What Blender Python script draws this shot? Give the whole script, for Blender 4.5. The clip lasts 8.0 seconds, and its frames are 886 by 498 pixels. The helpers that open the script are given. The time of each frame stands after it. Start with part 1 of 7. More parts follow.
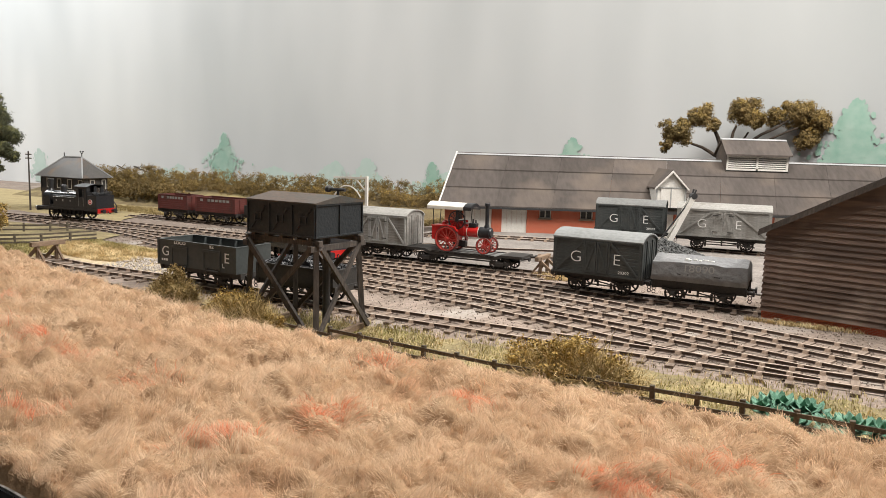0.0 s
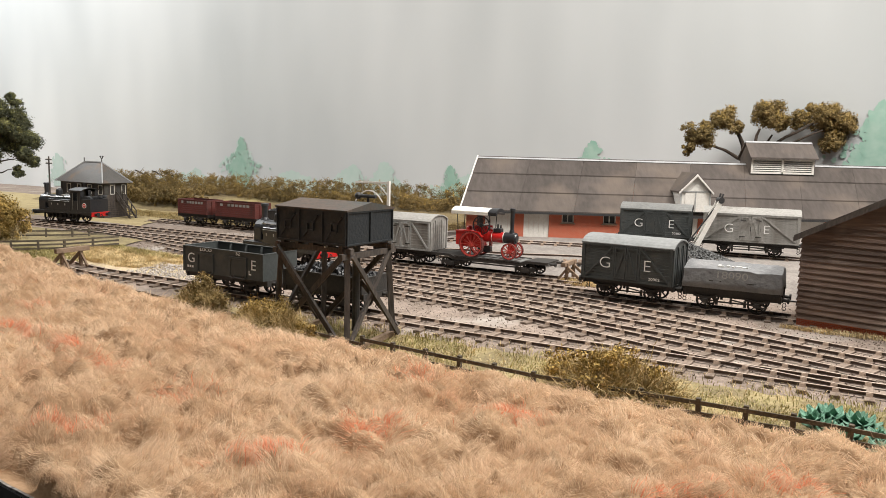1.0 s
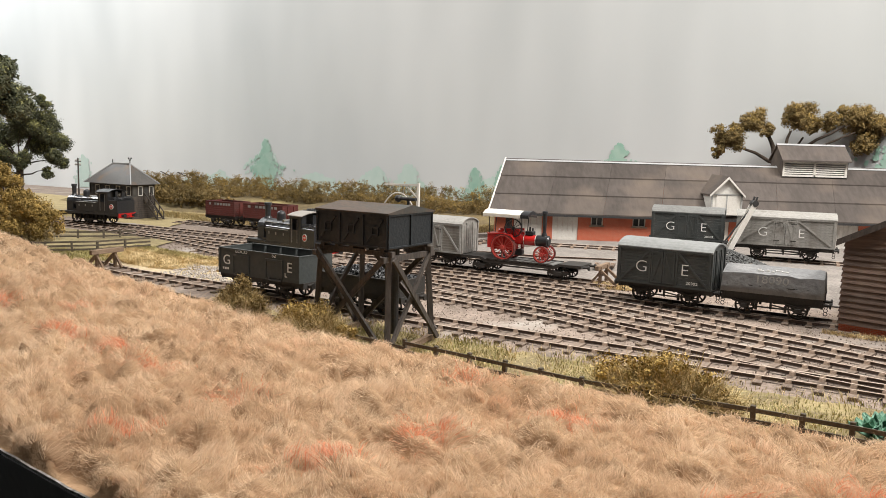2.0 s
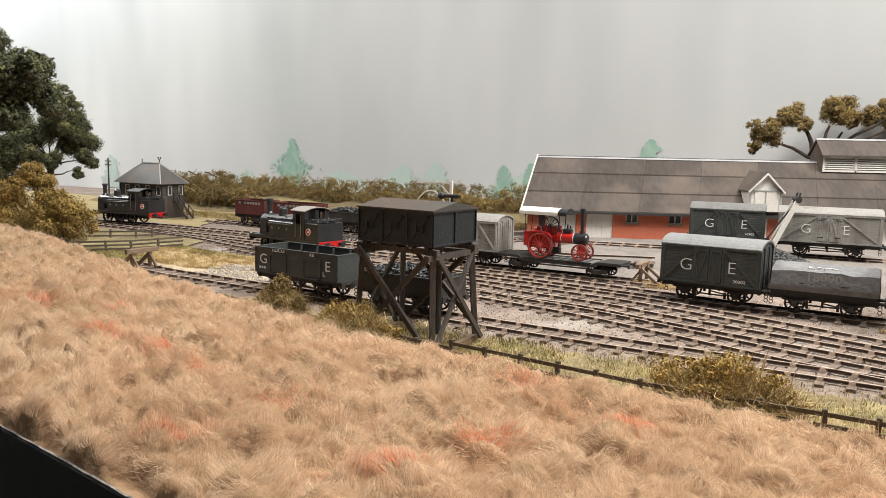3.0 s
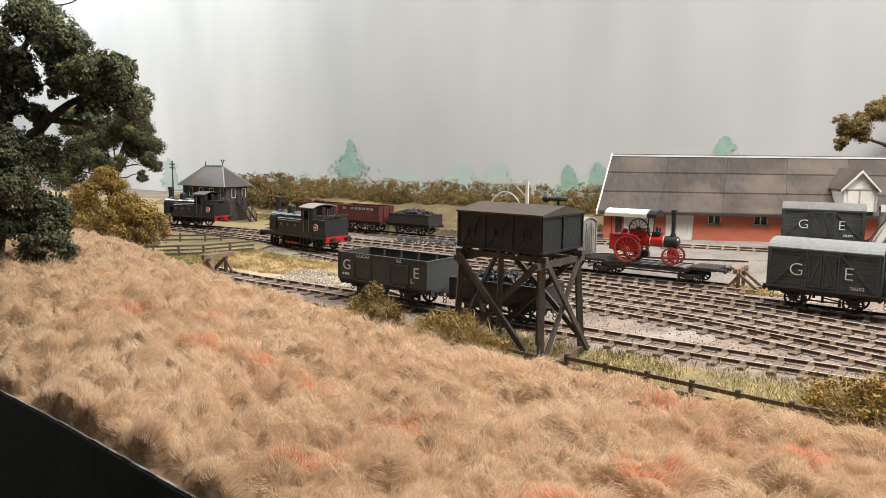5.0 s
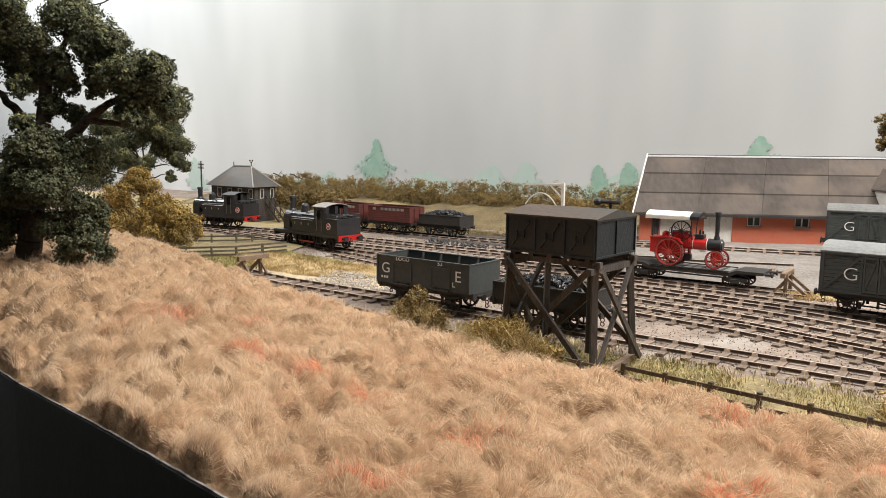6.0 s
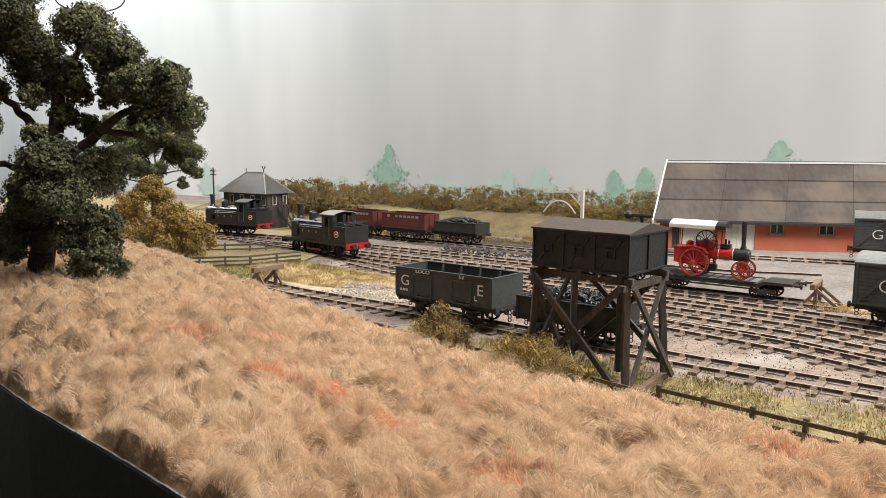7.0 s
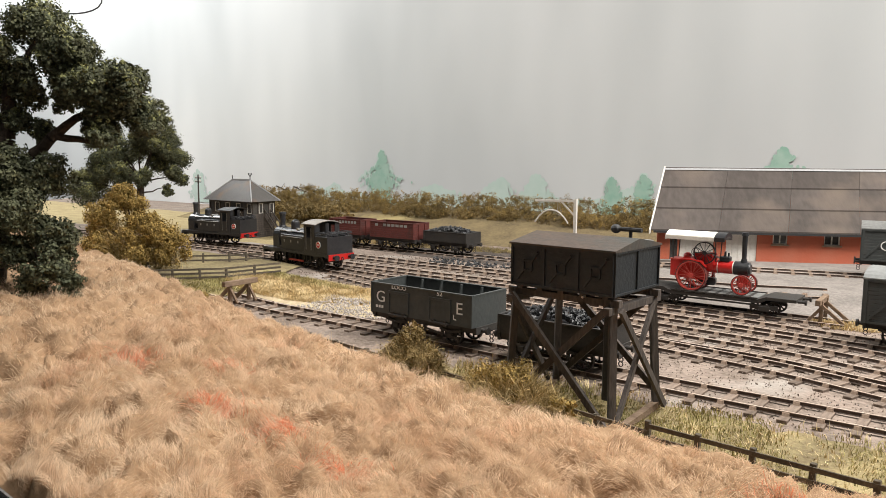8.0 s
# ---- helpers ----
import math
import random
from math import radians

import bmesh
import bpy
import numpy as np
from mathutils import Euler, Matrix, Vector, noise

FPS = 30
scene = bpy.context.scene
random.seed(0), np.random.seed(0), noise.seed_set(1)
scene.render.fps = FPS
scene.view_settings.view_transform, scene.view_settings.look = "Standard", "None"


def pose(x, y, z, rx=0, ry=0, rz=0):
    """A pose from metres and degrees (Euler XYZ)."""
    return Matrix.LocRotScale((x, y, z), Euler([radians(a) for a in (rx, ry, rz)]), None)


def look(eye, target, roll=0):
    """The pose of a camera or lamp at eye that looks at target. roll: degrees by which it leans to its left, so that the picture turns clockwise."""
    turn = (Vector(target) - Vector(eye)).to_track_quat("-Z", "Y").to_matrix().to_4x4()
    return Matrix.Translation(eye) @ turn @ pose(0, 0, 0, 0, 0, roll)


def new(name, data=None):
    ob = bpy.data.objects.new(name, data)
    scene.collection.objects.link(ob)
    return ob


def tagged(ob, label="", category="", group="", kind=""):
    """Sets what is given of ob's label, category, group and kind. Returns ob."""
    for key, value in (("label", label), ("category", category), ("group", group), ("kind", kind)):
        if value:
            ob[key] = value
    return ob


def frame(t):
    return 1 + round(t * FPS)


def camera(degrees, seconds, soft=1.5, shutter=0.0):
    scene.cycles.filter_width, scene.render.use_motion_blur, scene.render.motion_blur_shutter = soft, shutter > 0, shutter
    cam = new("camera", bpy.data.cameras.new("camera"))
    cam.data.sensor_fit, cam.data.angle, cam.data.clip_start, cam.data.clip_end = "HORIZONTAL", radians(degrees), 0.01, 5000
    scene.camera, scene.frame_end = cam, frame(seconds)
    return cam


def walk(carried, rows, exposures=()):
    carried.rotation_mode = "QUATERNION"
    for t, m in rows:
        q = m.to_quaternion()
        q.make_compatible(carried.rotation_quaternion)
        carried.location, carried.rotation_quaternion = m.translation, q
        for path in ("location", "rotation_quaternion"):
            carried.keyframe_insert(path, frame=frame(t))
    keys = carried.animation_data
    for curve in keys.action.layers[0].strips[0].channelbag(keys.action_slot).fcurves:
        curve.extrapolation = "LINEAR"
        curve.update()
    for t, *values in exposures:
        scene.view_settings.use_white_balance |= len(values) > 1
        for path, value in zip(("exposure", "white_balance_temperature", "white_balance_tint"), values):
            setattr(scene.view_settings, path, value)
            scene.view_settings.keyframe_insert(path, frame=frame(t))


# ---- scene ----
cam = camera(60.0, 8.0, soft=0.6)
METRES, EYE, TILT, LEAN, TURN = 0.2, 0.15, -6.0, 0.5, 0.0
PATH = [
    (0, (0.011, -0.059, 0.118), (-0.013, 1.924, -0.143), 1.7),
    (0.5, (0.005, -0.055, 0.12), (-0.034, 1.927, -0.139), 1.6),
    (1, (-0.002, -0.052, 0.12), (-0.056, 1.931, -0.136), 1.5),
    (1.5, (-0.009, -0.051, 0.121), (-0.083, 1.931, -0.133), 1.4),
    (1.7, (-0.013, -0.051, 0.12), (-0.099, 1.931, -0.131), 1.5),
    (2.8, (-0.028, -0.042, 0.121), (-0.154, 1.937, -0.138), 1.3),
    (3, (-0.033, -0.04, 0.118), (-0.181, 1.938, -0.139), 1.2),
    (3.5, (-0.043, -0.035, 0.119), (-0.233, 1.938, -0.144), 1.0),
    (4, (-0.053, -0.027, 0.118), (-0.256, 1.945, -0.144), 0.8),
    (4.5, (-0.062, -0.021, 0.12), (-0.289, 1.949, -0.14), 0.6),
    (4.7, (-0.066, -0.019, 0.118), (-0.305, 1.95, -0.142), 0.6),
    (6, (-0.09, -0.006, 0.119), (-0.395, 1.953, -0.143), 0.6),
    (6.5, (-0.099, -0.002, 0.118), (-0.413, 1.955, -0.147), 0.6),
    (7, (-0.101, 0.008, 0.124), (-0.429, 1.964, -0.132), 0.4),
    (7.5, (-0.098, 0.03, 0.128), (-0.439, 1.984, -0.125), 0.3),
    (8, (-0.091, 0.048, 0.125), (-0.426, 2.005, -0.116), 0.4),
]
walk(cam, [(t, look(eye, target, roll)) for t, eye, target, roll in PATH])

# ---- light ----
world = bpy.data.worlds.new("room_air")
scene.world = world
world.use_nodes = True
world.node_tree.nodes["Background"].inputs[0].default_value = (0.86, 0.93, 1.0, 1)
world.node_tree.nodes["Background"].inputs[1].default_value = 0.32
scene.view_settings.exposure = 0.0


def strip_lamp(name, eye, target, sx, sy, watts, colour):
    data = bpy.data.lights.new(name, "AREA")
    data.shape, data.size, data.size_y, data.energy, data.color = "RECTANGLE", sx, sy, watts, colour
    ob = new(name, data)
    ob.matrix_world = look(eye, target)
    return ob


strip_lamp("layout_lamp", (0.27, 0.47, 1.05), (0.22, 0.62, 0), 1.1, 0.10, 19.0, (1.0, 0.965, 0.915))
yard_end_lamp = strip_lamp("layout_lamp", (0.85, 0.34, 1.0), (0.1, 0.6, 0), 0.6, 0.12, 4.2, (1.0, 0.965, 0.915))
yard_end_lamp.data.spread = radians(95)
strip_lamp("layout_lamp", (-1.02, 0.98, 0.92), (-0.35, 0.6, 0), 0.25, 0.25, 1.8, (1.0, 0.965, 0.915))
# unseen wash strip, added to brighten the left of the backcloth
strip_lamp("backcloth_wash_lamp", (-1.62, 1.60, 1.15), (-1.37, 2.0, 0.25), 1.6, 0.10, 27, (0.98, 1.0, 1.0))
# unseen broad ceiling lamp, added as soft fill for the closed room
strip_lamp("hall_fill_lamp", (0.9, -0.6, 1.86), (0.8, -0.5, 0), 3.0, 2.0, 11, (0.96, 0.98, 1.0))

# ---- materials ----


def mat(name, a, b=None, rough=0.7, metal=0.0, size=1.0, bump=0.3, island=0.0, obj=0.0, detail=5.0, coat=0.0, stretch=(1, 1, 1), spots=None):
    """Two colours mixed by noise whose grain is about `size` mm, a coarse stain, a fine bump."""
    m = bpy.data.materials.new(name)
    m.use_nodes = True
    nt = m.node_tree
    bs = nt.nodes["Principled BSDF"]
    bs.inputs["Roughness"].default_value, bs.inputs["Metallic"].default_value = rough, metal
    bs.inputs["Coat Weight"].default_value = coat
    bs.inputs["Specular IOR Level"].default_value = 0.1 if rough >= 0.84 else 0.5
    b = b or tuple(c * 0.7 for c in a)
    tc = nt.nodes.new("ShaderNodeTexCoord")
    mp = nt.nodes.new("ShaderNodeMapping")
    mp.inputs["Scale"].default_value = stretch
    nt.links.new(tc.outputs["Object"], mp.inputs[0])
    fine, coarse = nt.nodes.new("ShaderNodeTexNoise"), nt.nodes.new("ShaderNodeTexNoise")
    fine.inputs["Scale"].default_value, fine.inputs["Detail"].default_value = 1000 / size, detail
    coarse.inputs["Scale"].default_value, coarse.inputs["Detail"].default_value = 110 / size, 4
    for n in (fine, coarse):
        nt.links.new(mp.outputs[0], n.inputs["Vector"])
    add = nt.nodes.new("ShaderNodeMath")
    add.operation = "MULTIPLY_ADD"
    nt.links.new(fine.outputs["Fac"], add.inputs[0])
    add.inputs[1].default_value = 0.55
    half = nt.nodes.new("ShaderNodeMath")
    half.operation = "MULTIPLY"
    nt.links.new(coarse.outputs["Fac"], half.inputs[0])
    half.inputs[1].default_value = 0.45
    nt.links.new(half.outputs[0], add.inputs[2])
    ramp = nt.nodes.new("ShaderNodeMapRange")
    ramp.inputs[1].default_value, ramp.inputs[2].default_value = 0.36, 0.64
    nt.links.new(add.outputs[0], ramp.inputs[0])
    mix = nt.nodes.new("ShaderNodeMix")
    mix.data_type = "RGBA"
    mix.inputs[6].default_value, mix.inputs[7].default_value = (*a, 1), (*b, 1)
    nt.links.new(ramp.outputs[0], mix.inputs[0])
    out = mix.outputs[2]
    for amount, node, sock in ((island, "ShaderNodeNewGeometry", "Random Per Island"), (obj, "ShaderNodeObjectInfo", "Random")):
        if amount:
            src = nt.nodes.new(node)
            rng = nt.nodes.new("ShaderNodeMapRange")
            rng.inputs[3].default_value, rng.inputs[4].default_value = 1 - amount, 1 + amount
            nt.links.new(src.outputs[sock], rng.inputs[0])
            hs = nt.nodes.new("ShaderNodeHueSaturation")
            nt.links.new(rng.outputs[0], hs.inputs["Value"])
            nt.links.new(out, hs.inputs["Color"])
            out = hs.outputs[0]
    if spots:
        colour, scale, low, high = spots
        n = nt.nodes.new("ShaderNodeTexNoise")
        n.inputs["Scale"].default_value, n.inputs["Detail"].default_value = scale, 3
        nt.links.new(tc.outputs["Object"], n.inputs["Vector"])
        r = nt.nodes.new("ShaderNodeMapRange")
        r.inputs[1].default_value, r.inputs[2].default_value = low, high
        nt.links.new(n.outputs["Fac"], r.inputs[0])
        mx = nt.nodes.new("ShaderNodeMix")
        mx.data_type = "RGBA"
        nt.links.new(r.outputs[0], mx.inputs[0])
        nt.links.new(out, mx.inputs[6])
        mx.inputs[7].default_value = (*colour, 1)
        out = mx.outputs[2]
    nt.links.new(out, bs.inputs["Base Color"])
    if bump:
        bp = nt.nodes.new("ShaderNodeBump")
        bp.inputs["Strength"].default_value, bp.inputs["Distance"].default_value = bump, size * 0.0004
        nt.links.new(fine.outputs["Fac"], bp.inputs["Height"])
        nt.links.new(bp.outputs[0], bs.inputs["Normal"])
    return m


def fibre(name, a, b, size, island, spots=None):
    """Soft fibre that lets some light through."""
    m = mat(name, a, b, 0.95, size=size, bump=0, island=island, spots=spots)
    nt = m.node_tree
    bs = nt.nodes["Principled BSDF"]
    tr = nt.nodes.new("ShaderNodeBsdfTranslucent")
    nt.links.new(bs.inputs["Base Color"].links[0].from_socket, tr.inputs[0])
    mx = nt.nodes.new("ShaderNodeMixShader")
    mx.inputs[0].default_value = 0.4
    nt.links.new(bs.outputs[0], mx.inputs[1])
    nt.links.new(tr.outputs[0], mx.inputs[2])
    nt.links.new(mx.outputs[0], nt.nodes["Material Output"].inputs[0])
    return m


M = dict(
    ground=mat("ash_ballast", (0.34, 0.27, 0.225), (0.165, 0.13, 0.105), 0.95, size=3.2, bump=1.0, detail=8.0, spots=((0.40, 0.36, 0.32), 16, 0.54, 0.74)),
    yard=mat("yard_dust", (0.29, 0.26, 0.235), (0.18, 0.16, 0.145), 0.95, size=2.5, bump=0.7),
    verge_soil=mat("verge_soil", (0.30, 0.25, 0.13), (0.17, 0.13, 0.08), 0.95, size=3.0, bump=1.0, spots=((0.42, 0.34, 0.18), 22, 0.5, 0.7)),
    bank_soil=mat("bank_soil", (0.25, 0.19, 0.10), (0.13, 0.10, 0.06), 0.95, size=3.0, bump=1.0, spots=((0.40, 0.32, 0.15), 12, 0.52, 0.7)),
    ballast=mat("brown_ballast", (0.29, 0.23, 0.185), (0.17, 0.135, 0.11), 0.95, size=1.5, bump=0.6, island=0.45),
    dark_ash=mat("dark_ash", (0.13, 0.105, 0.088), (0.06, 0.05, 0.044), 0.95, size=2.6, bump=1.0, detail=8.0),
    slack=mat("grey_slack", (0.15, 0.15, 0.145), (0.09, 0.09, 0.09), 0.9, size=1.2, bump=0.6, island=0.3),
    straw_ground=mat("straw_soil", (0.46, 0.37, 0.20), (0.28, 0.22, 0.12), 0.95, size=2.5, bump=0.8),
    sand=mat("cream_sand", (0.66, 0.54, 0.36), (0.46, 0.37, 0.24), 0.95, size=2.5, bump=0.8),
    fur_ground=mat("field_soil", (0.40, 0.26, 0.155), (0.28, 0.18, 0.105), 0.95, size=5, bump=0.8),
    fur=fibre("straw_fibre", (0.84, 0.67, 0.485), (0.66, 0.465, 0.305), 26, 0.12, ((0.78, 0.50, 0.33), 18, 0.58, 0.82)),
    poppy=fibre("orange_fibre", (0.85, 0.34, 0.19), (0.80, 0.27, 0.15), 6, 0.15),
    black_paint=mat("black_board", (0.012, 0.013, 0.014), (0.02, 0.02, 0.02), 0.5, size=6, bump=0.1),
    rail=mat("rusty_rail", (0.12, 0.08, 0.06), (0.065, 0.045, 0.035), 0.6, metal=0.3, size=1.5),
    railtop=mat("worn_rail_head", (0.72, 0.60, 0.50), (0.52, 0.40, 0.32), 0.5, metal=0.2, size=6, bump=0.1),
    sleeper=mat("sleeper_timber", (0.265, 0.205, 0.165), (0.15, 0.115, 0.092), 0.9, size=1.4, bump=0.8, obj=0.2, stretch=(1, 0.25, 1)),
    chair=mat("rusty_chair", (0.34, 0.24, 0.17), (0.20, 0.14, 0.10), 0.8, size=0.8),
    grey=mat("lead_grey_paint", (0.062, 0.068, 0.066), (0.045, 0.050, 0.049), 0.55, size=2.5, bump=0.25, spots=((0.07, 0.07, 0.064), 70, 0.55, 0.75)),
    lightgrey=mat("weathered_grey_paint", (0.34, 0.325, 0.30), (0.24, 0.23, 0.21), 0.75, size=2.5, bump=0.4, spots=((0.20, 0.185, 0.165), 60, 0.55, 0.7)),
    palegrey=mat("pale_grey_paint", (0.44, 0.44, 0.42), (0.30, 0.30, 0.29), 0.75, size=2.5, bump=0.4),
    vanroof=mat("canvas_roof", (0.25, 0.255, 0.25), (0.18, 0.185, 0.18), 0.8, size=3, bump=0.3),
    vanroof_dark=mat("sooty_roof", (0.20, 0.20, 0.19), (0.13, 0.13, 0.125), 0.8, size=3, bump=0.3),
    under=mat("black_underframe", (0.025, 0.024, 0.023), (0.045, 0.038, 0.032), 0.7, size=1.5),
    wheel=mat("wheel_steel", (0.022, 0.02, 0.019), (0.04, 0.034, 0.029), 0.55, metal=0.4, size=1.5),
    iron=mat("dark_iron", (0.03, 0.03, 0.031), (0.045, 0.043, 0.042), 0.5, size=1.5, bump=0.4),
    tank=mat("tank_paint", (0.018, 0.022, 0.026), (0.030, 0.034, 0.037), 0.5, size=2, bump=0.4, spots=((0.04, 0.037, 0.034), 60, 0.6, 0.78)),
    tankroof=mat("rusty_tank_roof", (0.105, 0.072, 0.052), (0.06, 0.048, 0.04), 0.75, size=2.5, bump=0.3, spots=((0.06, 0.06, 0.055), 30, 0.5, 0.65)),
    timber=mat("tarred_timber", (0.105, 0.085, 0.072), (0.042, 0.035, 0.031), 0.8, size=1.6, bump=0.8, stretch=(1, 1, 0.2)),
    oldwood=mat("weathered_wood", (0.28, 0.20, 0.14), (0.15, 0.105, 0.075), 0.9, size=1.4, bump=0.7, stretch=(0.3, 1, 1)),
    fence=mat("fence_wood", (0.15, 0.125, 0.095), (0.08, 0.068, 0.052), 0.9, size=1.4, bump=0.7, obj=0.2),
    boards=mat("creosoted_board", (0.19, 0.125, 0.095), (0.095, 0.062, 0.048), 0.75, size=3, bump=0.5, obj=0.3, stretch=(0.12, 1, 1), spots=((0.27, 0.20, 0.16), 26, 0.52, 0.75)),
    white=mat("white_paint", (0.78, 0.75, 0.70), (0.66, 0.62, 0.56), 0.6, size=2, bump=0.2),
    letter=mat("white_lettering", (0.86, 0.85, 0.82), (0.80, 0.79, 0.76), 0.6, size=1.0, bump=0),
    slate=mat("felt_roof", (0.118, 0.100, 0.090), (0.082, 0.070, 0.063), 0.85, size=5, bump=0.3, obj=0.2, stretch=(1, 0.35, 0.35), spots=((0.155, 0.124, 0.102), 18, 0.5, 0.75)),
    boxslate=mat("slate_roof", (0.13, 0.12, 0.11), (0.085, 0.08, 0.075), 0.6, size=2, bump=0.4, spots=((0.17, 0.11, 0.07), 30, 0.55, 0.7)),
    lead=mat("lead_flashing", (0.42, 0.42, 0.42), (0.34, 0.34, 0.34), 0.5, size=3),
    coal=mat("coal", (0.015, 0.015, 0.016), (0.035, 0.035, 0.037), 0.35, size=1.2, bump=0.9, island=0.5),
    stone=mat("grey_stone", (0.58, 0.53, 0.48), (0.36, 0.32, 0.29), 0.9, size=1.2, bump=0.6, island=0.3),
    tarp=mat("grey_tarpaulin", (0.205, 0.205, 0.205), (0.145, 0.145, 0.148), 0.75, size=4, bump=0.6, spots=((0.27, 0.265, 0.26), 40, 0.5, 0.75)),
    red=mat("red_enamel", (0.62, 0.025, 0.022), (0.5, 0.018, 0.016), 0.28, size=4, bump=0.05, coat=0.4),
    redpale=mat("red_spoke", (0.66, 0.10, 0.08), (0.55, 0.06, 0.05), 0.4, size=2, bump=0.1),
    oxide=mat("oxide_red_paint", (0.15, 0.034, 0.027), (0.09, 0.025, 0.02), 0.75, size=2, bump=0.4, spots=((0.07, 0.03, 0.025), 60, 0.55, 0.7)),
    canopy=mat("cream_canvas", (0.80, 0.76, 0.68), (0.70, 0.66, 0.58), 0.7, size=2),
    locoblack=mat("loco_black", (0.016, 0.017, 0.020), (0.030, 0.030, 0.032), 0.38, size=2.5, bump=0.1, coat=0.15),
    locogrey=mat("loco_roof", (0.36, 0.33, 0.30), (0.27, 0.245, 0.22), 0.5, size=3),
    steel=mat("bright_steel", (0.55, 0.54, 0.52), (0.4, 0.39, 0.37), 0.3, metal=0.9, size=2, bump=0.1),
    brass=mat("brass", (0.7, 0.5, 0.2), None, 0.3, metal=1.0, size=2, bump=0.1),
    bark=mat("bark", (0.085, 0.065, 0.05), (0.04, 0.032, 0.026), 0.95, size=2.5, bump=1.0),
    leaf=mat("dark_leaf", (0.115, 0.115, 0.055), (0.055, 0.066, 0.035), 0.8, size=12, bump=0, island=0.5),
    # paler copy of the leaf colour, for light painted on clump tops
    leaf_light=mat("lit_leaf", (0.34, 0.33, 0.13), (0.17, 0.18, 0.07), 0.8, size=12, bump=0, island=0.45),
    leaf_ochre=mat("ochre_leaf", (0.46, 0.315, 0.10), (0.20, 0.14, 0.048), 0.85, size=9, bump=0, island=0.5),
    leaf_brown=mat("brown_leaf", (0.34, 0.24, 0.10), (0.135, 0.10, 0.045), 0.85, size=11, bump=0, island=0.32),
    grass=mat("green_grass", (0.42, 0.36, 0.15), (0.29, 0.26, 0.10), 0.85, size=12, bump=0, island=0.4),
    rough_grass=mat("rough_grass", (0.40, 0.31, 0.15), (0.24, 0.19, 0.085), 0.9, size=14, bump=0, island=0.45, spots=((0.50, 0.38, 0.20), 14, 0.5, 0.7)),
    cream=mat("worn_board_edge", (0.34, 0.32, 0.30), (0.06, 0.056, 0.052), 0.8, size=2.5, bump=0.6),
    wiry=mat("wiry_stem", (0.58, 0.44, 0.21), (0.27, 0.20, 0.095), 0.9, size=7, bump=0, island=0.5),
    straw=mat("straw_grass", (0.74, 0.60, 0.36), (0.58, 0.44, 0.23), 0.85, size=12, bump=0, island=0.3),
    cabbage=mat("cabbage_leaf", (0.17, 0.34, 0.24), (0.04, 0.12, 0.07), 0.6, size=4, bump=0.3, island=0.4),
    glass_dark=mat("dark_glass", (0.05, 0.05, 0.05), (0.09, 0.085, 0.08), 0.12, size=6, bump=0),
    wall_paint=mat("room_wall", (0.5, 0.5, 0.5), (0.45, 0.45, 0.45), 0.9, size=60, bump=0),
    carpet=mat("hall_floor", (0.12, 0.11, 0.10), (0.08, 0.075, 0.07), 0.95, size=20),
    painted_tree=mat("painted_green", (0.25, 0.44, 0.35), (0.40, 0.54, 0.46), 0.9, size=18, bump=0),
    painted_pale=mat("painted_pale_green", (0.50, 0.62, 0.565), (0.57, 0.66, 0.615), 0.9, size=18, bump=0),
    orange=mat("amber_plastic", (0.55, 0.22, 0.06), None, 0.4, size=4, bump=0),
)


def brick_mat():
    m = mat("red_brick", (0.58, 0.15, 0.085), (0.44, 0.105, 0.06), 0.9, size=4, bump=0.2)
    nt = m.node_tree
    bs = nt.nodes["Principled BSDF"]
    old = bs.inputs["Base Color"].links[0].from_socket
    tc = nt.nodes.new("ShaderNodeTexCoord")
    mp = nt.nodes.new("ShaderNodeMapping")
    mp.inputs["Rotation"].default_value = (radians(90), 0, 0)
    nt.links.new(tc.outputs["Object"], mp.inputs[0])
    br = nt.nodes.new("ShaderNodeTexBrick")
    br.inputs["Scale"].default_value = 1.0
    br.inputs["Brick Width"].default_value, br.inputs["Row Height"].default_value, br.inputs["Mortar Size"].default_value = 0.003, 0.0011, 0.00012
    br.inputs["Mortar"].default_value = (0.46, 0.22, 0.15, 1)
    br.inputs["Color2"].default_value = (0.48, 0.115, 0.065, 1)
    nt.links.new(mp.outputs[0], br.inputs["Vector"])
    nt.links.new(old, br.inputs["Color1"])
    nt.links.new(br.outputs["Color"], bs.inputs["Base Color"])
    return m


M["brick"] = brick_mat()


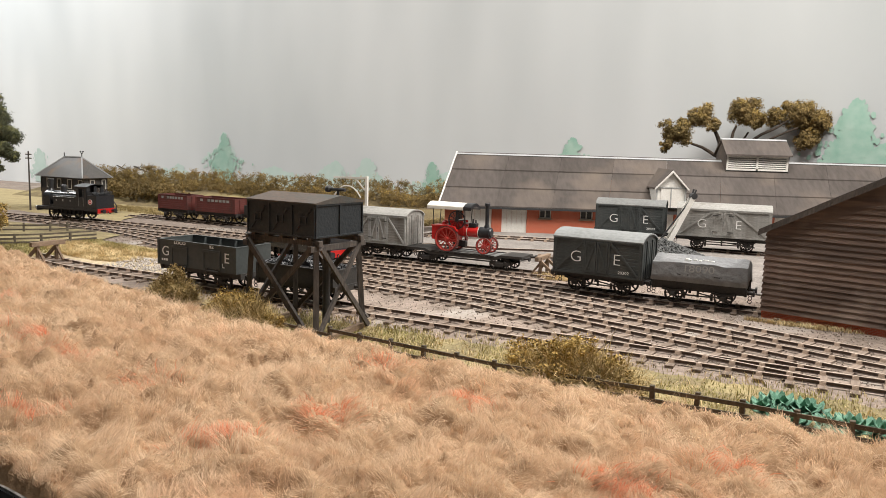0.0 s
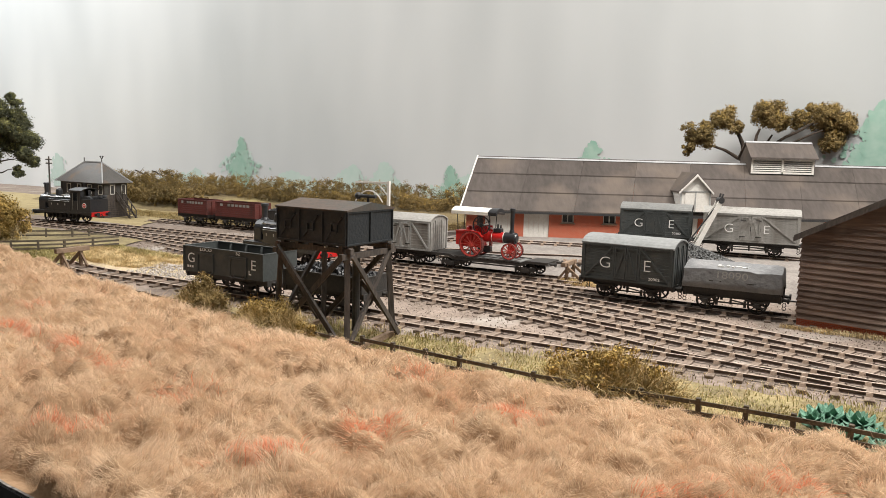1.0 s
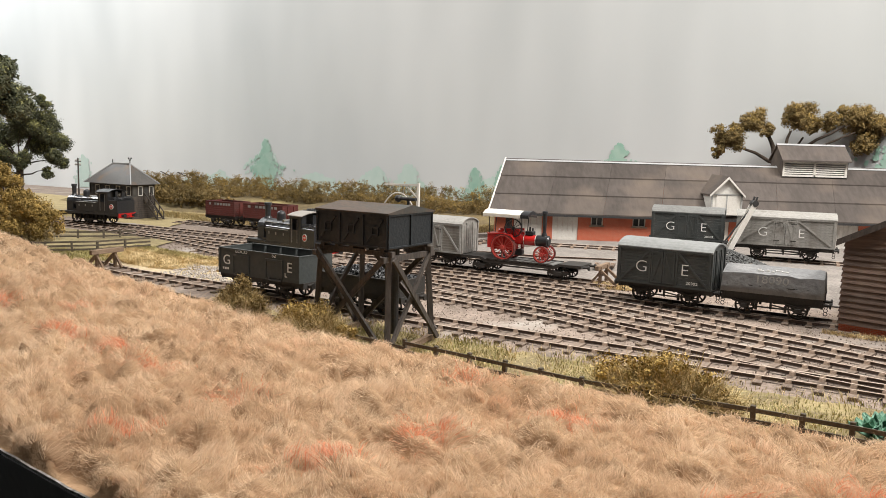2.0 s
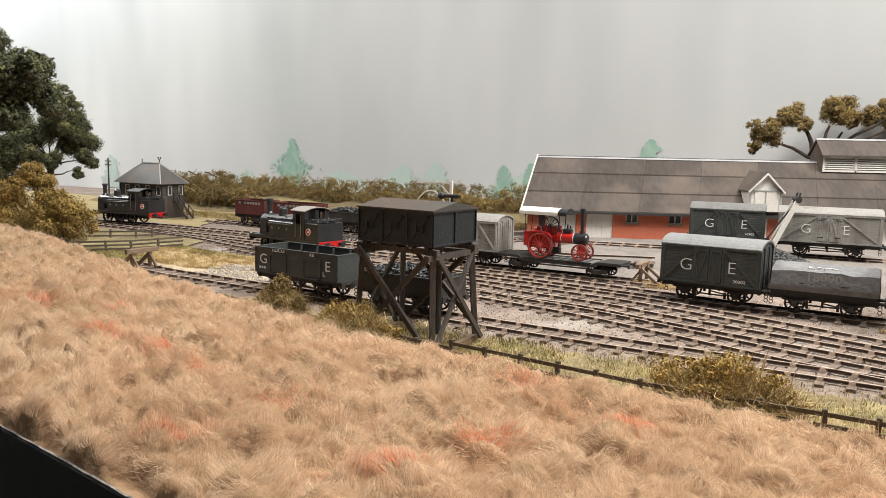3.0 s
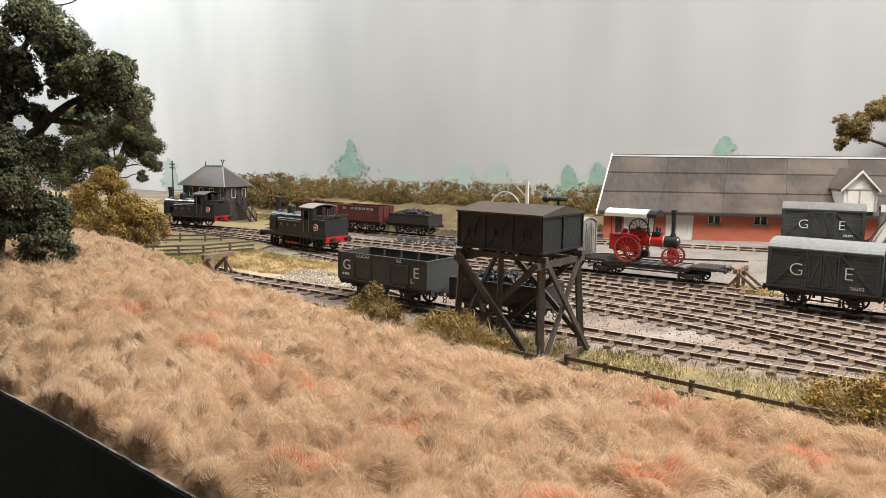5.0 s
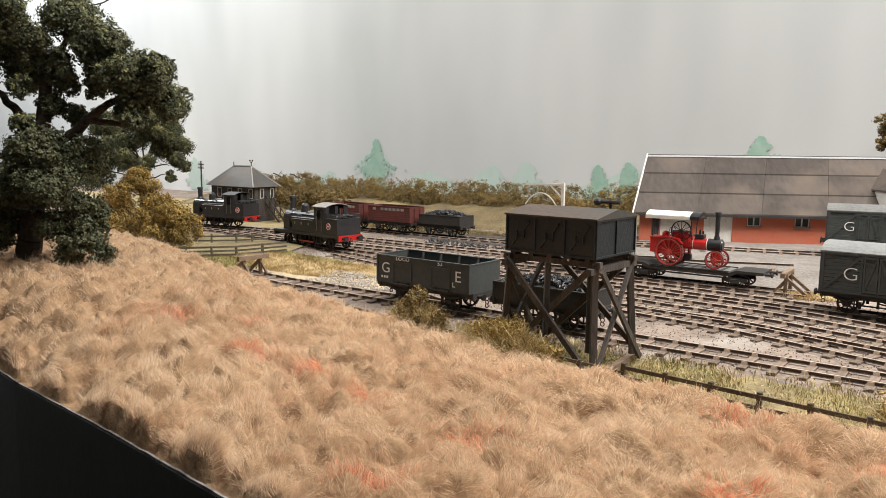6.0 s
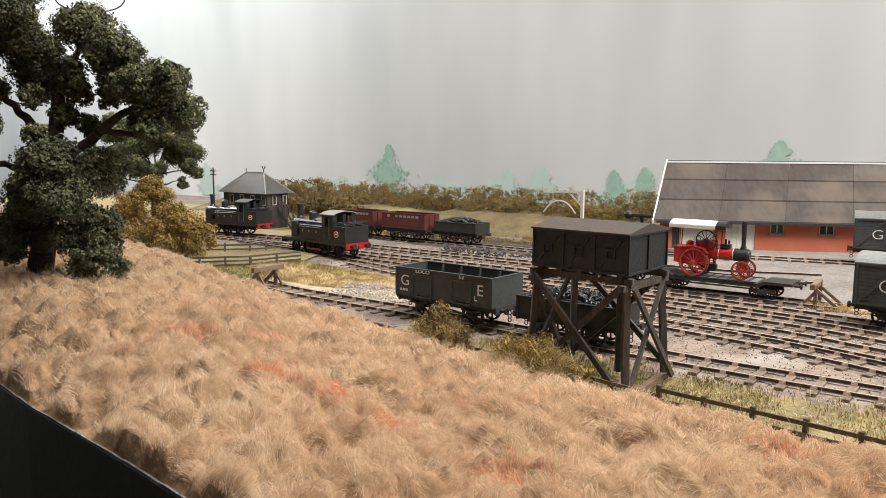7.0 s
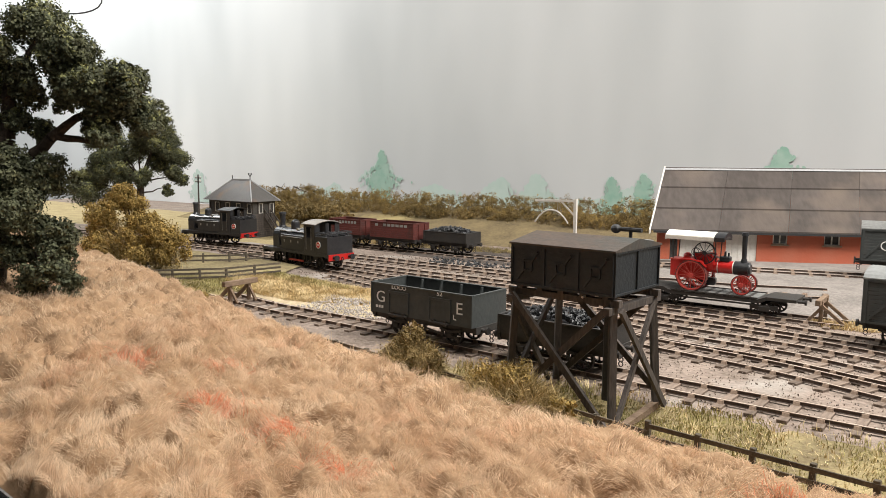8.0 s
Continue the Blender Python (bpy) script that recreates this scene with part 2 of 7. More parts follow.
def sky_paint():
    """The painted backcloth: a soft grey sky with broad, hazy upright streaks and a paler, greener foot."""
    m = bpy.data.materials.new("painted_sky")
    m.use_nodes = True
    nt = m.node_tree
    bs = nt.nodes["Principled BSDF"]
    bs.inputs["Roughness"].default_value = 0.9
    tc = nt.nodes.new("ShaderNodeTexCoord")
    mp = nt.nodes.new("ShaderNodeMapping")
    mp.inputs["Scale"].default_value = (1.6, 1, 0.5)
    mp.inputs["Rotation"].default_value = (0, radians(24), 0)
    nt.links.new(tc.outputs["Object"], mp.inputs[0])
    n = nt.nodes.new("ShaderNodeTexNoise")
    n.inputs["Scale"].default_value, n.inputs["Detail"].default_value = 1.6, 3
    nt.links.new(mp.outputs[0], n.inputs["Vector"])
    r = nt.nodes.new("ShaderNodeValToRGB")
    r.color_ramp.elements[0].position, r.color_ramp.elements[0].color = 0.36, (0.57, 0.585, 0.585, 1)
    r.color_ramp.elements[1].position, r.color_ramp.elements[1].color = 0.62, (0.77, 0.775, 0.77, 1)
    nt.links.new(n.outputs["Fac"], r.inputs[0])
    # dimmer light towards the goods yard end, put into the paint as grey
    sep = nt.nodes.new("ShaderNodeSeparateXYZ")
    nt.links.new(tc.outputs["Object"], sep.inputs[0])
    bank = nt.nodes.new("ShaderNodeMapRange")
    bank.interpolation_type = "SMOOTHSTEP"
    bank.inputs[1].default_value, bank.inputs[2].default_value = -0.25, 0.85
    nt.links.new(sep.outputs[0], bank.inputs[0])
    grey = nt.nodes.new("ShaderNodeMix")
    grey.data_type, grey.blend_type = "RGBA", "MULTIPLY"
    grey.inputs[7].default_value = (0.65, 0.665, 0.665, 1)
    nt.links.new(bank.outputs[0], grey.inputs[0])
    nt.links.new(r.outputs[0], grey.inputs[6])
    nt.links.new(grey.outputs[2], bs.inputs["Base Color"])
    return m


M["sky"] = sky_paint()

# ---- mesh tools (millimetres) ----
MM = 0.001
SLOPE = -26.57


def part(name, bm, material, parent=None, label="", smooth=False):
    """Links a bmesh, drawn in millimetres, as one mesh object under a thing or part."""
    bmesh.ops.scale(bm, vec=(MM, MM, MM), verts=bm.verts)
    bmesh.ops.recalc_face_normals(bm, faces=bm.faces)
    me = bpy.data.meshes.new(name)
    bm.to_mesh(me)
    bm.free()
    me.materials.append(M[material])
    if smooth:
        for p in me.polygons:
            p.use_smooth = True
    ob = new(name, me)
    if parent:
        ob.parent = parent
    return tagged(ob, label)


def sheet(name, verts, faces, material, parent=None, label="", kind=""):
    me = bpy.data.meshes.new(name)
    me.from_pydata((np.asarray(verts, float) * MM).tolist(), [], faces)
    me.materials.append(M[material])
    ob = new(name, me)
    if parent:
        ob.parent = parent
    return tagged(ob, label, kind=kind)


def thing(name, x, y, z, rz=0.0, label="", category="", group="", kind=""):
    ob = new(name)
    ob.empty_display_size = 0.01
    ob.matrix_basis = pose(x * MM, y * MM, z * MM, 0, 0, rz)
    return tagged(ob, label, category, group, kind)


def box(bm, x0, y0, z0, x1, y1, z1, bevel=0.0, turn=None):
    res = bmesh.ops.create_cube(bm, size=1)
    vs = res["verts"]
    bmesh.ops.scale(bm, vec=(abs(x1 - x0), abs(y1 - y0), abs(z1 - z0)), verts=vs)
    m = Matrix.Translation(((x0 + x1) / 2, (y0 + y1) / 2, (z0 + z1) / 2))
    if turn:
        m = m @ turn
    bmesh.ops.transform(bm, matrix=m, verts=vs)
    if bevel:
        es = list({e for v in vs for e in v.link_edges})
        bmesh.ops.bevel(bm, geom=es, offset=bevel, segments=1, affect="EDGES")
    return bm


def bar(bm, a, b, w, h=None, up=(0, 0, 1)):
    """A square bar from a to b, w wide and h deep."""
    a, b = Vector(a), Vector(b)
    d = b - a
    res = bmesh.ops.create_cube(bm, size=1)
    vs = res["verts"]
    bmesh.ops.scale(bm, vec=(w, h or w, d.length), verts=vs)
    bmesh.ops.transform(bm, matrix=Matrix.Translation((a + b) / 2) @ d.to_track_quat("Z", "Y").to_matrix().to_4x4(), verts=vs)
    return bm


def rod(bm, a, b, r, r2=None, seg=12):
    a, b = Vector(a), Vector(b)
    d = b - a
    res = bmesh.ops.create_cone(bm, cap_ends=True, segments=seg, radius1=r, radius2=r if r2 is None else r2, depth=d.length)
    bmesh.ops.transform(bm, matrix=Matrix.Translation((a + b) / 2) @ d.to_track_quat("Z", "Y").to_matrix().to_4x4(), verts=res["verts"])
    return bm


def ball(bm, c, r, squash=1.0, seg=10):
    res = bmesh.ops.create_uvsphere(bm, u_segments=seg, v_segments=max(6, seg // 2 + 2), radius=r)
    bmesh.ops.transform(bm, matrix=Matrix.Translation(c) @ Matrix.Diagonal((1, 1, squash, 1)), verts=res["verts"])
    return bm


def prism(bm, outline, y0, y1):
    """An outline of (x, z) drawn out from y0 to y1."""
    a = [bm.verts.new((x, y0, z)) for x, z in outline]
    b = [bm.verts.new((x, y1, z)) for x, z in outline]
    n = len(outline)
    bm.faces.new(a)
    bm.faces.new(b[::-1])
    for i in range(n):
        bm.faces.new((a[i], b[i], b[(i + 1) % n], a[(i + 1) % n]))
    return bm


def prism_x(bm, outline, x0, x1):
    """An outline of (y, z) drawn out from x0 to x1."""
    a = [bm.verts.new((x0, y, z)) for y, z in outline]
    b = [bm.verts.new((x1, y, z)) for y, z in outline]
    n = len(outline)
    bm.faces.new(a)
    bm.faces.new(b[::-1])
    for i in range(n):
        bm.faces.new((a[i], b[i], b[(i + 1) % n], a[(i + 1) % n]))
    return bm


def ring(bm, c, r, thick, wide, axis="y", seg=28):
    """A rim of square section round an axis."""
    pts = []
    for i in range(seg):
        a = 2 * math.pi * i / seg
        row = []
        for rr, off in ((r, -wide / 2), (r, wide / 2), (r - thick, wide / 2), (r - thick, -wide / 2)):
            p = (rr * math.cos(a), off, rr * math.sin(a))
            row.append(bm.verts.new((c[0] + p[0], c[1] + p[1], c[2] + p[2])))
        pts.append(row)
    for i in range(seg):
        p, q = pts[i], pts[(i + 1) % seg]
        for k in range(4):
            bm.faces.new((p[k], q[k], q[(k + 1) % 4], p[(k + 1) % 4]))
    return bm


def B():
    return bmesh.new()


def writing(text, size, x, y, z, parent, material="letter", name="lettering", stretch=1.0, rx=90, rz=0, bold=0.0):
    """Flat letters, centred on (x, y, z), standing upright and facing -y."""
    cu = bpy.data.curves.new("text", "FONT")
    cu.body, cu.size, cu.align_x, cu.align_y, cu.extrude = text, size * MM, "CENTER", "CENTER", 0.00004
    cu.offset = bold * MM
    tmp = bpy.data.objects.new("text", cu)
    scene.collection.objects.link(tmp)
    bpy.context.view_layer.update()
    me = bpy.data.meshes.new_from_object(tmp.evaluated_get(bpy.context.evaluated_depsgraph_get()))
    bpy.data.objects.remove(tmp)
    bpy.data.curves.remove(cu)
    me.materials.clear()
    me.materials.append(M[material])
    ob = new(name, me)
    ob.parent = parent
    ob.matrix_basis = pose(x * MM, y * MM, z * MM, rx, 0, rz) @ Matrix.Diagonal((stretch, 1, 1, 1))
    return ob


def smooth(a, b, v):
    t = min(1.0, max(0.0, (v - a) / (b - a)))
    return t * t * (3 - 2 * t)


def along(x, c):
    """The y of a line that runs with the main tracks."""
    return c - 0.5 * x


# ---- ground ----
def rise(x, y):
    """Height of the railway ground: level, with the goods yard on a low bank."""
    c = y + 0.5 * x
    return -5.0 * smooth(434, 404, c) * smooth(-260, -160, x) + 12.5 * smooth(735, 800, c) * smooth(-110, 10, x) + 9 * smooth(-320, -420, x) * smooth(720, 640, c) * 0.5


def field(x, y):
    """Height of the corn field's soil."""
    d = fence_y(x) - y
    hill = 20 * smooth(-150, -430, x) * smooth(180, 300, y)
    lumps = 3.0 * noise.noise((x / 42, y / 42, 3)) + 3.0 * noise.noise((x / 19, y / 19, 7))
    lumps *= smooth(0, 16, y - fill_edge(x))
    hill *= smooth(0, 70, y - fill_edge(x))
    return (4.5 + hill + lumps) * smooth(-6, 18, d) - 1.0 * smooth(16, 0, d)


FENCE = [(-470, 668), (-343, 556), (-210, 476), (-140, 432), (-58, 372), (34, 312), (104, 279), (138, 262), (174, 240), (260, 190)]
EDGE = [(-900, 705), (-396, 352), (-346, 316), (-264, 264), (-198, 220), (-151, 188), (0, 92), (300, -90)]


def poly_y(pts, x):
    for (x0, y0), (x1, y1) in zip(pts, pts[1:]):
        if x <= x1:
            return y0 + (y1 - y0) * (x - x0) / (x1 - x0)
    (x0, y0), (x1, y1) = pts[-2:]
    return y0 + (y1 - y0) * (x - x0) / (x1 - x0)


def fill_edge(x):
    return poly_y(EDGE, x)


def fence_y(x):
    return poly_y(FENCE, x)


def height_sheet(name, xs, rows, fn, material, label, kind="structure", parent=None):
    """A sheet of quads: for each x a column between two y values."""
    verts, faces = [], []
    n = len(rows(xs[0]))
    for x in xs:
        for y in rows(x):
            verts.append((x, y, fn(x, y)))
    for i in range(len(xs) - 1):
        for j in range(n - 1):
            k = i * n + j
            faces.append((k, k + n, k + n + 1, k + 1))
    ob = sheet(name, verts, faces, material, parent, label, kind)
    for p in ob.data.polygons:
        p.use_smooth = True
    return ob


def railway_ground():
    xs = np.linspace(-1500, 1150, 170)
    return height_sheet("ground", xs, lambda x: np.linspace(fence_y(x) - 60, max(1420 - 0.5 * x, fence_y(x) + 300), 110),
                        lambda x, y: rise(x, y) + 0.5 * noise.noise((x / 9, y / 9, 0)) - 0.4, "ground", "brown ash and ballast ground of the railway yard")


railway_ground()


GX, GY, GS = -900.0, -180.0, 1.6


def pile_heights():
    """Rounded tufts of the field's pile, crowded together with creases between them."""
    rng = np.random.default_rng(77)
    nx, ny = int(1330 / GS), int(880 / GS)
    xs, ys = GX + np.arange(nx) * GS, GY + np.arange(ny) * GS
    gx, gy = np.meshgrid(xs, ys, indexing="ij")
    wx = gx + 2.2 * np.sin(gy / 5.3 + np.sin(gx / 9.1)) + 1.1 * np.sin(gx / 3.1 + gy / 2.3)
    wy = gy + 2.2 * np.sin(gx / 4.7 + np.sin(gy / 8.3)) + 1.1 * np.sin(gy / 2.9 - gx / 2.1)
    h = np.zeros((nx, ny))
    for count, r0, r1, z0, z1 in ((2500, 7, 14, 5, 14), (4600, 3, 6.5, 4, 13)):
        px = rng.uniform(-900, 420, count)
        u = rng.random(count)
        for x, f in zip(px, u):
            lo, hi = fill_edge(x) + 2, fence_y(x) - 2
            if hi - lo < 5:
                continue
            y = lo + f * (hi - lo)
            a, b, th, z = rng.uniform(r0, r1), rng.uniform(r0, r1) * 0.75, rng.uniform(0, 3.14), rng.uniform(z0, z1)
            i, j, k = int((x - GX) / GS), int((y - GY) / GS), int((r1 + 5) / GS)
            s = (slice(max(0, i - k), i + k), slice(max(0, j - k), j + k))
            dx, dy = wx[s] - x, wy[s] - y
            q = ((dx * math.cos(th) + dy * math.sin(th)) / a) ** 2 + ((dy * math.cos(th) - dx * math.sin(th)) / b) ** 2
            h[s] = np.maximum(h[s], z * np.sqrt(np.clip(1 - q, 0, 1)))
    fx, fy = zip(*FENCE)
    return h * np.clip((np.interp(gx, fx, fy) - gy) / 34, 0.72, 1)


PILE = pile_heights()


def pile(x, y):
    """Height of the tufts over the soil, between the grid's points."""
    x, y = np.asarray(x, float), np.asarray(y, float)
    u, v = np.clip((x - GX) / GS, 0, PILE.shape[0] - 2), np.clip((y - GY) / GS, 0, PILE.shape[1] - 2)
    i, j = u.astype(int), v.astype(int)
    u, v = u - i, v - j
    return (PILE[i, j] * (1 - u) + PILE[i + 1, j] * u) * (1 - v) + (PILE[i, j + 1] * (1 - u) + PILE[i + 1, j + 1] * u) * v


def corn_field():
    xs = np.linspace(-900, 420, 520)

    def rows(x):
        return np.linspace(fill_edge(x), fence_y(x) + 6, 150)
    height_sheet("field", xs, rows, lambda x, y: field(x, y) + float(pile(x, y)) * smooth(fence_y(x), fence_y(x) - 10, y) * smooth(0.5, 4, y - fill_edge(x)), "fur_ground", "dry corn field soil on the edge of the board")


corn_field()


def fascia():
    bm = B()
    line = [(x, fill_edge(x)) for x in np.linspace(EDGE[0][0], EDGE[-1][0], 90)]
    cols = []
    for x, y in line:
        z = field(x, y)
        cols.append([bm.verts.new(p) for p in ((x, y, -420), (x, y, z + 0.3), (x - 1.1, y - 1.8, z + 0.3), (x - 1.1, y - 1.8, -420))])
    for a, b in zip(cols, cols[1:]):
        for k in range(4):
            bm.faces.new((a[k], b[k], b[(k + 1) % 4], a[(k + 1) % 4]))
    for c in (cols[0], cols[-1][::-1]):
        bm.faces.new(c)
    bmesh.ops.recalc_face_normals(bm, faces=bm.faces)
    top = B()
    for (x0, y0), (x1, y1) in zip(EDGE, EDGE[1:]):
        n = max(2, int(math.hypot(x1 - x0, y1 - y0) / 6))
        for i in range(n):
            p = [(x0 + (x1 - x0) * k / n, y0 + (y1 - y0) * k / n) for k in (i, i + 1)]
            z = [field(*q) + 0.8 + 0.6 * noise.noise((q[0] / 5, q[1] / 5, 0)) for q in p]
            bar(top, (p[0][0] - 0.6, p[0][1] - 1.1, z[0]), (p[1][0] - 0.6, p[1][1] - 1.1, z[1]), 0.9, 0.9)
    tagged(part("board_edge_trim", top, "cream", None, "worn pale top edge of the board"), kind="structure")
    tagged(part("fascia", bm, "black_paint", None, "matt black painted board edge of the layout"), kind="structure")


fascia()


def room():
    bm = B()
    box(bm, -3500, -2600, -1060, 3500, 3000, -1000)
    tagged(part("floor", bm, "carpet", None, "dark hall floor under the layout"), kind="structure")
    for nm, a in (("wall_south", (-3500, -2660, -1000, 3500, -2600, 1900)), ("wall_west", (-3560, -2600, -1000, -3500, 3000, 1900)), ("wall_east", (3500, -2600, -1000, 3560, 3000, 1900)), ("wall_north", (-3500, 3000, -1000, 3500, 3060, 1900))):
        bm = B()
        box(bm, *a)
        tagged(part(nm, bm, "wall_paint", None, "plain grey wall of the hall"), kind="structure")
    bm = B()
    box(bm, -3560, -2660, 1900, 3560, 3060, 1960)
    tagged(part("ceiling", bm, "wall_paint", None, "plain pale ceiling of the hall"), kind="structure")


room()


def backdrop():
    root = thing("backdrop", -60, 1385, 0, SLOPE, "painted sky backcloth with soft grey clouds and misty green trees", kind="structure")
    bm = B()
    prism_x(bm, [(0, -60), (12, -60), (12, 1000), (0, 1000)], -2500, 1500)
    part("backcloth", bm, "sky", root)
    rng = random.Random(5)

    def blob(name, cx, base, w, h, material, n, lift):
        """A misty painted tree: many small flat dabs on the cloth."""
        base, h = base - 26, h + 26
        verts, faces = [], []
        for k in range(n * 70):
            v = rng.random()
            half = w / 2 * (1 - v ** 2.6) * (0.62 + 0.55 * noise.noise((cx / 7, 3.2 * v, h / 30)) + 0.2 * math.sin(11 * v + cx)) + 3.5
            u = rng.gauss(0, 0.5)
            x, z, r = cx + 0.12 * w * noise.noise((2.6 * v, cx / 9, 1)) + half * u, base + h * v * rng.uniform(0.9, 1.0), rng.uniform(2.6, 5.4) * (0.6 + 0.4 * w / 90)
            a0, y = rng.uniform(0, 6), lift - 0.00025 * k
            m = len(verts)
            for i in range(7):
                a = a0 + 2 * math.pi * i / 7
                rr = r * rng.uniform(0.6, 1.1)
                verts.append((x + rr * math.cos(a) * 0.8, y, max(base, z + rr * math.sin(a))))
            faces.append(tuple(range(m, m + 7)))
        sheet(name, verts, faces, material, root)
    return root, blob


CLOTH, painted = backdrop()
for args in (("tall_tree", -476, 44, 100, 90, "painted_tree", 9, -1.5), ("tree_line", -190, 50, 120, 34, "painted_pale", 11, -1.0), ("tree_line", -110, 50, 110, 42, "painted_pale", 17, -1.0), ("small_tree", 35, 50, 46, 40, "painted_tree", 7, -1.5), ("small_tree", 88, 50, 52, 46, "painted_tree", 7, -1.6),
             ("shrub", 299, 100, 62, 40, "painted_tree", 9, -1.5), ("tree_group", 720, 100, 110, 105, "painted_tree", 22, -1.5), ("tree_group", 800, 100, 160, 80, "painted_tree", 26, -1.4), ("tree_line", -1083, 30, 110, 55, "painted_pale", 9, -1.0),
             ("tree_line", -330, 44, 190, 22, "painted_pale", 15, -0.8), ("tree_line", -620, 36, 240, 24, "painted_pale", 15, -0.8), ("tree_line", 60, 48, 200, 20, "painted_pale", 11, -0.8)):
    painted(*args)
    if args[0] in ("tall_tree", "small_tree"):
        painted("tree_haze", args[1], args[2], args[3] * 1.25, args[4] * 1.03, "painted_pale", args[6], -0.6)

# ---- tracks ----
GAUGE = 21.0


def track(name, pts, label, z=0.0, worn="railtop"):
    """A track along (x, y) points: two rails and sleepers with chairs."""
    root = thing(name, 0, 0, 0, 0, label, "railway track", kind="structure")
    fine = []
    P = [Vector(p) for p in pts]
    for i in range(len(P) - 1):
        a, b = P[i], P[i + 1]
        p0, p3 = P[max(0, i - 1)], P[min(len(P) - 1, i + 2)]
        n = max(2, int((b - a).length / 14))
        for k in range(n):
            t = k / n
            fine.append(0.5 * ((2 * a) + (b - p0) * t + (2 * p0 - 5 * a + 4 * b - p3) * t * t + (3 * a - p0 - 3 * b + p3) * t ** 3))
    fine.append(P[-1])
    for side in (-1, 1):
        for nm, prof, material in (("rail", [(-0.9, 0.6), (0.9, 0.6), (0.35, 1.1), (0.35, 2.2), (0.5, 2.4), (0.5, 2.75), (-0.5, 2.75), (-0.5, 2.4), (-0.35, 2.2), (-0.35, 1.1)], "rail"),
                                   ("rail_head", [(-0.5, 2.75), (0.5, 2.75), (0.42, 3.0), (-0.42, 3.0)], worn)):
            bm = B()
            last = None
            for i, p in enumerate(fine):
                d = (fine[min(i + 1, len(fine) - 1)] - fine[max(i - 1, 0)]).normalized()
                nrm = Vector((-d.y, d.x))
                q = p + nrm * side * GAUGE / 2
                zz = z + rise(q.x, q.y)
                row = [bm.verts.new((q.x + nrm.x * u, q.y + nrm.y * u, zz + v)) for u, v in prof]
                if last:
                    for k in range(len(row)):
                        bm.faces.new((last[k], row[k], row[(k + 1) % len(row)], last[(k + 1) % len(row)]))
                last = row
            part(nm, bm, material, root)
    SLEEPERS.append((root, fine, z))
    return root


SLEEPERS = []
line = lambda c, x0, x1, n=2: [(x, along(x, c)) for x in np.linspace(x0, x1, n)]
track("track", [(x, along(x, c)) for x, c in ((-392, 464), (-280, 463), (-181, 460), (-98, 455), (0, 450), (300, 449), (620, 449))], "siding of rusty bullhead rails beside the field fence")
C = lambda *pts: [(x, along(x, c)) for x, c in pts]
track("track", [(-520, 950), (-430, 890), (-340, 833), (-284, 798), (-250, 776), (-150, 696)] + C((-35, 577), (40, 566), (90, 546), (195, 512), (250, 488), (360, 462), (620, 452)), "running line of worn rails on dark sleepers")
track("track", C((-330, 640), (-150, 574), (-35, 546), (30, 531), (90, 504), (150, 476), (215, 455)), "turnout road of worn rails")
track("track", C((-170, 640), (-60, 628), (40, 619), (90, 608), (195, 562), (250, 538), (360, 506), (620, 496)), "loop line of weathered rails on buried sleepers")
track("track", C((-150, 655), (-40, 668), (60, 657), (138, 647), (209, 643), (620, 640)), "siding with weathered rails before the weatherboarded barn")
track("track", [(-900, 1150), (-500, 957), (-220, 820), (-60, 740), (112, 655)], "siding with weathered rails ending at a buffer stop")
track("track", [(-1100, 1262), (-800, 1118), (-640, 1058), (-520, 1022), (-400, 970), (-330, 937), (-60, 802), (40, 752), (120, 728)], "running line of weathered rails")
track("track", line(875, -480, -120, 3), "rusty siding below the grassy bank")
track("track", [(-60, 880), (44, 858), (110, 844), (217, 818), (307, 786), (420, 740), (700, 615)], "yard siding with pale rails before the brick store")


# ---- wheels and running gear ----
def wheelset(parent, x, r=7.2, material="wheel", track_half=GAUGE / 2, spokes=8):
    for s in (-1, 1):
        bm = B()
        ring(bm, (x, s * track_half, r), r, 1.3, 2.2, seg=24)
        for k in range(spokes):
            a = 2 * math.pi * k / spokes
            bar(bm, (x, s * track_half, r), (x + (r - 1) * math.cos(a), s * track_half, r + (r - 1) * math.sin(a)), 0.9, 1.0)
        rod(bm, (x, s * track_half - 1.3, r), (x, s * track_half + 1.3, r), 1.5, seg=10)
        part("wheel", bm, material, parent)
    bm = B()
    rod(bm, (x, -track_half, r), (x, track_half, r), 0.8, seg=8)
    part("axle", bm, "under", parent)


